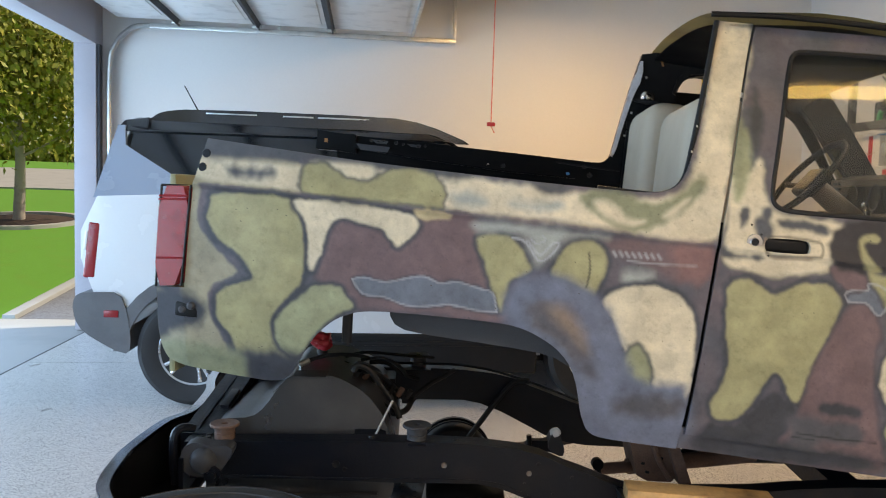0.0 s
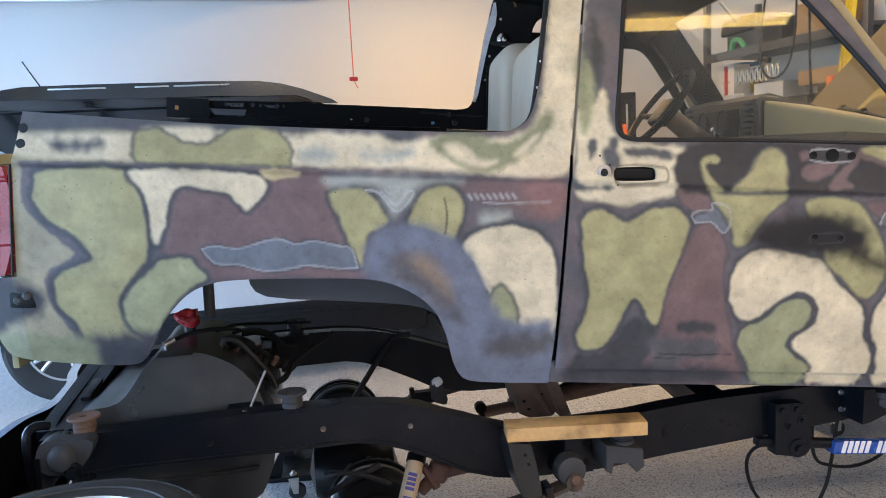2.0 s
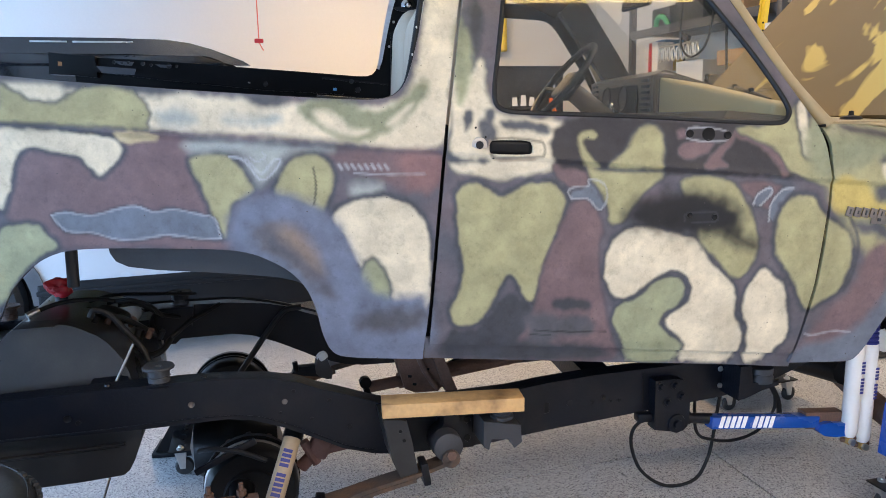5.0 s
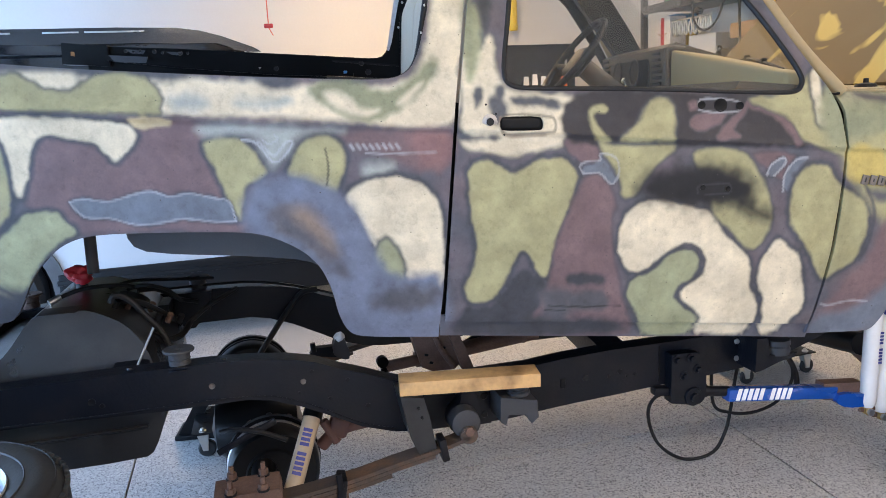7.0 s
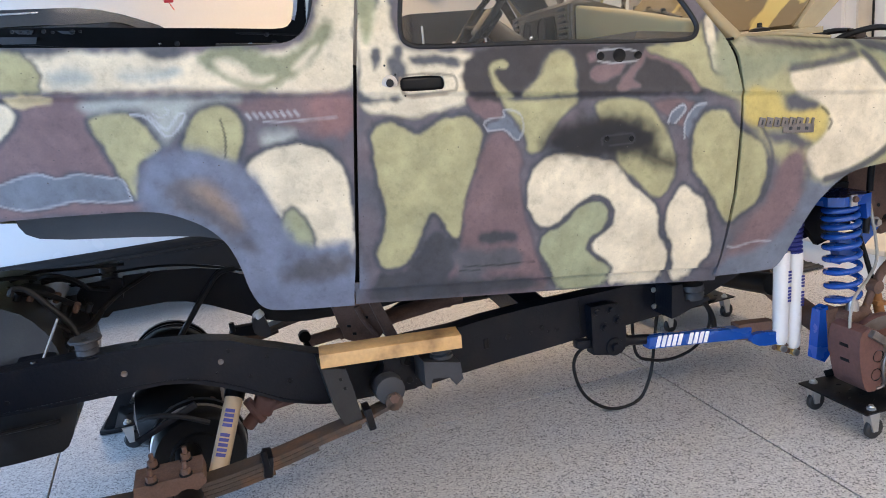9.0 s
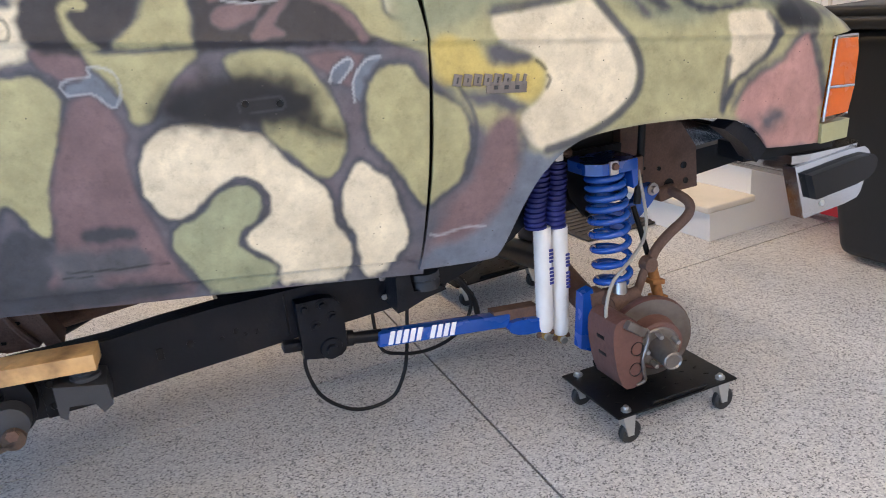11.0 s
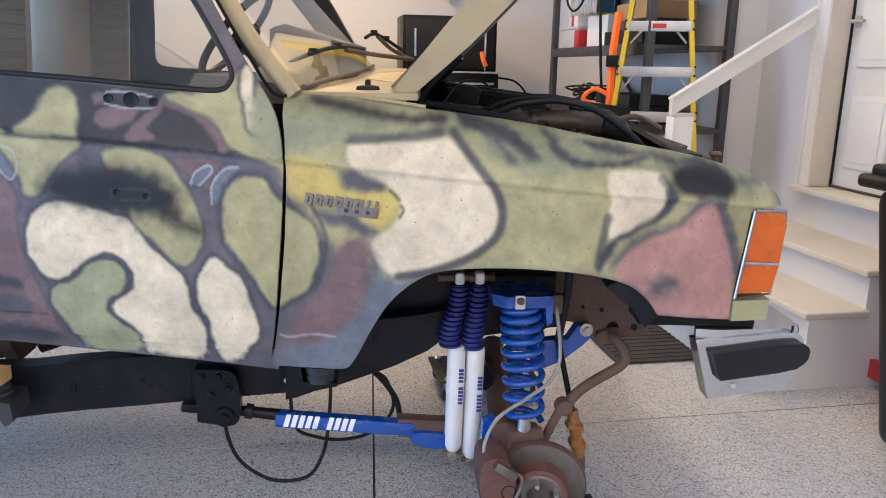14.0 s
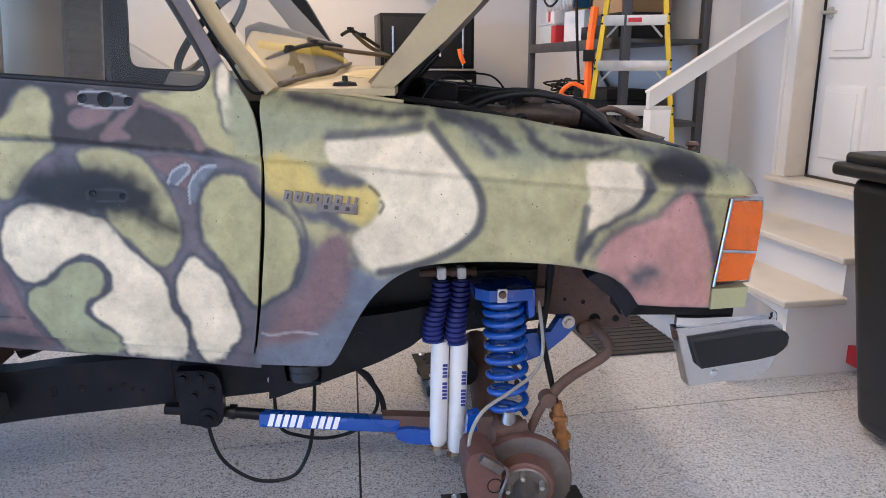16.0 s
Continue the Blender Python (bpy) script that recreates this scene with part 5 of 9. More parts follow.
# tail lamp
lampy = part("tail_lamp", slab(rounded(pairs("-1.560,1.424 -1.470,1.426 -1.498,1.138 -1.578,1.132"), 1), 0.035, 0.15, 0.012, seg=3), RED, body, "red tail lamp with a clear reversing band")
part("lamp_bezel", tube([(-1.560, 0.045, 1.426), (-1.468, 0.036, 1.428), (-1.496, 0.036, 1.136), (-1.578, 0.047, 1.130), (-1.560, 0.045, 1.426)], 0.004, 8, smooth=False), BLACK, lampy)
for z, x0, x1 in ((1.395, -1.563, -1.476), (1.385, -1.564, -1.477), (1.215, -1.572, -1.492)):
    part("lamp_rib", rod((x0, 0.036, z), (x1, 0.034, z + 0.002), 0.003, seg=8), RED, lampy)
part("tail_panel", box((0.02, 1.45, 0.60), (-1.56, TRUCK_MID, 1.16), 0.006), OLIVE, body)
for x, z in ((-1.445, 1.52), (-1.455, 1.48)):
    part("hinge_hole", lathe([(0, 0.0), (0.012, 0.0), (0.014, -0.004)], pose(*on_side(x + 0.02, z, 0.002)) @ AXIS_Y, 14), DARK, body)
socket = part("marker_socket", box((0.07, 0.02, 0.045), on_side(-1.49, 1.063, -0.006), 0.012, (0, 4, 0)), BLACK, body, "dark side marker opening without its lens")
for dx, dz in ((-0.012, 0), (0.016, 0.012)):
    part("bulb_socket", lathe([(0.0, 0.004), (0.007, 0.004), (0.012, 0.0), (0.013, -0.006)], pose(*on_side(-1.49 + dx, 1.063 + dz, 0.005)) @ AXIS_Y, 14), GREYPLASTIC, socket)

# the far side's bare top rail and door pillar, left by the removed rear top


def far_y(z):
    """The far side leans inward towards the roof."""
    return 1.98 - 0.3 * z


def far_sheet(name, outline, mat, label="", out=0.0, thick=0.05, bevel=0.006):
    bm = slab(outline, 0.0, thick, bevel)
    for v in bm.verts:
        v.co.y += far_y(v.co.z) - out
    return part(name, bm, mat, body, label)


far_frame = far_sheet("far_side_frame", pairs("-1.40,1.690 -1.02,1.664 -0.79,1.643 -0.468,1.615 -0.20,1.590 -0.160,1.590 -0.139,1.596 -0.122,1.612 -0.112,1.632 -0.104,1.670 -0.078,1.797 -0.052,1.915 -0.012,2.06 0.30,2.09 0.32,1.985 0.235,1.972 0.200,1.966 0.175,1.950 0.160,1.925 0.148,1.89 0.095,1.62 0.05,1.30 -0.30,1.30 -1.40,1.40"), BLACK, "black bare top rail and door pillar of the far side")
far_sheet("rail_flange", pairs("-1.31,1.648 -1.03,1.607 -0.79,1.582 -0.60,1.557 -0.27,1.530 -0.27,1.512 -0.60,1.535 -1.03,1.585 -1.31,1.625"), BLACK, out=0.022, thick=0.03)
far_sheet("rail_flange", pairs("-0.36,1.590 -0.262,1.579 -0.066,1.556 -0.066,1.549 -0.262,1.571 -0.36,1.582"), PLASTIC, out=0.008, thick=0.015, bevel=0.002)
far_sheet("pillar_panel", pairs("-0.054,1.735 0.10,1.735 0.04,1.32 -0.062,1.32"), BLACK, out=0.030, thick=0.03, bevel=0.008)
far_sheet("opening_flange", pairs("-0.116,1.622 -0.106,1.665 -0.080,1.797 -0.053,1.915 -0.046,1.95 -0.030,1.985 -0.018,2.03 -0.008,2.03 -0.004,1.985 -0.012,1.938 -0.030,1.90 -0.044,1.857 -0.066,1.77 -0.091,1.655 -0.106,1.616"), SCRAPED, "white scraped flange of the opening", out=0.012, thick=0.014, bevel=0.003)
far_sheet("window_corner_bead", [(0.132, 1.90), (0.146, 1.955), (0.168, 1.982), (0.195, 1.993), (0.30, 1.999), (0.30, 1.985), (0.20, 1.976), (0.178, 1.962), (0.160, 1.938), (0.148, 1.89)], BLACK, out=0.010, thick=0.012, bevel=0.003)
far_sheet("belt_slot", pairs("0.074,2.088 0.094,2.088 0.092,2.030 0.072,2.030"), PLASTIC, out=0.004, thick=0.006, bevel=0.001)
far_sheet("wire_stub", pairs("0.062,2.045 0.072,2.040 0.084,2.010 0.076,2.010"), ORANGERUST, "short orange wire end", out=0.012, thick=0.008, bevel=0.002)
far_sheet("pillar_slot", pairs("-0.056,1.774 -0.036,1.774 -0.033,1.744 -0.053,1.744"), PLASTIC, out=0.006, thick=0.008, bevel=0.001)
far_sheet("rail_end_plate", pairs("-1.481,1.705 -1.401,1.695 -1.352,1.690 -1.300,1.688 -1.305,1.60 -1.405,1.612 -1.497,1.618"), BLACK, "grey end plate with rust", out=0.02, thick=0.10)
far_sheet("rust_patch", pairs("-1.450,1.668 -1.436,1.666 -1.438,1.648 -1.454,1.651"), ORANGERUST, out=0.022, thick=0.003, bevel=0.001)
for x0, x1, z0, z1 in ((-1.30, -1.14, 1.648, 1.618), (-1.225, -1.145, 1.668, 1.651), (-1.06, -0.99, 1.652, 1.638)):
    far_sheet("bare_patch", [(x0, z0), (x1, z0 - 0.09 * (x1 - x0)), (x1 - 0.012, z1 - 0.06 * (x1 - x0)), (x0 + 0.02, z1)], GREYPLASTIC, "scraped bare metal patch", out=0.0235, thick=0.003, bevel=0.001)
for x, z, r in ((-1.226, 1.662, 6), (-1.193, 1.659, 5), (-1.167, 1.659, 5), (-1.109, 1.654, 7), (-1.076, 1.648, 5), (-1.003, 1.643, 8), (-0.972, 1.642, 5), (-0.606, 1.563, 9), (-0.231, 1.568, 8), (-0.204, 1.530, 10), (0.205, 2.058, 8)):
    part("rail_bolt_hole", lathe([(0, 0), (0.001 * r, 0), (0.00125 * r, 0.002), (0.0013 * r, -0.003)], pose(x, far_y(z) - 0.024, z) @ AXIS_Y, 12), PLASTIC, body)
for x, z in ((0.012, 1.962), (-0.039, 1.812), (-0.060, 1.712), (-0.111, 1.630), (-0.676, 1.567)):
    part("bright_screw", lathe([(0, 0.006), (0.004, 0.005), (0.0055, 0.0), (0.0055, -0.004)], pose(x, far_y(z) - 0.016, z) @ AXIS_Y, 10), ZINC, body)
part("wire_clip", box((0.016, 0.012, 0.012), (-0.305, far_y(1.534) - 0.03, 1.534), 0.003), TEAL, body, "small blue wire clip")
anchor = part("seat_belt_anchor", lathe([(0, 0.024), (0.010, 0.021), (0.016, 0.010), (0.017, 0.0), (0.030, -0.002), (0.030, -0.010)], pose(0.025, far_y(1.878) - 0.012, 1.878) @ AXIS_Y, 20), CHROME, body, "shiny belt bolt")
part("anchor_plate", slab(rounded(pairs("-0.035,1.872 0.0,1.872 0.06,1.866 0.085,1.850 0.02,1.850 -0.03,1.858"), 1), far_y(1.87) - 0.018, far_y(1.87) - 0.008, 0.003), PLASTIC, anchor)
# dark trim along the near opening's cut edge
part("opening_edge", tube([(-0.32, 0.026, 1.455), (-0.20, 0.026, 1.444), (-0.152, 0.027, 1.443), (-0.118, 0.028, 1.456), (-0.094, 0.036, 1.482), (-0.078, 0.050, 1.53), (-0.048, 0.088, 1.675), (-0.018, 0.130, 1.83), (0.0, 0.155, 1.93)], 0.0075, 8), PLASTIC, body, "dark trim on the cut edge of the panel")
for x, y, z in ((-0.072, 0.051, 1.560), (-0.058, 0.068, 1.63), (-0.082, 0.036, 1.497)):
    part("edge_chip", box((0.004, 0.004, 0.006), (x, y - 0.004, z), 0.001), ZINC, body)

# roof, pillars, windscreen
roof = bmesh.new()
rows = []
for k in range(9):
    x = 0.03 + 0.67 * k / 8
    ring = []
    for j in range(17):
        f = j / 16
        y = 0.155 + f * 2 * (TRUCK_MID - 0.155)
        ring.append(roof.verts.new((x, y, 1.955 - 0.09 * max(0, (x - 0.25) / 0.45) ** 1.5 + 0.055 * (1 - abs(2 * f - 1) ** 2.4) + 0.10 * f * (1 - k / 8))))
    rows.append(ring)
for a, b in zip(rows, rows[1:]):
    for j in range(16):
        roof.faces.new((a[j], a[j + 1], b[j + 1], b[j]))
lining = roof.copy()
for v in lining.verts:
    v.co.z -= 0.035
    v.co.x = max(0.04, v.co.x)
bmesh.ops.solidify(roof, geom=roof.faces[:], thickness=-0.02)
part("roof", roof, OLIVE, body, "olive and tan front roof skin")
bmesh.ops.solidify(lining, geom=lining.faces[:], thickness=-0.006)
part("roof_lining", lining, PLASTIC, body, "bare dark inner roof")
part("rain_gutter", tube([(-0.02, 0.135, 1.945), (0.2, 0.13, 1.935), (0.5, 0.14, 1.905), (0.68, 0.16, 1.88)], 0.008, 8), BLACK, body)
for s in (0, 1):
    def yy(y):
        return y if not s else 2 * TRUCK_MID - y
    part("a_pillar" if not s else "far_a_pillar", tube([(1.105, yy(0.075), 1.352), (1.00, yy(0.105), 1.475), (0.905, yy(0.145), 1.62), (0.79, yy(0.195), 1.80), (0.69, yy(0.235), 1.90)], 0.022 if not s else 0.032, 10), COWL, body, "tan windscreen pillar")
part("far_pillar_trim", slab(pairs("0.62,1.95 0.78,1.95 0.97,1.66 1.11,1.42 1.02,1.38 0.93,1.52"), 1.42, 1.47, 0.015, seg=3), PLASTIC, body, "dark brown far pillar trim")
part("pillar_seam", tube([(1.088, 0.055, 1.352), (1.052, 0.06, 1.36), (0.996, 0.075, 1.442), (0.926, 0.105, 1.552), (0.83, 0.15, 1.71), (0.76, 0.185, 1.82)], 0.004, 8), BLACK, body)
RAKE = pose(0, 0.1, 1.36, 2.1) @ pose(0, -0.1, -1.36)   # the far side stands higher
ws = bmesh.new()
ws.faces.new([ws.verts.new(q) for q in ((1.115, 0.10, 1.375), (1.16, TRUCK_MID, 1.385), (1.115, 1.58, 1.375), (0.70, 1.43, 1.89), (0.73, TRUCK_MID, 1.91), (0.70, 0.25, 1.89))])
screen = part("windscreen", ws, GLASS, body, "dusty windscreen, a reflected haze in its film", m=RAKE)
screen.visible_shadow = False
part("windscreen_seal", tube([(1.12, 0.10, 1.372), (1.165, TRUCK_MID, 1.382), (1.12, 1.58, 1.372)], 0.007, 8), DASH, body, m=RAKE)
part("header", tube([(0.70, 0.24, 1.895), (0.73, TRUCK_MID, 1.92), (0.70, 1.44, 1.895)], 0.025, 10), OLIVE, body)
part("cowl", slab(pairs("1.09,0.08 1.40,0.09 1.40,1.59 1.09,1.60 1.15,0.84"), 1.345, 1.362, 0.006, axis="z"), COWL, body, "tan cowl panel below the windscreen", m=RAKE)
# yellow patch laid just above the cowl
part("cowl_patch", slab(rounded(pairs("1.19,0.76 1.225,0.64 1.32,0.50 1.36,0.70 1.35,1.10 1.274,1.25 1.20,1.06"), 1), 1.3605, 1.3640, 0.001, axis="z"), CUSTARD, body, "bright yellow patch on the cowl", m=RAKE)
# thin added lip, the edge's brown-gold highlight put into its tan colour
part("cowl_highlight_lip", tube([(1.12, 0.10, 1.36), (1.25, 0.085, 1.352), (1.42, 0.085, 1.33)], 0.005, 8), COWL, body)
part("vent_cap", lathe([(0.0, 0.030), (0.007, 0.028), (0.008, 0.016), (0.028, 0.012), (0.032, 0.004), (0.032, 0.0)], pose(1.265, 0.2, 1.362), 20), PLASTIC, body, "round black rubber aerial base")
for arm, blade in ((((1.33, 1.03, 1.450), (1.22, 0.86, 1.461), (1.135, 0.69, 1.473)), ((1.049, 0.28, 1.429), (1.077, 0.45, 1.459), (1.119, 0.64, 1.480), (1.175, 0.82, 1.478))),
                   (((1.30, 1.30, 1.455), (1.243, 1.15, 1.484), (1.20, 1.02, 1.528)), ((1.165, 0.95, 1.520), (1.19, 1.00, 1.536), (1.225, 1.08, 1.520), (1.273, 1.20, 1.486)))):
    wiper = part("wiper_arm", tube(arm, 0.0075, 8), TANARM, body, "dusty brown wiper arm")
    rubber = part("wiper_blade", tube(blade, 0.0065, 8), PLASTIC, wiper, "dark wiper blade")
    for q in blade[1:-1]:
        part("blade_clip", box((0.016, 0.03, 0.014), (q[0], q[1], q[2] + 0.006), 0.003, (0, 0, -18)), PLASTIC, rubber)
    part("wiper_pivot", rod((arm[0][0], arm[0][1], 1.37), (arm[0][0], arm[0][1], arm[0][2] + 0.012), 0.017, 0.012), PLASTIC, wiper)

# badge on the fender, as plain shapes of its letters' size
bx, bz = 1.145, 1.108
badge = part("badge", box((0.10, 0.004, 0.026), on_side(1.262, 1.083, 0.003), 0.002, (0, 5.5, 0)), WORN, body, "worn chrome model badge")
for k in range(8):
    lx, lz = bx + 0.024 * k - (0.006 if k == 7 else 0), bz - 0.0024 * k + 0.004
    letter = part("badge_letter", box((0.020 if k < 6 else 0.008, 0.006, 0.027), on_side(lx, lz, 0.003), 0.002, (0, 5.5 + 10, 0)), WORN, badge)
    if k < 6:
        part("letter_recess", box((0.004, 0.002, 0.009 if k % 2 else 0.014), on_side(lx, lz, 0.0062), 0.0006, (0, 5.5 + 10, 0)), GREYPLASTIC, letter)
for k in range(3):
    part("badge_bar", box((0.010, 0.002, 0.009), on_side(1.235 + 0.026 * k, 1.0855 - 0.0026 * k, 0.0055), 0.0006, (0, 5.5, 0)), GREYPLASTIC, badge)

# marker lamp, front corner, grille, bumper
turn = part("marker_lamp", slab(pairs("2.240,1.088 2.312,1.086 2.318,1.05 2.312,0.95 2.298,0.885 2.214,0.878"), 0.075, 0.17, 0.010, seg=3), ORANGE, body, "orange front marker lamp in two fields")
part("lamp_frame", tube([(2.236, 0.068, 1.094), (2.318, 0.085, 1.092), (2.322, 0.09, 1.05), (2.302, 0.085, 0.878), (2.208, 0.066, 0.870), (2.236, 0.068, 1.094)], 0.0042, 8, smooth=False), STEEL, turn)
part("lamp_divider", rod((2.218, 0.068, 0.962), (2.312, 0.078, 0.957), 0.005, seg=8), CHROME, turn)
part("front_valance", slab(pairs("2.206,0.862 2.296,0.868 2.292,0.815 2.205,0.808"), 0.065, 0.18, 0.008), OLIVE, body)
part("grille_panel", box((0.05, 1.36, 0.30), (2.24, TRUCK_MID, 1.02), 0.01), PLASTIC, body)
part("radiator_support", box((0.06, 1.30, 0.07), (2.16, TRUCK_MID, 1.165), 0.01), BLACK, body)
part("support_underside", box((0.30, 0.12, 0.05), (2.13, 0.16, 0.805), 0.006), BLACK, body)
part("rubber_bumper_stop", lathe([(0.0, 0.034), (0.014, 0.034), (0.018, 0.026), (0.010, 0.02), (0.007, 0.0)], pose(2.175, 0.22, 1.188), 16), RUST, body)

inner = bmesh.new()
arch = [(1.24, 0.70), (1.32, 0.88), (1.42, 1.00), (1.52, 1.06), (1.65, 1.075), (1.80, 1.06), (1.92, 1.0), (2.02, 0.90)]
ring = [[inner.verts.new((x, y, z)) for x, z in arch] for y in (0.09, 0.24, 0.44)]
for a, b in zip(ring, ring[1:]):
    for k in range(len(arch) - 1):
        inner.faces.new((a[k], a[k + 1], b[k + 1], b[k]))
bmesh.ops.solidify(inner, geom=inner.faces[:], thickness=0.006)
part("inner_fender", inner, BLACK, body, "black inner wheel arch")
part("inner_fender_wall", slab(pairs("1.06,0.58 1.30,0.62 1.60,0.66 1.86,0.74 1.98,0.84 2.20,0.88 2.20,1.18 1.14,1.30"), 0.52, 0.55, 0.004), BLACK, body)
part("fender_brace", slab(pairs("2.02,0.83 1.965,0.88 1.915,0.915 1.88,0.895 1.95,0.84 1.985,0.79"), 0.05, 0.12, 0.006), DARK, body, "dark blue grey brace at the arch end")
part("rear_inner_arch", slab(rounded(pairs("-0.905,1.12 -0.895,1.04 -0.84,1.012 -0.56,0.985 -0.42,0.965 -0.36,0.93 -0.33,0.93 -0.36,1.12"), 1), 0.14, 0.17, 0.008), GREYPLASTIC, body, "grey rear inner wheel arch")
part("filler_pipe", rod((-1.067, 0.34, 1.12), (-1.072, 0.34, 0.93), 0.017), GREYPLASTIC, body, "grey pipe end below the bed")
part("bed_floor", box((1.25, 1.30, 0.03), (-0.93, TRUCK_MID, 1.20), 0.006), BLACK, body)
part("cab_floor", box((1.15, 1.40, 0.05), (0.55, TRUCK_MID, 0.76), 0.01, (0, 4.5, 0)), BLACK, body)
part("firewall", box((0.04, 1.42, 0.62), (1.16, TRUCK_MID, 1.04), 0.01), BLACK, body)

# the raised hood
hood = part("hood", slab(rounded(pairs("0.0,-0.70 0.0,-0.70 0.93,-0.66 1.0,-0.60 1.0,0.60 0.93,0.66 0.0,0.70 0.0,0.70"), 1), 0, 0.035, 0.010, axis="z", seg=3), HOODPAINT, body, "raised hood with swirled tan and yellow camouflage paint",
            m=pose(1.355, TRUCK_MID, 1.352, 0, -46, 0))
# sprayed tan edge, made lighter than the hood for the light on it
part("hood_edge", slab(rounded(pairs("0.0,-0.035 0.94,-0.035 0.995,0.0 0.99,0.042 0.0,0.042"), 1), -0.722, -0.690, 0.008, seg=3), COWL, hood, "tan folded hood edge, its lit brightness put into the colour")
part("hood_inner_frame", slab(pairs("0.05,-0.60 0.90,-0.56 0.90,0.56 0.05,0.60"), -0.03, -0.002, 0.008, axis="z"), BLACK, hood)
for y in (0.22, 1.46):
    part("hood_hinge", tube([(1.42, y, 1.24), (1.40, y, 1.34), (1.46, y, 1.42), (1.50, y, 1.46)], 0.013, 8), BLACK, body)

# engine bay
part("engine_bay_floor", box((0.85, 1.0, 0.02), (1.75, TRUCK_MID, 0.98), 0.004), BLACK, body)
part("far_inner_fender", box((0.9, 0.03, 0.22), (1.75, 1.42, 1.22), 0.006, (0, 7, 0)), BLACK, body)

# hoses, pipes and units under the hood
part("air_cleaner_duct", tube([(1.70, 0.40, 1.278), (1.80, 0.385, 1.284), (1.90, 0.385, 1.276)], 0.030, 14), BRONZE, body, "dusty brown intake duct")
for x in (1.715, 1.825, 1.888):
    part("duct_clamp", tube([(x - 0.007, 0.39, 1.281), (x + 0.007, 0.388, 1.281)], 0.0325, 16, smooth=False), ZINC if x == 1.825 else BRONZE, body)
part("sensor_plug", box((0.055, 0.05, 0.035), (1.782, 0.43, 1.318), 0.008, (0, 8, 12), seg=3), BRONZE, body)
part("sensor_neck", lathe([(0.0, 0.03), (0.010, 0.03), (0.012, 0.018), (0.018, 0.014), (0.018, 0.0)], pose(1.755, 0.42, 1.318), 14), BRONZE, body)
part("duct_elbow", tube([(1.90, 0.385, 1.276), (1.95, 0.40, 1.262), (1.975, 0.46, 1.235), (1.98, 0.56, 1.20)], 0.032, 14), PLASTIC, body)
part("heater_hose", tube([(1.60, 0.32, 1.305), (1.645, 0.31, 1.326), (1.70, 0.30, 1.339), (1.771, 0.30, 1.343), (1.854, 0.30, 1.326), (1.916, 0.30, 1.292), (1.987, 0.30, 1.237), (2.04, 0.31, 1.17)], 0.010, 10), PLASTIC, body, "thick black hose arched over the bay")
part("heater_hose", tube([(1.52, 0.50, 1.25), (1.60, 0.47, 1.318), (1.72, 0.46, 1.345), (1.86, 0.50, 1.325), (1.98, 0.56, 1.25)], 0.010, 10), PLASTIC, body)
part("coolant_hose", tube([(1.48, 0.36, 1.26), (1.56, 0.34, 1.276), (1.64, 0.36, 1.270), (1.70, 0.40, 1.275)], 0.017, 10), BRONZE, body)
part("wire_loom", tube([(1.36, 0.25, 1.336), (1.45, 0.26, 1.326), (1.56, 0.255, 1.308), (1.646, 0.26, 1.292), (1.80, 0.24, 1.255), (2.00, 0.25, 1.222), (2.15, 0.26, 1.20)], 0.009, 8), PLASTIC, body)
part("wire_loom", tube([(1.40, 0.30, 1.330), (1.52, 0.32, 1.312), (1.60, 0.36, 1.296), (1.68, 0.34, 1.268)], 0.006, 8), RUST, body)
part("hood_cable", tube([(1.44, 0.9, 1.30), (1.50, 1.0, 1.37), (1.58, 1.05, 1.375), (1.66, 1.05, 1.31)], 0.004, 6), PLASTIC, body)
part("bay_wire", tube([(1.60, 1.2, 1.39), (1.70, 1.16, 1.38), (1.75, 1.1, 1.33), (1.77, 1.0, 1.27)], 0.004, 6), PLASTIC, body)
part("engine_block", box((0.55, 0.50, 0.22), (1.62, TRUCK_MID + 0.05, 1.13), 0.04, (0, 5, 0), seg=3), BLACK, body)
for y in (0.66, 1.10):
    cover = part("valve_cover", box((0.42, 0.16, 0.07), (1.62, y, 1.245), 0.03, (0, 5, 0), seg=3), BRONZE, body)
    for k in range(4):
        part("cover_bolt", lathe([(0, 0.012), (0.007, 0.010), (0.008, 0.0)], pose(1.47 + 0.10 * k, y - 0.05, 1.285 - 0.009 * k), 8), ZINC, cover)
part("battery_tray", box((0.22, 0.20, 0.16), (2.06, 1.22, 1.16), 0.01, (0, 6, 0)), PLASTIC, body)
part("washer_tank", box((0.15, 0.12, 0.12), (1.50, 1.28, 1.30), 0.02, (0, 8, 0), seg=3), PLASTIC, body)
part("far_hose", tube([(1.45, 1.2, 1.34), (1.62, 1.28, 1.33), (1.85, 1.34, 1.30), (2.1, 1.3, 1.24)], 0.010, 8), PLASTIC, body)
part("radiator", box((0.05, 0.62, 0.28), (2.12, TRUCK_MID, 1.04), 0.01), DARK, body)
part("radiator_top_plate", slab(pairs("1.962,1.306 2.167,1.190 2.209,1.201 2.205,1.188 2.165,1.176 1.955,1.292"), 0.58, 1.25, 0.003), BRONZE, body, "dull scraped radiator cover")
part("fan_shroud", lathe([(0.22, 0.0), (0.23, 0.05), (0.21, 0.10), (0.20, 0.10), (0.20, 0.0)], pose(2.08, TRUCK_MID, 1.00, 0, -90, 0), 28), PLASTIC, body)
rnd = random.Random(21)
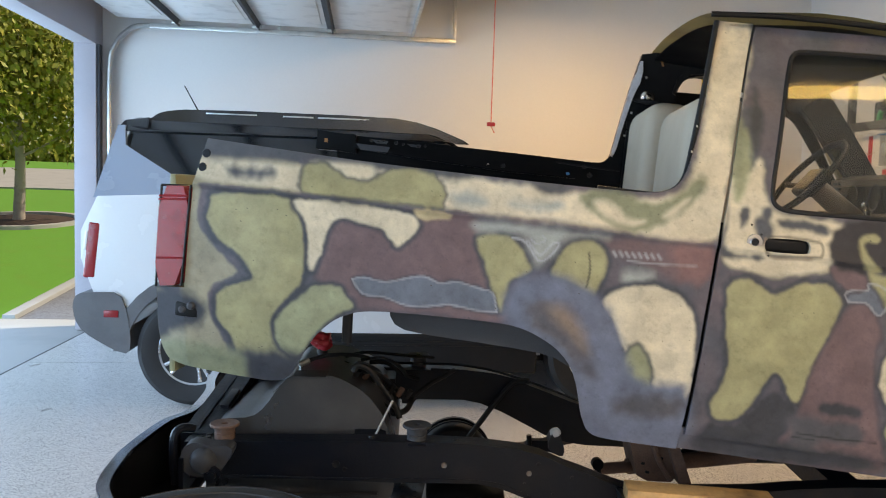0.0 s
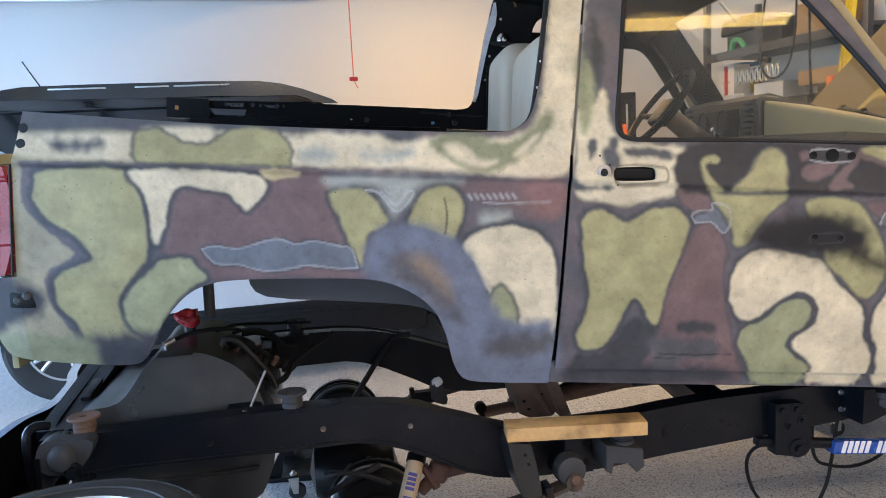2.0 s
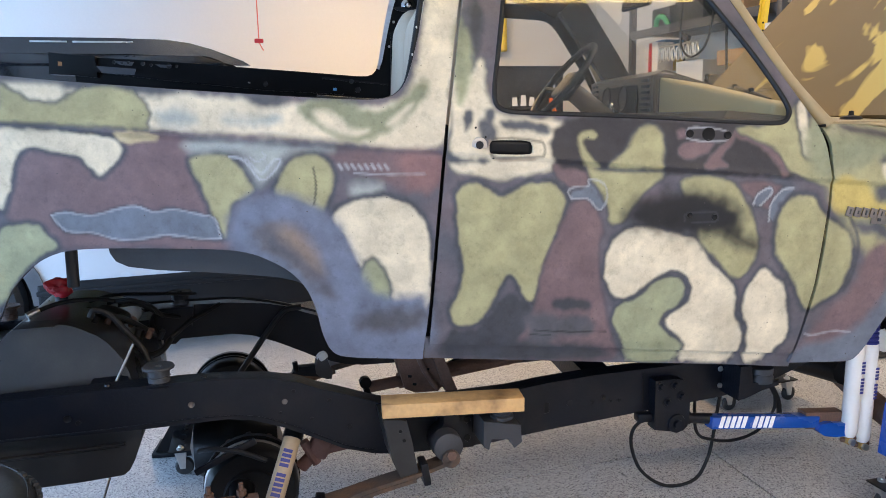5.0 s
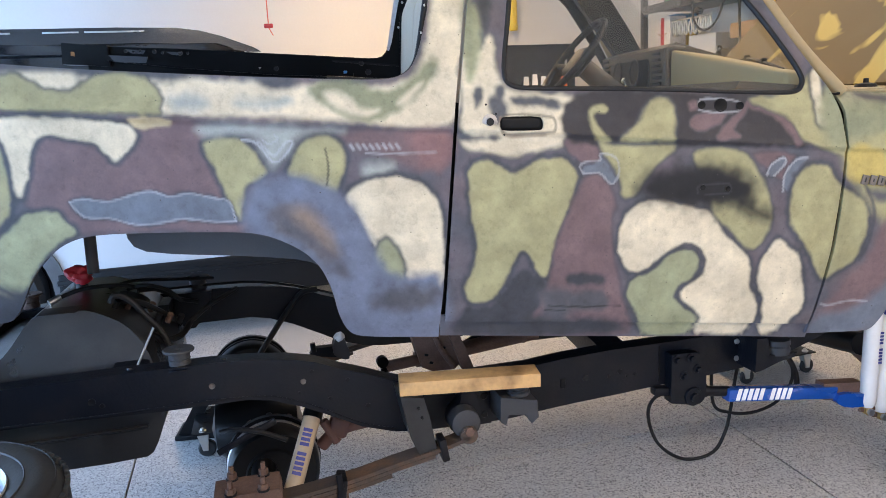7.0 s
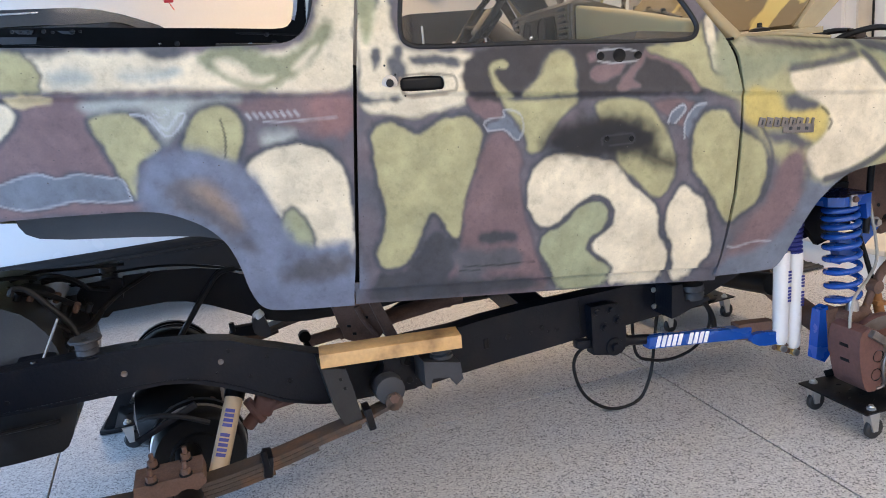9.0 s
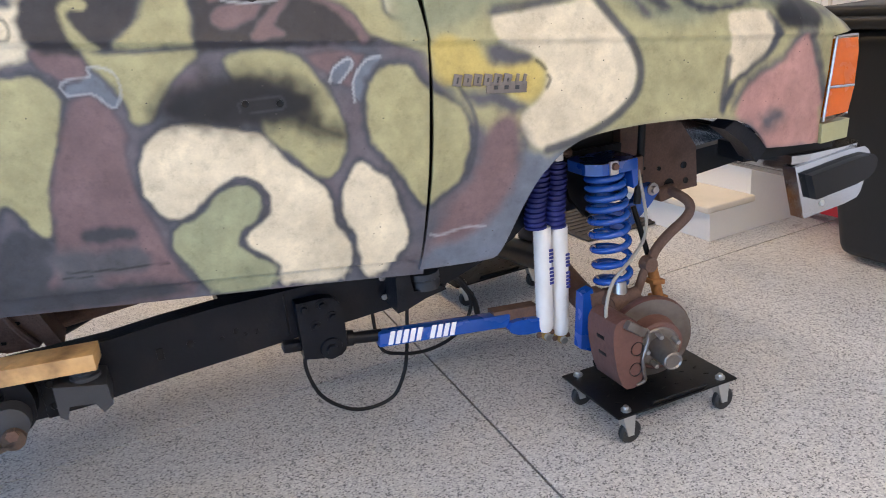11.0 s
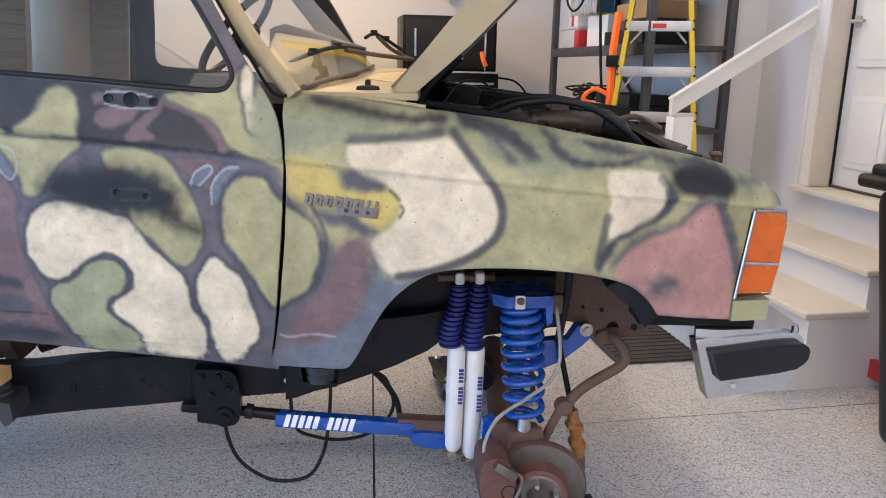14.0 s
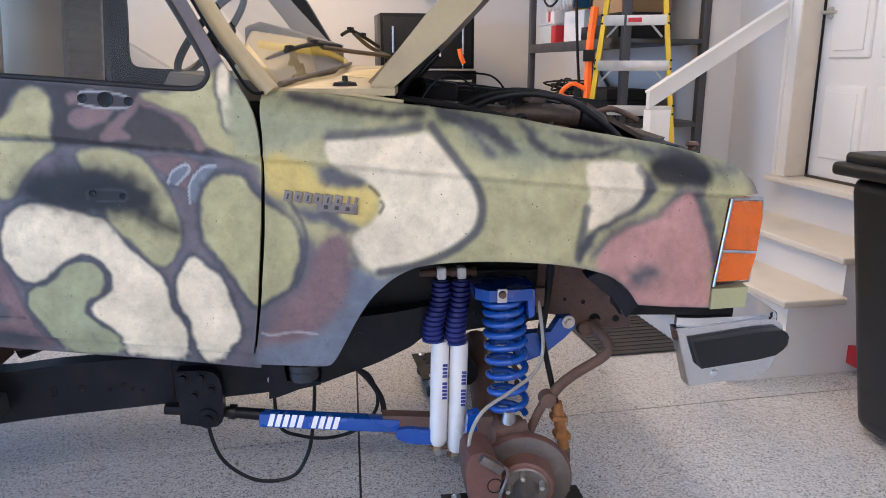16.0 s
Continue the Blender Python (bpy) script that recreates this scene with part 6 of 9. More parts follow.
for k in range(22):
    a = Vector((rnd.uniform(1.48, 2.05), rnd.uniform(0.30, 1.2), rnd.uniform(1.17, 1.26)))
    b = a + Vector((rnd.uniform(-0.25, 0.25), rnd.uniform(-0.2, 0.2), rnd.uniform(-0.08, 0.02)))
    part("engine_hose", tube([a, (a + b) / 2 + Vector((0, 0, rnd.uniform(0.02, 0.045))), b], rnd.uniform(0.004, 0.011), 8), (PLASTIC, BRONZE, RUST)[k % 3], body)

# cab: seats, dash, steering wheel


def seat(y, lift=0.0):
    t = part("seat", box((0.50, 0.50, 0.16), (0.46, 0, 0.16), 0.05, (0, -6, 0), seg=4), SEATCLOTH, body, "beige vinyl bucket seat with a woven tan centre", m=pose(0.03, y, 0.79 + lift))
    lean = pose(-0.025, 0, 0.24, 0, 4, 0)
    part("backrest", box((0.20, 0.50, 0.74), (0, 0, 0.37), 0.095, seg=6), SEATCLOTH, t, m=lean)
    part("backrest_insert", box((0.03, 0.30, 0.58), (0.097, 0, 0.34), 0.014, seg=3), SEATWEAVE, t, "ribbed woven insert", m=lean)
    for k in range(13):
        part("pleat", box((0.012, 0.28, 0.030), (0.113, 0, 0.09 + 0.042 * k), 0.005), SEATWEAVE, t, m=lean)
    part("seat_frame", box((0.42, 0.42, 0.08), (0.44, 0, 0.045), 0.01), BLACK, t)


seat(0.47, -0.03)
seat(1.21, 0.04)
part("dash_body", slab(pairs("0.80,1.16 0.78,1.30 0.84,1.40 1.12,1.37 1.14,1.15"), 0.14, 1.54, 0.02, seg=3), DASH, body, "brown dash")
part("dash_pad", hexa([(0.885, 0.765, 1.28), (0.96, 0.16, 1.28), (1.13, 0.16, 1.28), (1.13, 0.765, 1.28)], [(0.890, 0.765, 1.530), (0.995, 0.16, 1.420), (1.10, 0.16, 1.405), (1.08, 0.765, 1.50)], 0.018), DASHTOP, body, "faded tan padded dash")
part("pad_edge", tube([(0.884, 0.775, 1.38), (0.882, 0.775, 1.50), (0.892, 0.775, 1.535), (0.95, 0.775, 1.53)], 0.010, 8), DASH, body)
cluster = part("instrument_hood", slab(pairs("0.89,1.35 0.87,1.535 0.92,1.555 1.10,1.50 1.10,1.36"), 0.78, 1.50, 0.018, seg=3), DASH, body, "instrument hood")
part("instrument_face", box((0.012, 0.46, 0.13), (0.874, 1.16, 1.45), 0.006, (0, 5, 0)), PLASTIC, cluster)
for y in (0.845, 1.44):
    for k in range(6):
        part("vent_slat", box((0.012, 0.07, 0.012), (0.872, y, 1.41 + 0.022 * k), 0.003), GREYPLASTIC, cluster)
for y in (1.06, 1.26):
    part("gauge_ring", lathe([(0.045, 0), (0.05, 0.004), (0.055, 0.0)], pose(0.862, y, 1.46, 0, -86, 0), 24), GREYPLASTIC, cluster)
ring_pts = [(0.19 * math.cos(k * math.tau / 40), 0.19 * math.sin(k * math.tau / 40), 0.0) for k in range(41)]
wheel = part("steering_wheel", tube(ring_pts, 0.014, 10, smooth=False), PLASTIC, body, "black two-spoke steering wheel", m=pose(0.643, 1.18, 1.534, 0, -50, 0))
part("hub", box((0.13, 0.16, 0.05), (0, 0, -0.03), 0.02, seg=3), PLASTIC, wheel)
for s in (-1, 1):
    part("spoke", tube([(0.0, 0.05 * s, -0.03), (-0.02, 0.12 * s, -0.02), (-0.03, 0.185 * s, 0.0)], 0.012, 8), PLASTIC, wheel)
part("column", rod((0, 0, -0.05), (0, 0, -0.36), 0.04, 0.05), DASH, wheel)
keys = thing("key_bunch", "bunch of bright keys hanging from the ignition", "keys", pose(0.80, 1.0, 1.42))
for k in range(4):
    part("key", box((0.004, 0.016, 0.045), (0.006 * k, 0.006 * k - 0.01, -0.02 - 0.004 * k), 0.002, (10 * k - 15, 8 * k, 20 * k)), CHROME, keys)
part("ring", lathe([(0.010, -0.0015), (0.013, 0.0), (0.010, 0.0015)], pose(0, 0, 0.01, 90, 0, 0), 16), CHROME, keys)
part("rear_mirror", box((0.02, 0.20, 0.06), (0.83, TRUCK_MID, 1.81), 0.01, (0, 10, 8)), PLASTIC, body)
part("mirror_stem", rod((0.83, TRUCK_MID, 1.82), (0.76, TRUCK_MID, 1.90), 0.006), ZINC, body)

# ---- the chassis: it stands turned a little against the body above it
frame_set = thing("truck_chassis", "bare black truck chassis with blue and white suspension", "chassis")
YAW = pose(0, 0, 0, 0, 0, 7.4)


def fit_on(name, bm, mat, label="", angle=38):
    """A part of the chassis, given along, across and above the frame."""
    return part(name, bm, mat, frame_set, label, angle, YAW)


def word_bars(m, height, mat, parent, label, lean=0.0):
    """Two words as plain bars of their letters' size."""
    for k in range(10):
        if k != 5:
            x = (-2.6 + 0.53 * k) * height
            part("letter_bar", slab([(x, -height / 2), (x + 0.36 * height, -height / 2), (x + (0.36 + lean) * height, height / 2), (x + lean * height, height / 2)], -0.0006, 0.0006, 0, axis="z"), mat, parent, label, m=m)


RAIL = pairs("-1.48,0.66 -1.167,0.668 -0.90,0.672 -0.70,0.672 -0.60,0.669 -0.475,0.656 -0.397,0.638 -0.33,0.609 -0.26,0.585 -0.19,0.558 -0.13,0.538 0.0,0.530 0.278,0.535 0.40,0.547 0.567,0.556 0.81,0.558 1.0,0.565 1.15,0.60 1.30,0.66 1.44,0.675 "
             "1.53,0.69 1.86,0.74 1.90,0.74 1.90,0.63 1.70,0.61 1.50,0.585 1.465,0.557 1.36,0.508 1.19,0.45 1.03,0.428 0.90,0.42 0.75,0.411 0.587,0.399 0.436,0.39 0.30,0.379 0.21,0.369 0.10,0.367 -0.10,0.372 -0.176,0.383 -0.271,0.413 -0.335,0.448 "
             "-0.445,0.503 -0.53,0.535 -0.60,0.547 -0.836,0.545 -1.162,0.552 -1.48,0.548")
HIGHER = 0.06                                  # the far rail stands higher: the frame leans
fit_on("frame_rail", slab(RAIL, 0.265, 0.335, 0.012, seg=3), DARK, "black painted boxed frame rail")
fit_on("frame_rail", slab([(u, z + HIGHER) for u, z in RAIL], 0.975, 1.045, 0.012, seg=3), DARK, "black painted boxed frame rail")
for v, up in ((0.245, 0.0), (0.985, HIGHER)):
    fit_on("rail_horn", slab([(u, z + up) for u, z in pairs("1.86,0.86 1.95,0.875 2.10,0.83 2.165,0.74 2.172,0.60 2.01,0.598 1.975,0.625 1.92,0.65 1.86,0.66")], v, v + 0.08, 0.008), RUST, "rusty brown front frame horn")
for u, z, r in ((-0.697, 0.603, 0.0075), (-0.436, 0.582, 0.007), (-0.409, 0.611, 0.005), (-0.248, 0.480, 0.006), (-0.304, 0.571, 0.005), (-0.45, 0.55, 0.003), (-0.36, 0.52, 0.004),
                (-1.024, 0.60, 0.009), (-0.998, 0.585, 0.006), (0.470, 0.471, 0.009), (0.552, 0.466, 0.005), (0.592, 0.477, 0.007), (0.616, 0.462, 0.004), (0.647, 0.460, 0.005), (1.30, 0.60, 0.010), (1.10, 0.50, 0.006)):
    fit_on("rail_hole", lathe([(0, 0), (r, 0), (r * 1.2, 0.001), (r * 1.25, -0.004)], pose(u, 0.2635, z) @ AXIS_Y, 14), WORN if u in (-0.697, -0.436) else BLACK)
fit_on("rail_slot", box((0.018, 0.006, 0.034), (0.390, 0.265, 0.463), 0.008, seg=3), BLACK)
for u, z, r in ((2.011, 0.689, 0.006), (2.113, 0.684, 0.010), (2.052, 0.629, 0.016), (2.122, 0.629, 0.009), (1.95, 0.70, 0.005)):
    fit_on("horn_hole", lathe([(0, 0), (r, 0), (r * 1.2, 0.001), (r * 1.25, -0.004)], pose(u, 0.2435, z) @ AXIS_Y, 14), BLACK)
fit_on("rail_seam", tube([(-1.4, 0.264, 0.56), (-1.0, 0.264, 0.556), (-0.60, 0.264, 0.556), (-0.44, 0.264, 0.514), (-0.27, 0.264, 0.424), (-0.17, 0.264, 0.393)], 0.003, 6), DARK)
fit_on("rail_joint", box((0.006, 0.004, 0.125), (0.735, 0.264, 0.485), 0.001), BLACK)
fit_on("brake_line", tube([(-1.1, 1.0, 0.742), (-0.75, 0.99, 0.747), (-0.55, 0.985, 0.738), (-0.35, 0.98, 0.69), (-0.1, 0.98, 0.60)], 0.005, 6), PLASTIC)
for u, z in ((-1.46, 0.63), (-0.93, 0.62), (0.62, 0.49)):
    fit_on("cross_member", slab([(0.33, z - 0.045), (0.98, z - 0.045 + HIGHER), (0.98, z + 0.035 + HIGHER), (0.33, z + 0.035)], u - 0.05, u + 0.05, 0.012, axis="x", seg=3), DARK)
# the pressed crossmember with flanges, pipes and linkages behind it
member = fit_on("transmission_crossmember", slab(rounded(pairs("-0.062,0.62 0.07,0.61 0.085,0.57 0.115,0.47 -0.025,0.475 -0.045,0.55"), 1), 0.50, 0.53, 0.008), RUST, "rusty brown pressed crossmember")
for k, (u, z) in enumerate(((-0.012, 0.535), (0.004, 0.505), (0.046, 0.555))):
    part("member_slot", box((0.014 if k < 2 else 0.022, 0.006, 0.009), (u, 0.499, z), 0.003, (0, 12, 0)), BLACK, member)
part("member_flange", slab(pairs("0.062,0.61 0.10,0.605 0.15,0.47 0.11,0.47"), 0.47, 0.60, 0.006), RUST, member)
part("member_rib", tube([(0.02, 0.494, 0.60), (0.045, 0.494, 0.54), (0.085, 0.494, 0.48)], 0.010, 8), RUST, member)
part("member_back", slab(pairs("-0.05,0.60 0.07,0.60 0.10,0.48 -0.02,0.48"), 0.53, 0.66, 0.01), RUST, member)
fit_on("tail_pipe", tube([(0.10, 0.74, 0.425), (0.20, 0.76, 0.455), (0.30, 0.78, 0.49), (0.42, 0.82, 0.50), (0.60, 0.84, 0.50)], 0.030, 12), DARK)
fit_on("pipe_flange", lathe([(0.032, -0.012), (0.05, -0.012), (0.05, 0.012), (0.032, 0.012)], pose(0.34, 0.79, 0.50, 0, 80, 0), 20), DARK)
fit_on("drive_shaft", rod((-0.14, 0.60, 0.475), (0.02, 0.60, 0.49), 0.020), RUST, "rusty driveshaft")
fit_on("shaft_tube", rod((-0.03, 0.62, 0.48), (0.45, 0.68, 0.51), 0.028), RUST)
fit_on("transfer_case", box((0.30, 0.30, 0.16), (0.53, 0.86, 0.535), 0.05, seg=3), BLACK)
fit_on("case_web", box((0.10, 0.20, 0.10), (0.41, 0.84, 0.50), 0.03, (0, 20, 0), seg=3), RUST)
fit_on("gear_case", box((0.26, 0.26, 0.18), (0.80, 0.80, 0.59), 0.06, seg=3), BLACK)
fit_on("linkage", tube([(-0.160, 0.527, 0.50), (-0.150, 0.525, 0.475), (-0.135, 0.53, 0.455)], 0.011, 8), BLACK)
fit_on("linkage_eye", lathe([(0.008, -0.012), (0.020, -0.012), (0.020, 0.012), (0.008, 0.012)], pose(-0.161, 0.527, 0.521) @ AXIS_Y, 16), BLACK)
# spool-shaped mounts on the rails
for u, v, z, rusty in ((-1.367, 0.30, 0.652, True), (-0.782, 0.30, 0.660, False), (-0.781, 1.01, 0.722, False), (-1.367, 1.01, 0.715, True)):
    mount = fit_on("body_mount", lathe([(0.009, 0.044), (0.010, 0.056), (0.042, 0.058), (0.045, 0.054), (0.044, 0.050), (0.031, 0.046), (0.030, 0.030), (0.032, 0.028), (0.030, 0.026), (0.031, 0.006), (0.036, 0.0), (0.0, 0.0), (0.0, 0.044)], pose(u, v, z), 28), RUST if rusty else GREYPLASTIC, "round rubber body mount with a steel washer")
    part("mount_plate", lathe([(0.0, -0.002), (0.046, -0.002), (0.046, 0.003), (0.034, 0.005), (0.0, 0.005)], pose(u, v, z + 0.002), 24), DARK, mount)
fit_on("mount_bracket", slab(pairs("-0.86,0.735 -0.73,0.735 -0.74,0.66 -0.80,0.60 -0.84,0.60"), 0.93, 0.975, 0.008), DARK)
fit_on("bracket_web", slab(pairs("-0.90,0.73 -0.865,0.73 -0.875,0.60 -0.895,0.60"), 0.80, 0.93, 0.004), DARK)
for u, v, z in ((-0.92, 0.30, 0.675), (-0.66, 0.295, 0.671), (-1.415, 0.295, 0.665), (-1.44, 0.30, 0.664), (-1.42, 0.32, 0.665)):
    fit_on("rail_bolt", lathe([(0, 0.007), (0.008, 0.006), (0.010, 0.0)], pose(u, v, z - 0.003), 10), DARK)

# rear bumper: a chrome shell that turns in at its ends, hollow and black within
outer = spline([(u, v, 0) for u, v in pairs("-1.52,-0.215 -1.585,-0.09 -1.615,0.08 -1.62,0.20 -1.602,0.42 -1.555,0.55 -1.565,0.80 -1.60,0.95 -1.62,1.15 -1.60,1.36 -1.52,1.50")], 5)
lip = [(q.x, q.y) for q in outer] + [(q.x + 0.030, q.y) for q in reversed(outer)]
rear_bumper = fit_on("rear_bumper", slab(lip, 0.662, 0.674, 0.004, axis="z"), CHROME, "scuffed chrome rear bumper, hollow and black inside")
skin = [(q.x - 0.004, q.y) for q in outer] + [(q.x + 0.012, q.y) for q in reversed(outer)]
part("bumper_face", slab(skin, 0.47, 0.670, 0.003, axis="z"), CHROME, rear_bumper)
lining = [(q.x + 0.014, q.y) for q in outer] + [(q.x + 0.030, q.y) for q in reversed(outer)]
part("bumper_lining", slab(lining, 0.48, 0.660, 0.002, axis="z"), BLACK, rear_bumper)
part("lining_floor", slab([(q.x + 0.02, q.y) for q in outer] + [(-1.46, 1.45), (-1.46, -0.10)], 0.475, 0.485, 0, axis="z"), BLACK, rear_bumper)
fit_on("bumper_bracket", slab(pairs("0.20,0.52 0.20,0.63 0.40,0.68 1.05,0.73 1.05,0.60 0.40,0.52"), -1.475, -1.462, 0.003, axis="x"), DARK)
fit_on("bracket_step", box((0.03, 0.16, 0.012), (-1.43, 0.62, 0.695), 0.003, (5, 0, 0)), DARK)
shackle = fit_on("spring_shackle_mount", slab(rounded(pairs("-1.478,0.605 -1.465,0.665 -1.43,0.680 -1.385,0.668 -1.335,0.672 -1.318,0.655 -1.345,0.605 -1.37,0.58 -1.44,0.575"), 1), 0.205, 0.262, 0.012, seg=3), GREYPLASTIC, "grey spring shackle bracket with a rolled lip")
part("shackle_bush", lathe([(0, 0.03), (0.020, 0.03), (0.030, 0.024), (0.040, 0.0), (0.042, -0.03)], pose(-1.405, 0.205, 0.625) @ AXIS_Y, 20), GREYPLASTIC, shackle)
part("shackle_bolt", lathe([(0, 0.03), (0.014, 0.03), (0.014, 0.012), (0.024, 0.010), (0.024, 0.0)], pose(-1.375, 0.195, 0.59) @ AXIS_Y, 16), DARK, shackle)
fit_on("tow_hook", tube([(-1.495, 0.235, 0.54), (-1.50, 0.23, 0.62), (-1.497, 0.235, 0.69), (-1.478, 0.25, 0.708), (-1.45, 0.27, 0.70)], 0.013, 8), DARK)

# fuel tank
prof = pairs("-1.44,0.40 -1.44,0.65 -1.405,0.69 -1.31,0.695 -1.275,0.72 -1.225,0.795 -1.19,0.812 -1.075,0.812 -1.03,0.80 -0.95,0.765 -0.885,0.70 -0.85,0.60 -0.845,0.50 -0.888,0.39 -0.92,0.367 -1.40,0.363")
tank = slab(rounded(prof, 1), 0.36, 1.0, 0.04, seg=5)
for q in tank.verts:                          # its near side slopes in towards the top
    if q.co.y < 0.7:
        q.co.y += 0.85 * max(0.0, q.co.z - 0.64)
fuel = fit_on("fuel_tank", tank, TANKPLASTIC, "dark grey plastic fuel tank, highlights put into its paler blotches")
part("tank_label", box((0.11, 0.09, 0.002), (-1.14, 0.52, 0.8125), 0.0008), GREYPLASTIC, fuel)
part("filler_neck", rod((-1.142, 0.83, 0.80), (-1.142, 0.83, 0.838), 0.020), GREYPLASTIC, fuel)
part("sender_ring", lathe([(0, 0.02), (0.05, 0.02), (0.06, 0.0)], pose(-0.965, 0.72, 0.772, 0, 24, 0), 24), PLASTIC, fuel)
part("tank_strap", tube([(-0.862, 0.42, 0.755), (-0.885, 0.40, 0.71), (-0.918, 0.37, 0.645)], 0.004, 6), ZINC, fuel)
part("tank_seam", tube([(-1.42, 0.358, 0.47), (-1.2, 0.358, 0.465), (-0.90, 0.358, 0.47)], 0.006, 8), TANKPLASTIC, fuel)
for pts, r in (([(-1.18, 0.64, 0.823), (-1.10, 0.66, 0.845), (-1.00, 0.70, 0.838), (-0.93, 0.78, 0.80)], 0.007), ([(-1.00, 0.55, 0.815), (-0.985, 0.55, 0.836), (-0.945, 0.55, 0.820), (-0.903, 0.55, 0.765), (-0.86, 0.55, 0.705), (-0.84, 0.54, 0.66)], 0.010),
               ([(-0.98, 0.62, 0.80), (-0.93, 0.60, 0.80), (-0.88, 0.66, 0.75), (-0.84, 0.74, 0.69)], 0.009), ([(-0.96, 0.80, 0.79), (-0.90, 0.84, 0.78), (-0.84, 0.88, 0.73), (-0.78, 0.93, 0.70)], 0.008),
               ([(-0.99, 0.80, 0.80), (-0.92, 0.70, 0.83), (-0.86, 0.74, 0.80), (-0.82, 0.80, 0.74)], 0.007), ([(-0.80, 0.80, 0.66), (-0.74, 0.84, 0.70), (-0.68, 0.90, 0.72), (-0.64, 0.96, 0.73)], 0.009),
               ([(-1.05, 0.80, 0.81), (-0.98, 0.86, 0.815), (-0.86, 0.90, 0.80), (-0.72, 0.97, 0.775)], 0.006), ([(-0.90, 0.56, 0.70), (-0.86, 0.60, 0.66), (-0.82, 0.68, 0.65), (-0.80, 0.78, 0.66)], 0.011)):
    fit_on("fuel_hose", tube(pts, r, 8), PLASTIC, "black fuel hose")
for k in range(7):
    fit_on("hose_fitting", rod((-1.0 + 0.03 * k, 0.60 + 0.03 * (k % 4), 0.785 - 0.014 * k), (-0.985 + 0.03 * k, 0.59 + 0.03 * (k % 4), 0.812 - 0.014 * k), 0.010, seg=10), RUST if k % 2 else PLASTIC)
part("clip", rod((-1.195, 0.62, 0.818), (-1.165, 0.64, 0.830), 0.011, seg=10), ZINC, fuel)
stop = fit_on("bump_stop", slab(rounded(pairs("-0.318,0.54 -0.322,0.575 -0.305,0.61 -0.285,0.612 -0.262,0.545 -0.27,0.52"), 1), 0.585, 0.635, 0.010, seg=3), GREYPLASTIC, "grey rubber bump stop with a white cap")
part("bump_stop_cap", lathe([(0.0, 0.018), (0.016, 0.012), (0.020, 0.0), (0.018, -0.01)], pose(-0.296, 0.60, 0.603, 0, -25, 0), 18), SHOCK, stop)
part("stop_arm", slab(pairs("-0.40,0.552 -0.385,0.572 -0.31,0.572 -0.30,0.53 -0.36,0.54"), 0.60, 0.63, 0.004), DARK, stop)
part("stop_bolt", rod((-0.385, 0.60, 0.56), (-0.388, 0.60, 0.592), 0.009, seg=10), BLACK, stop)
fit_on("breather_hose", tube([(-0.59, 0.90, 0.46), (-0.534, 0.92, 0.531), (-0.457, 0.94, 0.63), (-0.40, 0.95, 0.688), (-0.34, 0.955, 0.695)], 0.011, 8), PLASTIC, "black breather hose")
cloth = bmesh.new()
bmesh.ops.create_icosphere(cloth, subdivisions=4, radius=0.037)
for v in cloth.verts:
    v.co *= 1 + 0.45 * noise.noise(v.co * 38) + 0.2 * noise.noise(v.co * 90)
rag = single("shop_rag", cloth, REDPAINT, "red shop rag stuffed into the fuel filler neck", "rag", YAW @ pose(-1.142, 0.83, 0.862))
rag.scale = (1.15, 0.9, 0.85)

# rear axle, springs, brakes
fit_on("rear_axle", rod((-0.58, 0.05, 0.25), (-0.58, 1.30, 0.30), 0.040), BLACK, "black rear axle tube")
fit_on("differential", lathe([(0.0, 0.16), (0.09, 0.14), (0.15, 0.05), (0.15, -0.05), (0.09, -0.14), (0.0, -0.16)], pose(-0.60, 0.72, 0.28, 0, 90, 0), 24), BLACK)
for v, du, dz in ((0.50, -0.55, 0.235), (1.10, -0.62, 0.34)):
    plate_ob = fit_on("backing_plate", lathe([(0.0, 0.0), (0.145, 0.0), (0.155, 0.010), (0.155, 0.03), (0.0, 0.03)], pose(du, v + 0.03, dz) @ AXIS_Y, 40), BLACK, "black rear brake backing plate")
    drum = fit_on("brake_drum", lathe([(0.0, 0.0), (0.142, 0.0), (0.148, 0.01), (0.146, 0.09), (0.135, 0.105), (0.09, 0.108), (0.085, 0.12), (0.0, 0.12)], pose(du, v, dz) @ AXIS_Y, 40), BLACK, "black rear brake drum")
    part("drum_rim", lathe([(0.147, 0.020), (0.1515, 0.024), (0.1515, 0.030), (0.147, 0.034)], pose(du, v, dz) @ AXIS_Y, 40), STEEL if v < 1 else BLACK, drum)
    for k in range(6):
        a = 0.6 + k * 0.5
        part("brake_fitting", box((0.030, 0.025, 0.018), (du + 0.13 * math.cos(a), v + 0.05, dz + 0.13 * math.sin(a)), 0.005, (0, math.degrees(-a), 0)), RUST if k % 2 else BLACK, plate_ob)
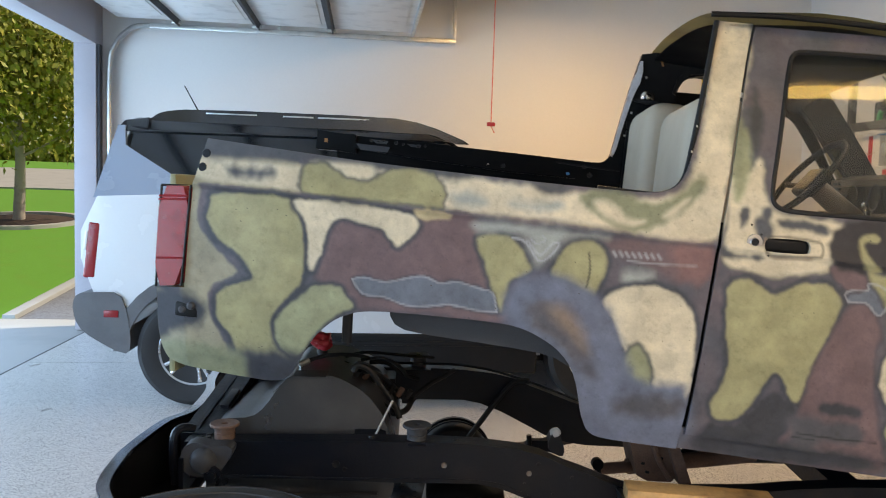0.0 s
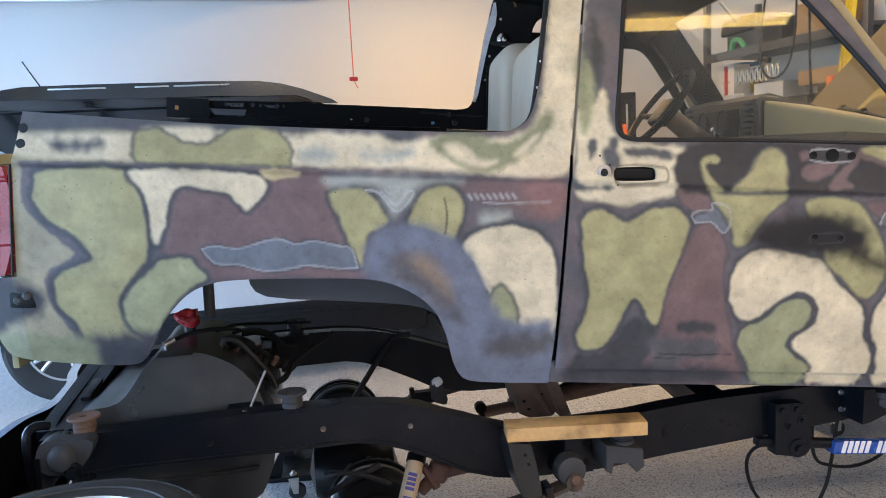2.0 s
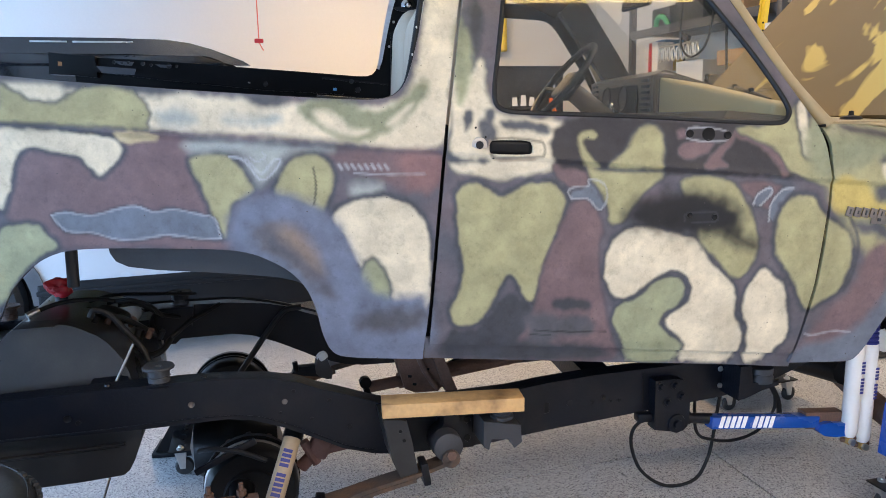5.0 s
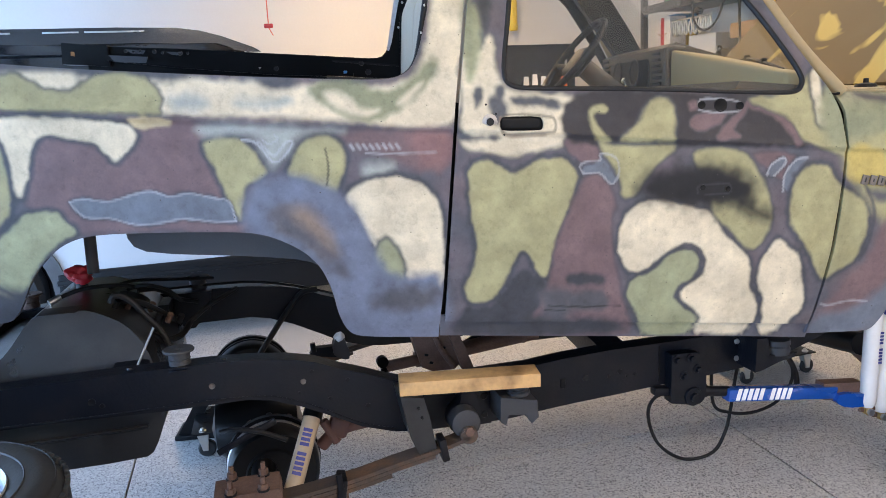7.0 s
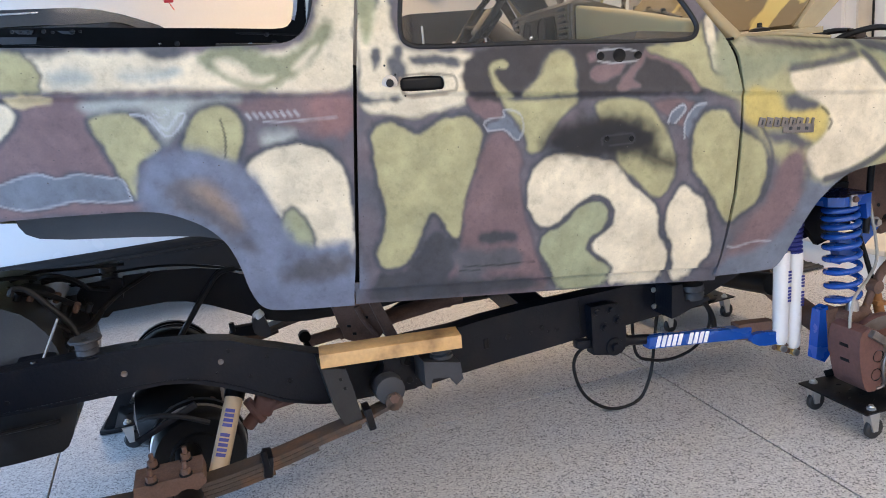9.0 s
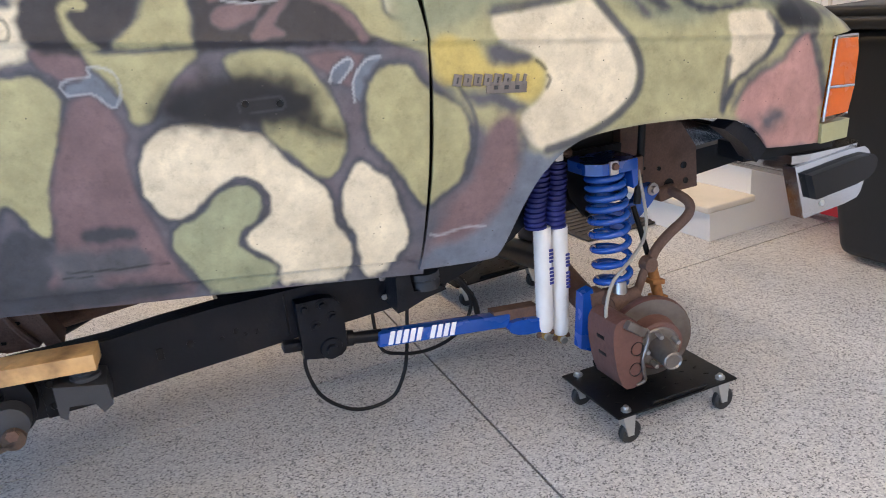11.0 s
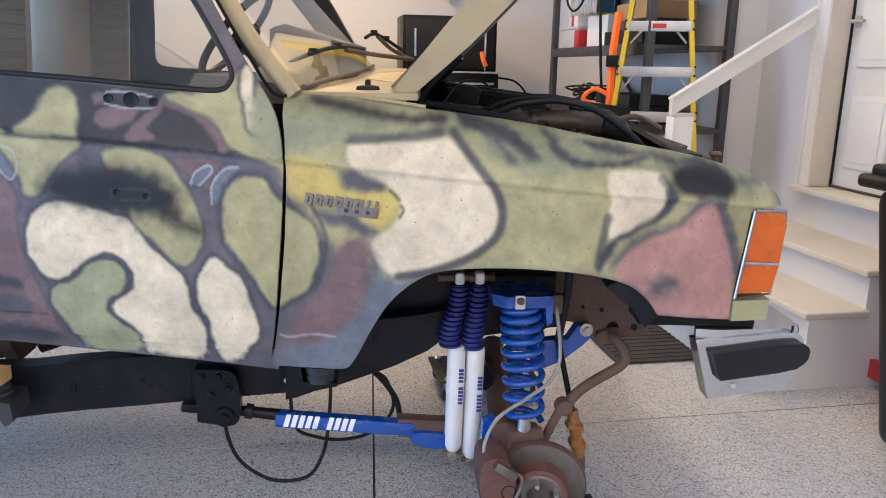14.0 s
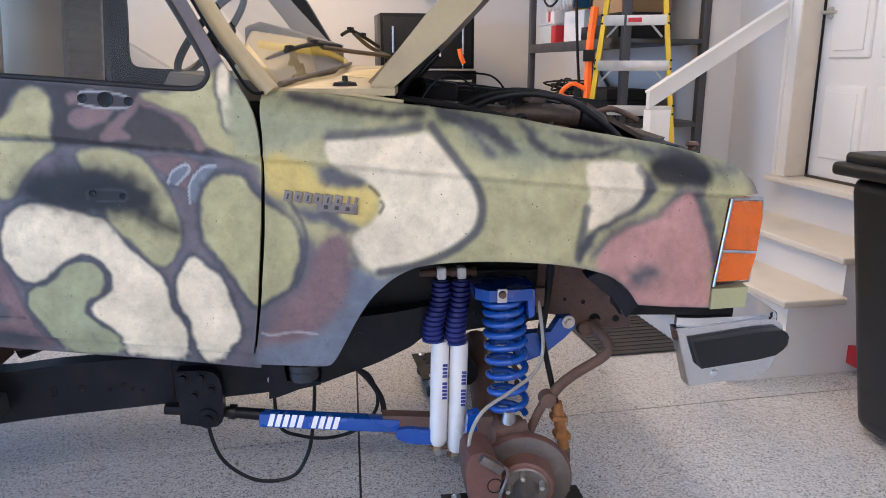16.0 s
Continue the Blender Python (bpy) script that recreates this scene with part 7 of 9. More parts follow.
for leaf_v, up in ((0.162, 0.0), (1.15, HIGHER)):
    main = spline([(u, 0, z + up) for u, z in pairs("0.035,0.392 -0.05,0.368 -0.176,0.344 -0.337,0.310 -0.54,0.284 -0.80,0.284 -1.10,0.325 -1.38,0.40")], 5)
    for k in range(4):
        cut = [q for q in main if -1.38 + 0.16 * k < q.x < 0.06 - 0.13 * k]
        outline = [(q.x, q.z - 0.0135 * k) for q in cut] + [(q.x, q.z - 0.0120 - 0.0135 * k) for q in reversed(cut)]
        fit_on("leaf_spring", slab(outline, leaf_v - 0.032, leaf_v + 0.032, 0.002), LEAFRUST, "rusty spring leaf")
    plate_ob = fit_on("spring_plate", slab(pairs("-0.712,0.330 -0.53,0.332 -0.524,0.300 -0.55,0.282 -0.69,0.282 -0.716,0.298"), leaf_v - 0.055, leaf_v + 0.055, 0.006), RUST, "rusty spring plate")
    for du in (-0.665, -0.575):
        for dv in (-0.046, 0.046):
            part("u_bolt", rod((du, leaf_v + dv, 0.225), (du, leaf_v + dv, 0.372), 0.007, seg=10), RUST, plate_ob)
            part("u_bolt_nut", lathe([(0, 0.018), (0.014, 0.018), (0.014, 0.0), (0, 0)], pose(du, leaf_v + dv, 0.334), 6), RUST, plate_ob, angle=30)
            part("washer", lathe([(0, 0.004), (0.018, 0.004), (0.018, 0.0), (0, 0)], pose(du, leaf_v + dv, 0.331), 14), DARK, plate_ob)
    for u, z in ((-0.355, 0.285), (-0.86, 0.262)):
        clamp = fit_on("spring_clip", box((0.028, 0.078, 0.062), (u, leaf_v, z), 0.006, (0, 8, 0)), DARK)
        part("spring_clip_bolt", rod((u - 0.004, leaf_v - 0.044, z + 0.01), (u - 0.008, leaf_v - 0.044, z + 0.058), 0.009, seg=10), DARK, clamp)
low, high = Vector((-0.497, 0.215, 0.262)), Vector((-0.385, 0.40, 0.50))
rear_shock = fit_on("rear_shock", rod(low, high, 0.027, seg=24), DUSTYSHOCK, "dusty white rear shock absorber")
along = (high - low).normalized()
across = (Vector((1, 0, 0)) - along * along.x).normalized()
facing = across.cross(along)
facing = facing if facing.y < 0 else -facing
spot = low + along * 0.115 + facing * 0.0275
turned = Matrix((along, facing.cross(along), facing)).transposed().to_4x4()
word_bars(Matrix.Translation(spot) @ turned, 0.028, BLUEINK, rear_shock, "dark blue lettering bar")
part("shock_collar", rod(low + along * 0.225, low + along * 0.25, 0.031, seg=24), BLACK, rear_shock)
part("lower_eye", rod(low + Vector((0, -0.03, -0.02)), low + Vector((0, 0.03, -0.02)), 0.022, seg=16), BLACK, rear_shock)
fit_on("parking_cable", tube([(-0.70, 0.40, 0.40), (-0.66, 0.36, 0.42), (-0.58, 0.34, 0.41), (-0.50, 0.34, 0.37)], 0.008, 8), PLASTIC)
fit_on("cable_bracket", box((0.20, 0.012, 0.02), (-0.62, 0.35, 0.395), 0.004, (0, -24, 0)), DARK)
fit_on("exhaust_hanger", box((0.07, 0.05, 0.07), (-0.33, 0.46, 0.34), 0.02, (0, 25, 0), seg=3), RUSTRED)
fit_on("exhaust_stub", tube([(-0.39, 0.48, 0.27), (-0.35, 0.47, 0.31), (-0.30, 0.46, 0.335), (-0.22, 0.47, 0.34)], 0.022, 10), RUSTRED)
fit_on("hanger_lug", tube([(-0.38, 0.45, 0.37), (-0.36, 0.45, 0.33), (-0.34, 0.45, 0.29)], 0.016, 8), RUSTRED)

# front hanger of the leaf spring, and the cab mount
hanger = fit_on("spring_hanger", slab(pairs("-0.166,0.543 -0.096,0.530 -0.082,0.47 -0.062,0.346 -0.113,0.342 -0.142,0.41"), 0.138, 0.275, 0.006), TANKPLASTIC, "grey steel spring hanger")
for u, z in ((-0.115, 0.50), (-0.105, 0.47)):
    part("hanger_hole", lathe([(0, 0), (0.005, 0), (0.006, -0.003)], pose(u, 0.1365, z) @ AXIS_Y, 10), BLACK, hanger)
cheek = fit_on("hanger_cheek", slab(rounded(pairs("0.030,0.512 0.072,0.512 0.090,0.46 0.086,0.405 0.060,0.375 0.010,0.372 -0.012,0.40 -0.004,0.44 0.03,0.47"), 1), 0.200, 0.270, 0.006), DARK, "black curved hanger cheek")
bushing = fit_on("spring_bushing", lathe([(0.0, 0.012), (0.030, 0.012), (0.044, 0.006), (0.046, -0.04), (0.0, -0.04)], pose(0.032, 0.155, 0.425) @ AXIS_Y, 28), GREYPLASTIC, "round spring eye bushing")
part("bushing_nut", lathe([(0, 0.022), (0.015, 0.022), (0.015, 0.0), (0, 0)], pose(0.036, 0.146, 0.408) @ AXIS_Y, 6), RUST, bushing, angle=30)
fit_on("leaf_eye", rod((0.035, 0.13, 0.395), (0.035, 0.195, 0.395), 0.027, seg=20), LEAFRUST)
fit_on("eye_strap", box((0.022, 0.06, 0.07), (-0.045, 0.15, 0.362), 0.004, (0, -8, 0)), DARK)
cab = fit_on("cab_mount_bracket", slab(pairs("0.142,0.495 0.258,0.470 0.262,0.415 0.238,0.398 0.222,0.428 0.165,0.436 0.156,0.402 0.140,0.414"), 0.145, 0.268, 0.006), GREYPLASTIC, "dark stamped cab mount bracket")
part("cab_mount", lathe([(0.0, 0.0), (0.036, 0.0), (0.036, 0.010), (0.030, 0.014), (0.034, 0.022), (0.029, 0.030), (0.034, 0.038), (0.033, 0.050), (0.0, 0.052)], pose(0.212, 0.19, 0.483), 24), GREYPLASTIC, cab, "stepped rubber cab mount")
for z in (0.398, 0.459):
    part("bracket_rivet", lathe([(0, 0.006), (0.010, 0.005), (0.013, 0.0)], pose(0.120, 0.262, z) @ AXIS_Y, 12), BLACK, cab)
part("bracket_tab", box((0.045, 0.006, 0.13), (0.120, 0.2625, 0.43), 0.006), DARK, cab)
front_cab = fit_on("front_cab_bracket", slab(pairs("1.035,0.565 1.075,0.565 1.085,0.505 1.18,0.50 1.185,0.488 1.12,0.476 1.06,0.455 1.03,0.45"), 0.165, 0.27, 0.006), DARK, "black front cab mount bracket")
part("front_cab_mount", lathe([(0.0, 0.05), (0.044, 0.05), (0.046, 0.032), (0.040, 0.028), (0.046, 0.018), (0.045, 0.0), (0.0, 0.0)], pose(1.132, 0.20, 0.498), 24), GREYPLASTIC, front_cab, "rubber front cab mount")
for z in (0.47, 0.53):
    part("bracket_rivet", lathe([(0, 0.006), (0.008, 0.005), (0.010, 0.0)], pose(1.025, 0.262, z) @ AXIS_Y, 12), ZINC, front_cab)

# radius arm and its bracket
bracket = fit_on("radius_arm_bracket", slab(rounded(pairs("0.757,0.528 0.757,0.528 0.855,0.527 0.886,0.495 0.886,0.362 0.858,0.337 0.757,0.358 0.757,0.358"), 1), 0.222, 0.268, 0.005), DARK, "black radius arm bracket with bolts")
for u, z in ((0.776, 0.508), (0.828, 0.508), (0.803, 0.450), (0.853, 0.467)):
    part("bracket_bolt", lathe([(0, 0.016), (0.009, 0.015), (0.010, 0.004), (0.016, 0.003), (0.016, 0.0)], pose(u, 0.222, z) @ AXIS_Y, 12), DARK, bracket)
part("arm_washer", lathe([(0, 0.022), (0.016, 0.021), (0.016, 0.008), (0.031, 0.006), (0.033, 0.0)], pose(0.838, 0.222, 0.372) @ AXIS_Y, 24), DARK, bracket)
part("bracket_tail", box((0.06, 0.04, 0.03), (0.735, 0.255, 0.395), 0.010, (0, 6, 0)), DARK, bracket)
fit_on("arm_stud", rod((0.88, 0.275, 0.366), (1.0, 0.27, 0.350), 0.017, 0.019, seg=16), DARK)
fit_on("arm_collar", rod((0.895, 0.274, 0.366), (0.915, 0.273, 0.363), 0.024, seg=20), DARK)
arm = fit_on("radius_arm", box((0.44, 0.046, 0.045), (1.205, 0.262, 0.320), 0.008, (0, 6.4, 0)), BLUE, "blue radius arm with white lettering bars")
part("arm_joint", slab(pairs("1.37,0.335 1.53,0.320 1.53,0.285 1.44,0.262 1.37,0.275"), 0.245, 0.29, 0.004), RUST, arm)
part("arm_end", slab(rounded(pairs("1.42,0.30 1.56,0.278 1.56,0.232 1.45,0.240 1.405,0.266"), 1), 0.225, 0.275, 0.006), BLUE, arm)
word_bars(pose(1.122, 0.2383, 0.334, 90, 6.6, 0), 0.042, WHITEINK, arm, "white slanted lettering bar", 0.18)
for pts, r in (([(0.86, 0.30, 0.36), (0.815, 0.42, 0.30), (0.795, 0.45, 0.22), (0.835, 0.45, 0.10), (0.94, 0.45, 0.020), (1.06, 0.45, 0.024), (1.115, 0.45, 0.10), (1.138, 0.45, 0.20), (1.15, 0.44, 0.34), (1.15, 0.40, 0.45)], 0.0065),
               ([(1.02, 0.40, 0.42), (1.03, 0.40, 0.25), (1.10, 0.40, 0.203), (1.20, 0.40, 0.190), (1.30, 0.40, 0.220), (1.36, 0.40, 0.30), (1.34, 0.40, 0.40), (1.29, 0.40, 0.44)], 0.006), ([(1.28, 0.40, 0.45), (1.33, 0.40, 0.398), (1.372, 0.40, 0.327), (1.384, 0.40, 0.262)], 0.010)):
    fit_on("cable_loop", tube(pts, r, 8, n=8), PLASTIC, "black cable hanging in a loop")

# front suspension: coil, twin shocks, arms, rotor


def shock(u0, z0, u1, z1, v, bulge, name):
    """A white shock with a ribbed navy boot."""
    cut = 0.64
    s = fit_on(name, lathe([(0.0, -0.004), (0.020, -0.002), (0.027, 0.012), (0.0285, 0.02), (0.0285, (z1 - z0) * cut), (0.0, (z1 - z0) * cut + 0.002)], Matrix.Translation((u0, v, z0)) @ Vector((u1 - u0, 0, z1 - z0)).to_track_quat("Z", "Y").to_matrix().to_4x4(), 28), SHOCK, "white shock absorber with a navy boot")
    low = Vector((u0 + (u1 - u0) * cut, v, z0 + (z1 - z0) * cut))
    top = Vector((u1, v, z1))
    line, n = [], 13
    for k in range(n):
        for f, r in ((0.0, 0.0345), (0.42, 0.0350), (0.62, 0.0280), (0.86, 0.0280)):
            g = (k + f) / n
            q = low.lerp(top, g)
            line.append((q.x - bulge * (1 - g) * math.sin(math.pi * min(1.0, 0.25 + g)), q.y, q.z, r - 0.006 * g))
    bm, rings = bmesh.new(), []
    for x, y, z, r in line:
        rings.append([bm.verts.new((x + r * math.cos(j * math.tau / 24), y + r * math.sin(j * math.tau / 24), z)) for j in range(24)])
    for a, b in zip(rings, rings[1:]):
        for j in range(24):
            bm.faces.new((a[j], a[(j + 1) % 24], b[(j + 1) % 24], b[j]))
    bm.faces.new(rings[0])
    bm.faces.new(rings[-1])
    part("boot", bm, BOOT, s, "ribbed navy rubber boot")
    part("lower_eye", rod((u0 - 0.004, v - 0.018, z0 - 0.016), (u0 - 0.004, v + 0.018, z0 - 0.016), 0.015, seg=16), BRASS, s)
    part("lower_nut", lathe([(0, 0.012), (0.013, 0.012), (0.013, 0.0), (0, 0)], pose(u0 - 0.004, v - 0.018, z0 - 0.016) @ AXIS_Y, 6), ZINC, s)
    part("lower_bolt", rod((u0 - 0.03, v, z0 - 0.014), (u0 + 0.03, v, z0 - 0.014), 0.008, seg=10), RUST, s)
    part("upper_eye", box((0.028, 0.04, 0.038), (u1, v, z1 + 0.018), 0.008, seg=3), SHOCK, s)
    d = Vector((u1 - u0, 0, z1 - z0)).normalized()
    mid = Vector((u0, v, z0)) + d * 0.225
    word_bars(Matrix.Translation(mid + Vector((0.010, -0.0272, 0))) @ Matrix(((d.x, -d.z, 0, 0), (0, 0, -1, 0), (d.z, d.x, 0, 0), (0, 0, 0, 1))), 0.023, BLUEINK, s, "dark blue lettering bar")
    return s


shock(1.546, 0.232, 1.556, 0.785, 0.235, 0.030, "front_shock")
shock(1.605, 0.205, 1.617, 0.785, 0.235, 0.016, "front_shock")
fit_on("shock_tower_bar", rod((1.49, 0.235, 0.803), (1.665, 0.235, 0.803), 0.011), RUST)
for u in (1.585, 1.65):
    fit_on("tower_nut", lathe([(0, 0.014), (0.016, 0.014), (0.016, 0.0), (0, 0)], pose(u, 0.235, 0.803, 0, 90, 0), 6), RUST, angle=30)
coil_pts = []
turns, zb, zt = 9.0, 0.362, 0.742
for k in range(int(turns * 22) + 1):
    a, f = k / 22 * math.tau, k / (turns * 22)
    z = zb + (zt - zb) * (f + 0.105 * math.sin(math.pi * f) ** 1.0 * (1 if f < 1 else 0))
    r = 0.0535 + 0.004 * math.sin(math.pi * f)
    coil_pts.append((1.757 - 0.028 * f + r * math.cos(a), 0.152 + r * math.sin(a), z))
coil = fit_on("coil_spring", tube(coil_pts, 0.0108, 10, smooth=False), BLUE, "blue painted coil spring")
seat_cup = fit_on("coil_seat", slab(rounded(pairs("1.640,0.08 1.80,0.08 1.818,0.12 1.815,0.25 1.64,0.25"), 1), 0.752, 0.786, 0.010, axis="z", seg=3), BLUE, "blue coil seat plate")
part("coil_clamp", box((0.030, 0.010, 0.042), (1.712, 0.076, 0.772), 0.004), ZINC, seat_cup)
part("clamp_bolt", lathe([(0, 0.01), (0.010, 0.009), (0.012, 0.0)], pose(1.712, 0.071, 0.777) @ AXIS_Y, 12), RUST, seat_cup)
part("seat_cheek", slab(pairs("1.79,0.78 1.816,0.78 1.816,0.70 1.80,0.69"), 0.10, 0.22, 0.004), BLUE, seat_cup)
# plate kept black so that the coil's gaps stay dark
fit_on("shock_tower", slab(pairs("1.63,0.80 1.86,0.80 1.84,0.64 1.80,0.60 1.72,0.58 1.66,0.66"), 0.24, 0.262, 0.006), BLACK, "black plate behind the coil")
pivot = fit_on("axle_drop_bracket", slab(pairs("1.925,0.650 1.968,0.652 1.978,0.622 1.946,0.587 1.88,0.535 1.79,0.50 1.78,0.60 1.86,0.607 1.897,0.606"), 0.205, 0.245, 0.006), BLUE, "blue axle pivot bracket")
part("pivot_bolt", lathe([(0, 0.02), (0.012, 0.02), (0.012, 0.006), (0.021, 0.005), (0.021, 0.0)], pose(1.953, 0.205, 0.638) @ AXIS_Y, 16), STEEL, pivot)
fit_on("lower_arm", slab(pairs("1.625,0.375 1.66,0.385 1.68,0.20 1.65,0.17 1.61,0.19"), 0.125, 0.165, 0.006), BLUE, "blue spring arm")
fit_on("arm_rust_plate", slab(pairs("1.650,0.37 1.70,0.372 1.70,0.22 1.665,0.21"), 0.12, 0.17, 0.005), RUST)
fit_on("stabilizer_bar", tube([(2.035, 0.30, 0.62), (2.045, 0.20, 0.607), (2.068, 0.17, 0.582), (2.070, 0.16, 0.556), (2.045, 0.155, 0.530), (1.974, 0.15, 0.492), (1.915, 0.14, 0.455), (1.876, 0.125, 0.415)], 0.0165, 12), RUST, "rusty bent stabilizer bar")
fit_on("stabilizer_bushing", box((0.075, 0.06, 0.045), (2.035, 0.25, 0.605), 0.014, (0, -10, 0), seg=3), RUST)
fit_on("stabilizer_link", tube([(1.872, 0.125, 0.43), (1.838, 0.12, 0.366), (1.815, 0.12, 0.31)], 0.014, 10), RUST)
fit_on("link_joint", lathe([(0, 0.022), (0.024, 0.018), (0.026, -0.018), (0, -0.022)], pose(1.870, 0.12, 0.422) @ AXIS_Y, 16), RUST)
fit_on("tie_rod", tube([(1.865, 0.19, 0.60), (1.885, 0.17, 0.50), (1.909, 0.15, 0.385)], 0.009, 10), BLACK)
sleeve = fit_on("tie_rod_sleeve", rod((1.907, 0.15, 0.395), (1.937, 0.14, 0.235), 0.018), ORANGERUST, "orange rusted tie rod sleeve")
for z, u in ((0.345, 1.916), (0.285, 1.928)):
    part("sleeve_clamp", box((0.052, 0.044, 0.018), (u, 0.145, z), 0.006, (0, 8, 0)), ORANGERUST, sleeve)
fit_on("steering_arm", tube([(1.938, 0.14, 0.24), (1.925, 0.11, 0.19), (1.85, 0.07, 0.20)], 0.017, 10), RUST)
knuckle = fit_on("steering_knuckle", box((0.12, 0.11, 0.12), (1.745, 0.12, 0.30), 0.03, (0, 5, 0), seg=3), RUST, "rusty steering knuckle")
part("ball_joint", lathe([(0, 0.04), (0.018, 0.035), (0.023, 0.0), (0.030, -0.02), (0, -0.02)], pose(1.745, 0.10, 0.365), 18), STEEL, knuckle)
part("joint_boss", rod((1.70, 0.09, 0.335), (1.80, 0.09, 0.345), 0.026, seg=18), RUST, knuckle)
part("pinch_bolt", rod((1.79, 0.075, 0.335), (1.80, 0.045, 0.335), 0.014, seg=12), RUST, knuckle)
fit_on("axle_beam", tube([(1.70, 0.16, 0.28), (1.72, 0.36, 0.32), (1.74, 0.66, 0.42)], 0.045, 12), RUST)
fit_on("far_axle_beam", tube([(1.66, 0.40, 0.40), (1.67, 0.70, 0.36), (1.68, 1.30, 0.29)], 0.045, 12), BLACK)
SPIN = pose(1.775, -0.012, 0.238, 3, 0, -13) @ AXIS_Y
rotor = fit_on("brake_rotor", lathe([(0.0, -0.03), (0.070, -0.03), (0.133, -0.028), (0.135, -0.022), (0.135, -0.006), (0.133, 0.0), (0.083, 0.001), (0.081, 0.004), (0.079, 0.050), (0.073, 0.056), (0.0, 0.056)], SPIN, 56), RUSTRED, "rust red brake rotor with a worn steel face")
part("rotor_face", lathe([(0.086, 0.0015), (0.131, 0.0015), (0.131, 0.0005), (0.086, 0.0005)], SPIN, 56), WORN, rotor, "dull worn brake face")
part("hub_face", lathe([(0.0, 0.060), (0.062, 0.060), (0.068, 0.054), (0.0, 0.054)], SPIN, 40), WORN, rotor)
part("hub_spindle", lathe([(0.021, 0.146), (0.025, 0.150), (0.029, 0.146), (0.029, 0.115), (0.034, 0.085), (0.038, 0.060), (0.0, 0.060), (0.0, 0.115), (0.021, 0.115)], SPIN, 28), WORN, rotor, "bare steel locking hub spindle")
part("spindle_slot", box((0.010, 0.030, 0.006), (0, 0, 0.118), 0.001), ZINC, rotor, m=SPIN @ pose(0, 0, 0, 0, 0, 15))
for k in range(5):
    a = k * math.tau / 5 + 0.5
    part("wheel_stud", lathe([(0, 0.092), (0.0065, 0.091), (0.008, 0.084), (0.008, 0.056)], SPIN @ pose(0.051 * math.cos(a), 0.051 * math.sin(a), 0), 12), ZINC, rotor)
caliper = fit_on("brake_caliper", slab(rounded(pairs("1.588,0.355 1.625,0.372 1.672,0.352 1.690,0.290 1.676,0.225 1.692,0.165 1.665,0.135 1.620,0.140 1.598,0.20 1.584,0.29"), 1), -0.085, 0.045, 0.016, seg=3), RUSTRED, "red oxide brake caliper")
for u, z in ((1.668, 0.262), (1.662, 0.196)):
    part("caliper_window", lathe([(0, 0.0), (0.019, 0.0), (0.022, 0.003), (0.024, -0.006)], pose(u, -0.0845, z) @ AXIS_Y, 18), BLACK, caliper)
for z in (0.30, 0.245):
    part("caliper_slot", box((0.006, 0.040, 0.014), (1.5875 if z > 0.27 else 1.593, -0.02, z), 0.003, (0, 0, 0)), BLACK, caliper)
part("banjo_block", box((0.075, 0.030, 0.028), (1.655, -0.090, 0.335), 0.008, (0, 35, 0)), WORN, caliper)
part("anti_rattle_spring", tube([(1.668, -0.092, 0.330), (1.697, -0.095, 0.318), (1.700, -0.095, 0.285), (1.682, -0.095, 0.235), (1.684, -0.095, 0.190), (1.692, -0.09, 0.155), (1.665, -0.085, 0.143)], 0.0055, 8), WORN, caliper)
fit_on("brake_hose", tube([(1.832, 0.12, 0.74), (1.845, 0.10, 0.60), (1.815, 0.07, 0.535), (1.735, 0.03, 0.495), (1.65, 0.0, 0.455), (1.61, -0.02, 0.40), (1.60, -0.03, 0.34)], 0.0055, 8, n=8), material("grey_brake_hose", (0.30, 0.29, 0.26), 0.5), "grey brake hose")
fit_on("hose_bracket", box((0.03, 0.03, 0.06), (1.835, 0.13, 0.75), 0.006), RUST)
fit_on("steering_shaft", tube([(1.88, 0.16, 0.88), (1.87, 0.16, 0.75), (1.85, 0.15, 0.62)], 0.012, 10), PLASTIC)
fit_on("tower_wire", tube([(1.44, 0.40, 0.73), (1.48, 0.40, 0.76), (1.52, 0.40, 0.785)], 0.005, 6), REDPAINT, "red wire end")
# bumper: chrome shell wrapped round the corner, black rub strip
fb = fit_on("front_bumper", slab(rounded(pairs("2.112,0.752 2.112,0.752 2.375,0.775 2.405,0.755 2.408,0.735 2.386,0.640 2.362,0.612 2.158,0.594 2.158,0.594"), 1), -0.212, -0.165, 0.012, seg=3), CHROME, "scuffed chrome front bumper end with a black rub strip")
part("bumper_face", box((0.05, 1.62, 0.15), (2.40, 0.65, 0.70), 0.022, (0, 4, 0), seg=4), CHROME, fb)
part("face_strip", box((0.02, 1.56, 0.07), (2.425, 0.65, 0.71), 0.009, (0, 4, 0), seg=3), PLASTIC, fb)
part("rub_strip", slab(rounded(pairs("2.150,0.726 2.150,0.726 2.385,0.752 2.412,0.735 2.408,0.700 2.372,0.674 2.176,0.652 2.176,0.652"), 1), -0.236, -0.205, 0.014, seg=3), PLASTIC, fb, "black rubber rub strip")
part("bumper_bolt", lathe([(0, 0.005), (0.008, 0.004), (0.010, 0.0)], pose(2.225, -0.2125, 0.628) @ AXIS_Y, 14), ZINC, fb)
part("bumper_top_lip", slab(rounded(pairs("2.115,-0.205 2.36,-0.205 2.405,-0.17 2.42,-0.05 2.42,0.30 2.385,0.30 2.375,-0.06 2.34,-0.13 2.13,-0.15"), 1), 0.755, 0.780, 0.008, axis="z", seg=3), CHROME, fb)
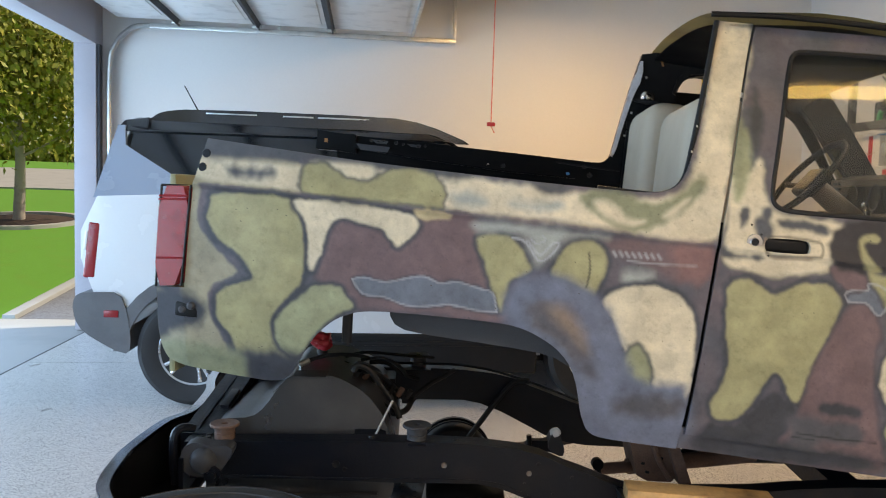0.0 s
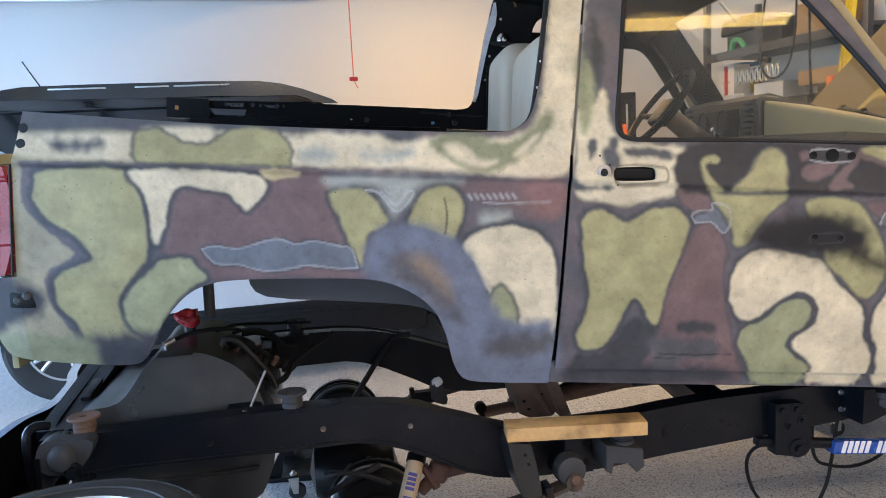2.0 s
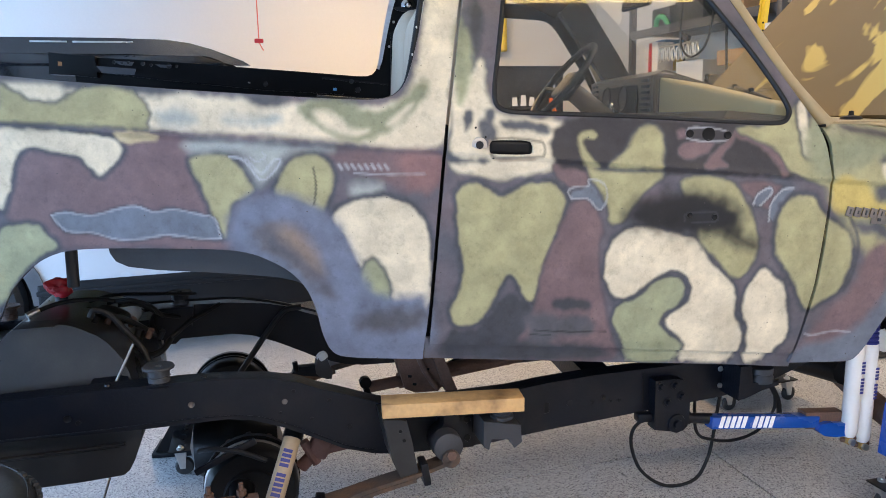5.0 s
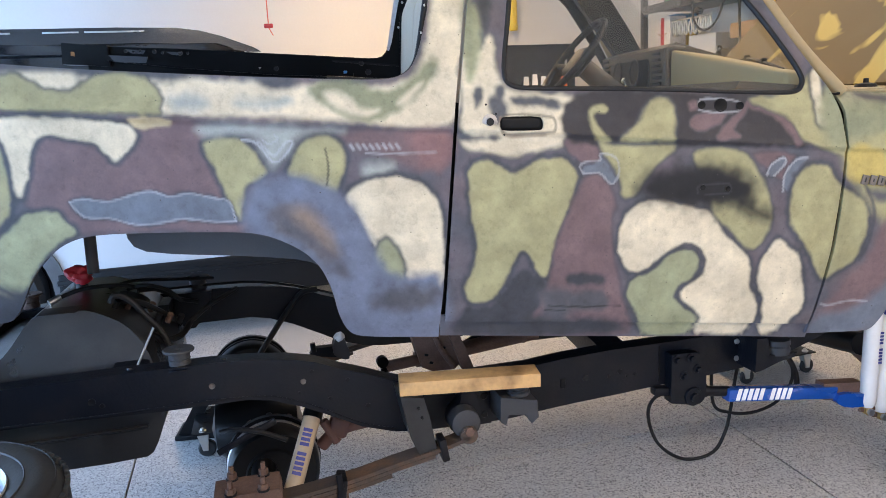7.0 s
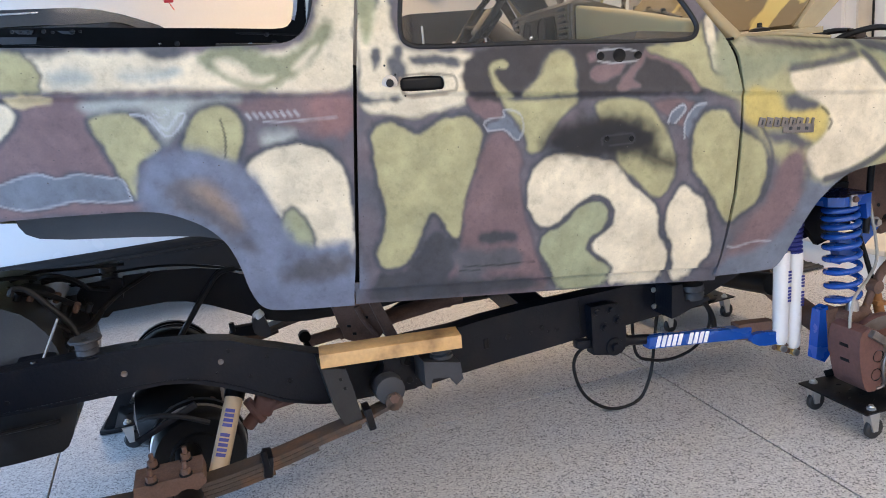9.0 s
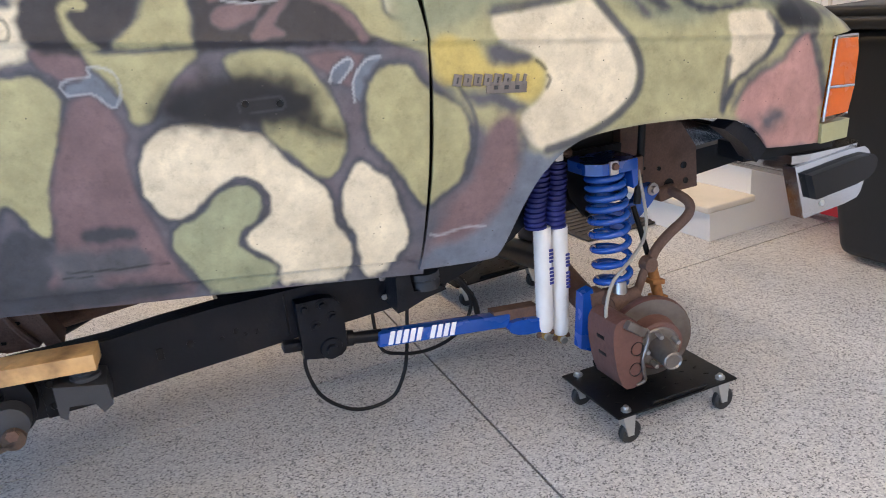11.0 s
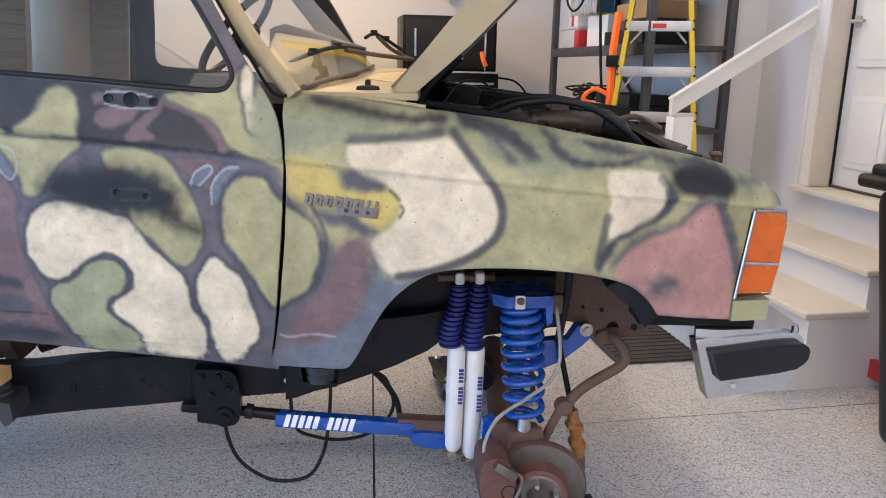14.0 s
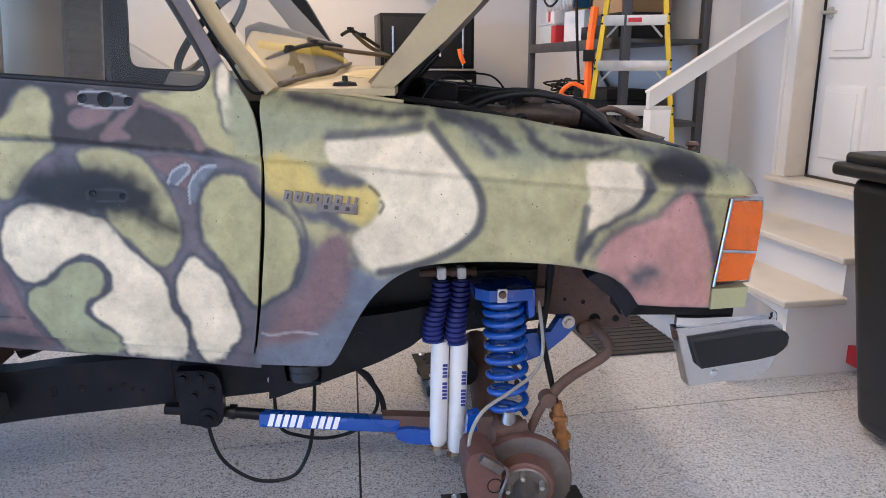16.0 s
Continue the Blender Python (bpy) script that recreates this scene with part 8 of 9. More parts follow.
fit_on("bumper_iron", slab(pairs("2.08,0.72 2.40,0.74 2.40,0.66 2.08,0.63"), 0.25, 0.29, 0.006), BLACK)

# ---- lumber and dollies under the truck
wood = thing("lumber_block", "short raw two-by-four lying across the frame", "wood block", pose(0.027, 0.163, 0.560, 0, 0.8, 0))
part("board", box((0.42, 0.086, 0.042), (0, 0, 0), 0.003), TIMBER, wood)


def dolly(m, label):
    t = thing("wheel_dolly", label, "wheel dolly", m, "wheel dollies")
    part("plate", box((0.44, 0.30, 0.006), (0, 0, 0.105), 0.002), BLACK, t)
    for sx in (-1, 1):
        part("plate_wing", box((0.20, 0.006, 0.03), (0.0, sx * 0.145, 0.115), 0.002, (sx * -35, 0, 0)), BLACK, t)
        for sy in (-1, 1):
            x, y = 0.175 * sx, 0.125 * sy
            c = part("caster_fork", slab(pairs("-0.022,0.098 0.022,0.098 0.016,0.03 -0.004,0.03"), -0.017, 0.017, 0.003), ZINC, t, m=pose(x, y, 0))
            part("caster_wheel", lathe([(0, 0.011), (0.030, 0.011), (0.036, 0.006), (0.036, -0.006), (0.030, -0.011), (0, -0.011)], pose(0.012, 0, 0.036) @ AXIS_Y, 24), RUBBER, c)
            part("caster_bolt", lathe([(0, 0.016), (0.008, 0.015), (0.009, 0.008), (0.015, 0.006), (0.015, 0.0)], pose(x, y, 0.108), 12), ZINC, t)
    for k in range(28):
        part("tread_bar", box((0.018, 0.004, 0.002), (-0.17 + 0.055 * (k % 7), -0.08 + 0.05 * (k // 7), 0.109), 0, (0, 0, 25 if k % 2 else -25)), BLACK, t)
    return t


dolly(YAW @ pose(1.762, -0.012, 0), "black steel wheel dolly on casters under the brake rotor")
dolly(pose(1.62, 1.42, 0, 0, 0, 12), "black steel wheel dolly on casters under the far wheel hub")
dolly(YAW @ pose(-0.665, 1.245, 0), "black steel wheel dolly on casters under the rear axle")
ramp = thing("jack_stand", "black steel stand under the rear axle", "axle stand", pose(-1.0, 1.25, 0))
part("stand_side", slab(pairs("-0.14,0.0 -0.08,0.0 0.02,0.16 0.10,0.17 0.10,0.20 -0.02,0.20"), -0.06, -0.03, 0.004), BLACK, ramp)
part("stand_side", slab(pairs("-0.14,0.0 -0.08,0.0 0.02,0.16 0.10,0.17 0.10,0.20 -0.02,0.20"), 0.03, 0.06, 0.004), BLACK, ramp)
part("stand_base", box((0.24, 0.16, 0.02), (-0.02, 0, 0.011), 0.004), BLACK, ramp)
big = thing("loose_wheel", "car wheel lying flat on a stack, its polished barrel up", "wheel", pose(-1.174, -0.575, 0.464), "stacked wheels")
part("tyre", lathe([(0.198, 0.035), (0.205, 0.014), (0.222, 0.006), (0.262, 0.0), (0.290, 0.010), (0.306, 0.034), (0.313, 0.06), (0.3145, 0.115), (0.313, 0.17), (0.306, 0.196), (0.290, 0.220), (0.262, 0.230), (0.222, 0.224), (0.205, 0.216), (0.198, 0.195), (0.198, 0.035)], None, 72, cap=False), RUBBER, big, "black road tyre with a plain sidewall")
for r, z in ((0.292, 0.2195), (0.236, 0.2272)):
    part("sidewall_ring", lathe([(r - 0.003, z - 0.004), (r, z + 0.0022), (r + 0.003, z - 0.004)], None, 72, cap=False), RUBBER, big)
for k in range(60):
    a = k * math.tau / 60
    part("tread_block", box((0.010, 0.020, 0.030), (0.3085 * math.cos(a), 0.3085 * math.sin(a), 0.190), 0.002, (0, 14, math.degrees(a))), RUBBER, big)
part("rim_lip", lathe([(0.196, 0.208), (0.2035, 0.222), (0.2055, 0.219), (0.200, 0.205), (0.196, 0.208)], None, 72, cap=False), ALU, big, "bright rim lip")
part("rim_barrel", lathe([(0.196, 0.208), (0.186, 0.195), (0.182, 0.150), (0.176, 0.06), (0.170, 0.035), (0.164, 0.035), (0.170, 0.06), (0.178, 0.15), (0.190, 0.20), (0.196, 0.208)], None, 72, cap=False), BARREL, big, "polished inside of the rim")
part("rim_disc", lathe([(0.0, 0.075), (0.05, 0.075), (0.07, 0.05), (0.15, 0.04), (0.170, 0.05), (0.170, 0.03), (0.0, 0.03)], None, 48), ALLOY, big)
for z in (0.232, 0.0):
    copy_thing(big, pose(-1.174, -0.575, z, 0, 0, 20 + 90 * z))

# ---- the parked car
car = thing("parked_car", "pale silver compact off-road car with a black roof and roof rails", "car", room(-0.54, 3.93, 0))
L0, L1 = -2.14, 2.2                            # its tail and nose


def wheel_arch(c, r, n=12):
    return [(c + r * math.cos(math.pi * k / n), 0.37 + r * math.sin(math.pi * k / n)) for k in range(n + 1)]


REAR, FRONT = -1.46, 1.22
hull = [(L0 + 0.10, 0.62), (L0 + 0.03, 0.80), (L0 - 0.02, 0.95), (L0 - 0.02, 1.12), (L0 + 0.08, 1.34), (-1.5, 1.37), (0.4, 1.30), (1.05, 1.22), (2.0, 1.12), (L1, 0.95), (L1, 0.62), (FRONT + 0.43, 0.45)]
hull += [(x, z) for x, z in wheel_arch(FRONT, 0.43)] + [(FRONT - 0.43, 0.45), (REAR + 0.43, 0.45)] + wheel_arch(REAR, 0.43) + [(REAR - 0.43, 0.55)]
part("body_shell", slab(hull, -0.93, 0.93, 0.05, seg=4), SUVBODY, car, "pale silver paint")
part("rear_bumper", slab(rounded(pairs("-2.14,0.48 -2.19,0.56 -2.205,0.66 -2.18,0.725 -2.10,0.735 -1.92,0.735 -1.87,0.60 -1.85,0.44 -1.86,0.34 -1.96,0.37"), 1), -0.955, 0.955, 0.055, seg=5), CLADDING, car, "grey plastic rear bumper")
part("reflector", box((0.09, 0.01, 0.045), (-1.97, -0.957, 0.60), 0.006), RED, car)
for s in (-1, 1):
    for c in (REAR, FRONT):
        ring = [(c + 0.50 * math.cos(math.pi * k / 16), 0.36 + 0.50 * math.sin(math.pi * k / 16)) for k in range(17)] + [(c + 0.42 * math.cos(math.pi * k / 16), 0.36 + 0.42 * math.sin(math.pi * k / 16)) for k in range(16, -1, -1)]
        part("arch_cladding", slab(ring, s * 0.95, s * 0.90, 0.008), CLADDING, car)
    part("sill_cladding", box((1.80, 0.06, 0.26), (-0.12, s * 0.925, 0.36), 0.025, seg=3), PLASTIC, car, "black sill cladding")
    part("sill_ridge", box((1.80, 0.02, 0.03), (-0.12, s * 0.955, 0.43), 0.008), PLASTIC, car)
    tail = part("tail_light", box((0.08, 0.08, 0.36), (-2.095, s * 0.893, 1.00), 0.02, (0, 6, 0), seg=3), RED, car, "red tail light with a white centre")
    part("tail_light_centre", box((0.02, 0.084, 0.12), (-2.131, s * 0.893, 1.06), 0.006, (0, 6, 0)), SHOCK, tail)
part("underbody", box((3.4, 1.6, 0.35), (0, 0, 0.45), 0.05), BLACK, car)
part("greenhouse", hexa([(-2.02, -0.88, 1.34), (1.0, -0.88, 1.24), (1.0, 0.88, 1.24), (-2.02, 0.88, 1.34)], [(-1.93, -0.72, 1.80), (0.12, -0.70, 1.80), (0.12, 0.70, 1.80), (-1.93, 0.72, 1.80)], 0.05), PRIVACY, car, "dark glass")
part("roof", hexa([(-1.98, -0.76, 1.76), (0.16, -0.74, 1.77), (0.16, 0.74, 1.77), (-1.98, 0.76, 1.76)], [(-1.90, -0.68, 1.86), (0.0, -0.66, 1.85), (0.0, 0.66, 1.85), (-1.90, 0.68, 1.86)], 0.03), SUVGLASSY, car, "gloss black roof")
part("rear_spoiler", hexa([(-2.00, -0.72, 1.79), (-1.80, -0.76, 1.78), (-1.80, 0.76, 1.78), (-2.00, 0.72, 1.79)], [(-1.97, -0.68, 1.84), (-1.80, -0.72, 1.86), (-1.80, 0.72, 1.86), (-1.97, 0.68, 1.84)], 0.015), SUVGLASSY, car)
for s in (-1, 1):
    pil = slab(pairs("-2.09,1.33 -1.45,1.335 -1.57,1.455 -1.93,1.67 -1.945,1.80 -1.99,1.80"), 0.0, 0.04, 0.012)
    for v in pil.verts:
        v.co.y = s * (0.87 - 0.345 * (v.co.z - 1.34) + v.co.y)
    part("rear_pillar", pil, PILLARSHADE, car, "silver rear pillar, its bluish shade put into the colour")
    rail_ob = part("roof_rail", slab(rounded(pairs("-1.82,1.84 -1.74,1.90 -1.55,1.925 -0.25,1.925 0.0,1.89 0.34,1.76 0.20,1.76 -0.05,1.83 -1.75,1.83"), 1), s * 0.66 - 0.03, s * 0.66 + 0.03, 0.010, seg=3), SUVGLASSY, car, "black roof rail")
    for x0, x1 in ((-1.45, -1.12), (-0.95, -0.75), (-0.72, -0.38)):
        part("rail_trim", box((x1 - x0, 0.006, 0.010), ((x0 + x1) / 2, s * 0.695, 1.90), 0.002), ALLOY, rail_ob)
part("antenna_base", hexa([(-1.63, -0.03, 1.85), (-1.51, -0.02, 1.85), (-1.51, 0.02, 1.85), (-1.63, 0.03, 1.85)], [(-1.62, -0.01, 1.90), (-1.57, -0.01, 1.90), (-1.57, 0.01, 1.90), (-1.62, 0.01, 1.90)], 0.006), PLASTIC, car)
part("antenna", rod((-1.60, 0, 1.89), (-1.75, 0, 2.16), 0.006, 0.004, seg=8), PLASTIC, car)
part("door_seam", rod((-0.12, -0.932, 0.58), (-0.10, -0.932, 1.28), 0.003, seg=6), BLACK, car)
part("windscreen", hexa([(0.98, -0.80, 1.245), (1.0, -0.80, 1.24), (1.0, 0.80, 1.24), (0.98, 0.80, 1.245)], [(0.13, -0.66, 1.80), (0.15, -0.66, 1.80), (0.15, 0.66, 1.80), (0.13, 0.66, 1.80)], 0.002), PRIVACY, car)
for s in (-1, 1):
    for c in (REAR, FRONT):
        m = pose(c, s * 0.83, 0.365, 0, 0, 0 if s < 0 else 180)
        w = part("wheel", lathe([(0.22, 0.10), (0.25, 0.115), (0.33, 0.115), (0.36, 0.09), (0.365, 0.0), (0.36, -0.09), (0.33, -0.11), (0.25, -0.11), (0.22, -0.10)], AXIS_Y, 48), RUBBER, car, "black tyre", m=m)
        part("rim", lathe([(0.0, 0.05), (0.05, 0.055), (0.19, 0.06), (0.20, 0.04), (0.0, 0.03)], AXIS_Y, 36), BLACK, w)
        part("rim_lip", lathe([(0.195, 0.09), (0.225, 0.105), (0.235, 0.10), (0.225, 0.06), (0.195, 0.06)], AXIS_Y, 48), ALLOY, w)
        for k in range(5):
            a = k * math.tau / 5
            for d in (-0.16, 0.16):
                part("spoke", rod((0.04 * math.cos(a), -0.085, 0.04 * math.sin(a)), (0.21 * math.cos(a + d), -0.095, 0.21 * math.sin(a + d)), 0.016, 0.014, seg=8), ALLOY, w)

# ---- along the house wall: shelves, ladder, tool chest, bin
shelf = thing("storage_shelf", "dark grey steel garage shelving, crowded with boxes", "shelf", room(3.42, 3.25, 0))
for u in (-0.26, 0.26):
    for v in (-0.90, 0.90):
        part("upright", box((0.05, 0.05, 2.56), (u, v, 1.28), 0.006), SHELFSTEEL, shelf)
for z in (0.45, 1.06, 1.565, 2.09):
    b = part("shelf_board", box((0.56, 1.84, 0.03), (0, 0, z), 0.006), SHELFSTEEL, shelf)
    part("shelf_beam", box((0.03, 1.78, 0.07), (-0.27, 0, z - 0.01), 0.006), SHELFSTEEL, b)
part("brace", rod((0.25, -0.78, 0.5), (0.25, 0.78, 1.45), 0.012), SHELFSTEEL, shelf)


def carton(name, size, at, mat, label, rz=0.0, category="box", extra=None):
    t = thing(name, label, category, room(*at, rz=rz))
    part("body", box(size, (0, 0, size[2] / 2), 0.006), mat, t)
    if extra:
        extra(t, size)
    return t


def red_band(t, size):
    part("ribbon", box((0.004, size[1] * 0.22, size[2] * 0.96), (-size[0] / 2 - 0.001, 0, size[2] / 2), 0.001), REDPAINT, t, "red printed band")
    part("swoosh", tube([(-size[0] / 2 - 0.003, -0.06, size[2] * 0.46), (-size[0] / 2 - 0.003, 0, size[2] * 0.40), (-size[0] / 2 - 0.003, 0.06, size[2] * 0.47)], 0.004, 6), CARTON, t)


def tub_lid(t, size):
    part("lid", box((size[0] + 0.02, size[1] + 0.02, 0.02), (0, 0, size[2] + 0.01), 0.006), CLEARBOX, t)


SH = 1.582
carton("printed_box", (0.16, 0.22, 0.26), (3.34, 4.02, SH + 0.17), PAPER, "white box printed with a red band, on the shelf", extra=red_band)
carton("plastic_tub", (0.30, 0.40, 0.15), (3.34, 3.88, SH), CLEARBOX, "translucent plastic tub on the shelf", category="tub", extra=tub_lid)
carton("white_box", (0.24, 0.30, 0.235), (3.37, 3.47, SH), PAPER, "plain white cardboard box on the shelf", 8)
carton("yellow_carton", (0.20, 0.12, 0.30), (3.50, 4.08, SH), YELLOWBOX, "yellow and orange carton on the shelf")
carton("blue_carton", (0.20, 0.14, 0.16), (3.50, 4.08, SH + 0.30), TEAL, "blue carton on top of another carton")
carton("small_box", (0.12, 0.10, 0.14), (3.24, 3.70, SH), REDPAINT, "small red and white product box on the shelf")
carton("tool_tray", (0.36, 0.62, 0.10), (3.37, 2.84, SH), PLASTIC, "black tool tray on the shelf", category="tray")
carton("tool_case", (0.28, 0.30, 0.07), (3.36, 2.72, SH + 0.10), PLASTIC, "black case on a tool tray", 6, category="case")
carton("brown_carton", (0.34, 0.50, 0.11), (3.42, 2.86, SH + 0.17), CARTON, "brown cardboard carton on the shelf")
carton("top_carton", (0.36, 0.30, 0.24), (3.40, 2.95, 2.107), CARTON, "brown cardboard carton on the top shelf")
carton("top_bag", (0.34, 0.36, 0.20), (3.40, 3.45, 2.107), PLASTIC, "black bag on the top shelf", category="bag")
carton("black_case", (0.36, 0.44, 0.12), (3.36, 2.88, 1.077), PLASTIC, "black tool case on the shelf", category="case")
carton("wire_tray", (0.34, 0.46, 0.10), (3.34, 3.72, 1.077), CLEARBOX, "clear tray full of black cables", category="tray")
carton("long_case", (0.30, 0.60, 0.07), (3.34, 2.95, 1.20), PLASTIC, "flat black case on another case", category="case")
carton("floor_tub", (0.40, 0.55, 0.34), (3.36, 3.05, 0.467), TEAL, "pale blue storage tub on the low shelf", category="tub", extra=tub_lid)
wires = thing("cable_heap", "tangled black cables on the shelf", "cables", room(3.30, 3.62, 1.18))
rnd = random.Random(8)
for k in range(9):
    p = [Vector((rnd.uniform(-0.14, 0.14), rnd.uniform(-0.25, 0.25), rnd.uniform(0.0, 0.14))) for _ in range(5)]
    part("cable", tube(p, 0.008, 6), PLASTIC, wires)
rack = thing("clamp_rack", "row of steel clamps hanging under the shelf", "clamps", room(3.12, 3.42, 1.86))
part("bar", rod((0, -0.26, 0.08), (0, 0.26, 0.08), 0.008), ZINC, rack)
for k in range(9):
    y = -0.24 + 0.06 * k
    part("clamp", tube([(0, y, 0.08), (0.0, y - 0.02, 0.0), (0.0, y, -0.04), (0, y + 0.02, 0.0), (0, y + 0.01, 0.06)], 0.008, 8), ZINC, rack)

ladder = thing("step_ladder", "yellow fibreglass step ladder with aluminium steps, folded and leaning", "ladder", room(3.15, 2.215, 0, 64))
H_LAD, LEAN, TAPER = 2.42, 0.085, 0.105        # its height, how far it leans, how it narrows


def half_width(z):
    return 0.36 - TAPER * z


for s in (-1, 1):
    for back, hw, name in ((0.0, 0.042, "rail"), (0.09, 0.028, "rear_leg")):
        part(name, slab([(-hw, 0), (hw, 0), (hw, H_LAD - back), (-hw, H_LAD - back)], -0.014, 0.014, 0.004), YELLOW, ladder,
             m=pose(back, s * half_width(0), 0) @ pose(0, 0, 0, s * math.degrees(math.atan(TAPER)), math.degrees(math.atan(LEAN)), 0))
for k in range(8):
    z = 0.110 + 0.2643 * k
    w = half_width(z)
    st = part("step", box((0.08, 2 * w, 0.03), (z * LEAN, 0, z), 0.006), ALU, ladder, "aluminium step")
    part("step_front", box((0.006, 2 * w, 0.06), (z * LEAN - 0.043, 0, z - 0.012), 0.002), ALU, st)
    for s in (-1, 1):
        part("step_brace", rod((z * LEAN - 0.03, s * (w - 0.02), z - 0.11), (z * LEAN - 0.03, s * (w - 0.09), z - 0.03), 0.007, seg=8), ALU, st)
        for q in (0.02, -0.03):
            part("rivet", lathe([(0, 0.004), (0.006, 0.003), (0.007, 0)], pose(z * LEAN - 0.046, s * (w + 0.012), z + q, 0, -90, 0), 10), BLACK, st)
    if k in (5, 6):
        part("step_label", box((0.003, 0.08, 0.026), (z * LEAN - 0.0475, 0, z - 0.01), 0.001), REDPAINT if k == 6 else PAPER, st)
part("top_cap", box((0.20, 0.30, 0.05), (H_LAD * LEAN + 0.04, 0, H_LAD), 0.015, seg=3), YELLOW, ladder)
strap = thing("ratchet_strap", "orange webbing strap hanging on the ladder rail", "strap", room(2.97, 2.455, 1.15, 64))
part("webbing", tube([(0.08, -0.02, 0.62), (0.05, 0.0, 0.35), (0.03, 0.0, 0.05), (0.02, 0.03, -0.02)], 0.026, 6), SAFETY, strap)
part("webbing_loop", tube([(0.03, 0.0, 0.12), (0.0, 0.09, 0.16), (-0.01, 0.16, 0.10), (0.0, 0.08, 0.06), (0.03, 0.02, 0.02)], 0.014, 6), SAFETY, strap)
part("webbing_tail", tube([(0.03, 0.0, 0.02), (0.01, 0.03, -0.10), (0.02, 0.01, -0.20)], 0.022, 6), SAFETY, strap)
part("buckle", box((0.02, 0.07, 0.07), (0.02, 0.0, 0.33), 0.006), PLASTIC, strap)
ext = thing("hanging_cord", "black extension cord hanging from above in a loop", "cord", room(2.92, 2.60, 1.92, 10))
part("cord", tube([(0, 0, 1.1), (0.0, 0.0, 0.3), (0.02, 0.0, -0.2), (0.06, -0.02, -0.7), (0.12, -0.08, -1.02)], 0.009, 8), PLASTIC, ext)
part("cord_loop", tube([(0.0, 0.36, 0.55), (0.0, 0.42, 0.15), (0.0, 0.40, -0.05), (0.0, 0.30, -0.12), (0.0, 0.18, -0.05), (0.0, 0.12, 0.15), (0.0, 0.10, 0.6)], 0.008, 8), PLASTIC, ext)
part("cord_plug", box((0.04, 0.06, 0.04), (0.0, 0.36, 0.02), 0.012, (20, 0, 0), seg=3), PLASTIC, ext)

chest = thing("tool_chest", "tall black steel tool chest with gas struts on its lid", "tool chest", room(2.41, 5.06, -0.0))
part("cabinet", box((0.88, 0.55, 1.35), (0, 0, 0.70), 0.012), BLACK, chest)
part("hutch", box((0.86, 0.45, 0.50), (0, 0.02, 1.625), 0.010), BLACK, chest)
part("hutch_back", box((0.80, 0.01, 0.42), (0, -0.208, 1.63), 0.003), PLASTIC, chest)
for k in range(5):
    d = part("drawer", box((0.82, 0.02, 0.20), (0, -0.28, 0.30 + 0.225 * k), 0.006), BLACK, chest)
    part("drawer_pull", box((0.78, 0.02, 0.02), (0, -0.295, 0.385 + 0.225 * k), 0.006), ALU, d)
for s in (-0.32, 0.32):
    part("gas_strut", rod((s, -0.225, 1.52), (s, -0.225, 1.76), 0.010), ZINC, chest)
    part("strut_rod", rod((s, -0.225, 1.36), (s, -0.225, 1.53), 0.005), CHROME, chest)
part("work_edge", box((0.90, 0.02, 0.015), (0, -0.285, 1.385), 0.003), ALU, chest)
for k, (w, x) in enumerate(((0.06, -0.09), (0.06, 0.0), (0.06, 0.09))):
    part("logo_bar", slab([(x - w / 2, 1.50), (x + w / 2, 1.50), (x + w / 2 - 0.008, 1.60 - 0.02 * abs(k - 1)), (x - w / 2 + 0.008, 1.60 - 0.02 * abs(k - 1))], -0.217, -0.213, 0.0), WHITEINK, chest, "plain white mark")
pole = thing("yellow_pole", "yellow plastic pole hanging on the side wall", "pole", room(2.55, 5.67, 2.09))
part("shaft", rod((0, 0, 0.0), (0, 0, 0.95), 0.046, 0.036, seg=18), YELLOW, pole)
part("end_cap", lathe([(0, -0.012), (0.036, -0.010), (0.047, 0.004), (0.047, 0.03)], None, 18), YELLOW, pole)
part("hook", rod((0, 0.05, 0.93), (0, 0.079, 0.93), 0.006, seg=8), ZINC, pole)
flag = thing("orange_handle", "orange plastic handle hanging at the tool chest", "tool", room(2.70, 4.84, 1.47))
part("grip", tube([(0, 0, 0.10), (0.01, 0, 0.04), (0.04, 0, -0.03)], 0.022, 8), SAFETY, flag)

bin_ob = thing("waste_bin", "large charcoal plastic wheeled waste bin", "bin", room(3.52, 0.06, 0))
b = bmesh.new()
a1 = [b.verts.new(p) for p in ((-0.24, -0.26, 0.02), (0.24, -0.26, 0.02), (0.24, 0.26, 0.02), (-0.24, 0.26, 0.02))]
b1 = [b.verts.new(p) for p in ((-0.33, -0.36, 1.02), (0.33, -0.36, 1.02), (0.33, 0.36, 1.02), (-0.33, 0.36, 1.02))]
b.faces.new(a1), b.faces.new(b1)
for k in range(4):
    b.faces.new((a1[k], a1[(k + 1) % 4], b1[(k + 1) % 4], b1[k]))
bmesh.ops.bevel(b, geom=b.edges[:], offset=0.06, segments=5, affect="EDGES", profile=0.5)
part("body", b, BIN, bin_ob)
part("rim", box((0.72, 0.82, 0.05), (0, 0, 1.04), 0.024, seg=4), BIN, bin_ob)
part("lid", box((0.66, 0.76, 0.05), (0, 0, 1.08), 0.03, seg=4), BIN, bin_ob)
part("maker_disc", lathe([(0, 0.004), (0.105, 0.004), (0.11, 0.0)], pose(-0.297, 0.02, 0.76, 0, -95, 0), 28), CLEARBOX, bin_ob)
floor_mat = thing("door_mat", "dark ribbed rubber mat on the garage floor", "mat", room(2.86, 1.62, 0.004))
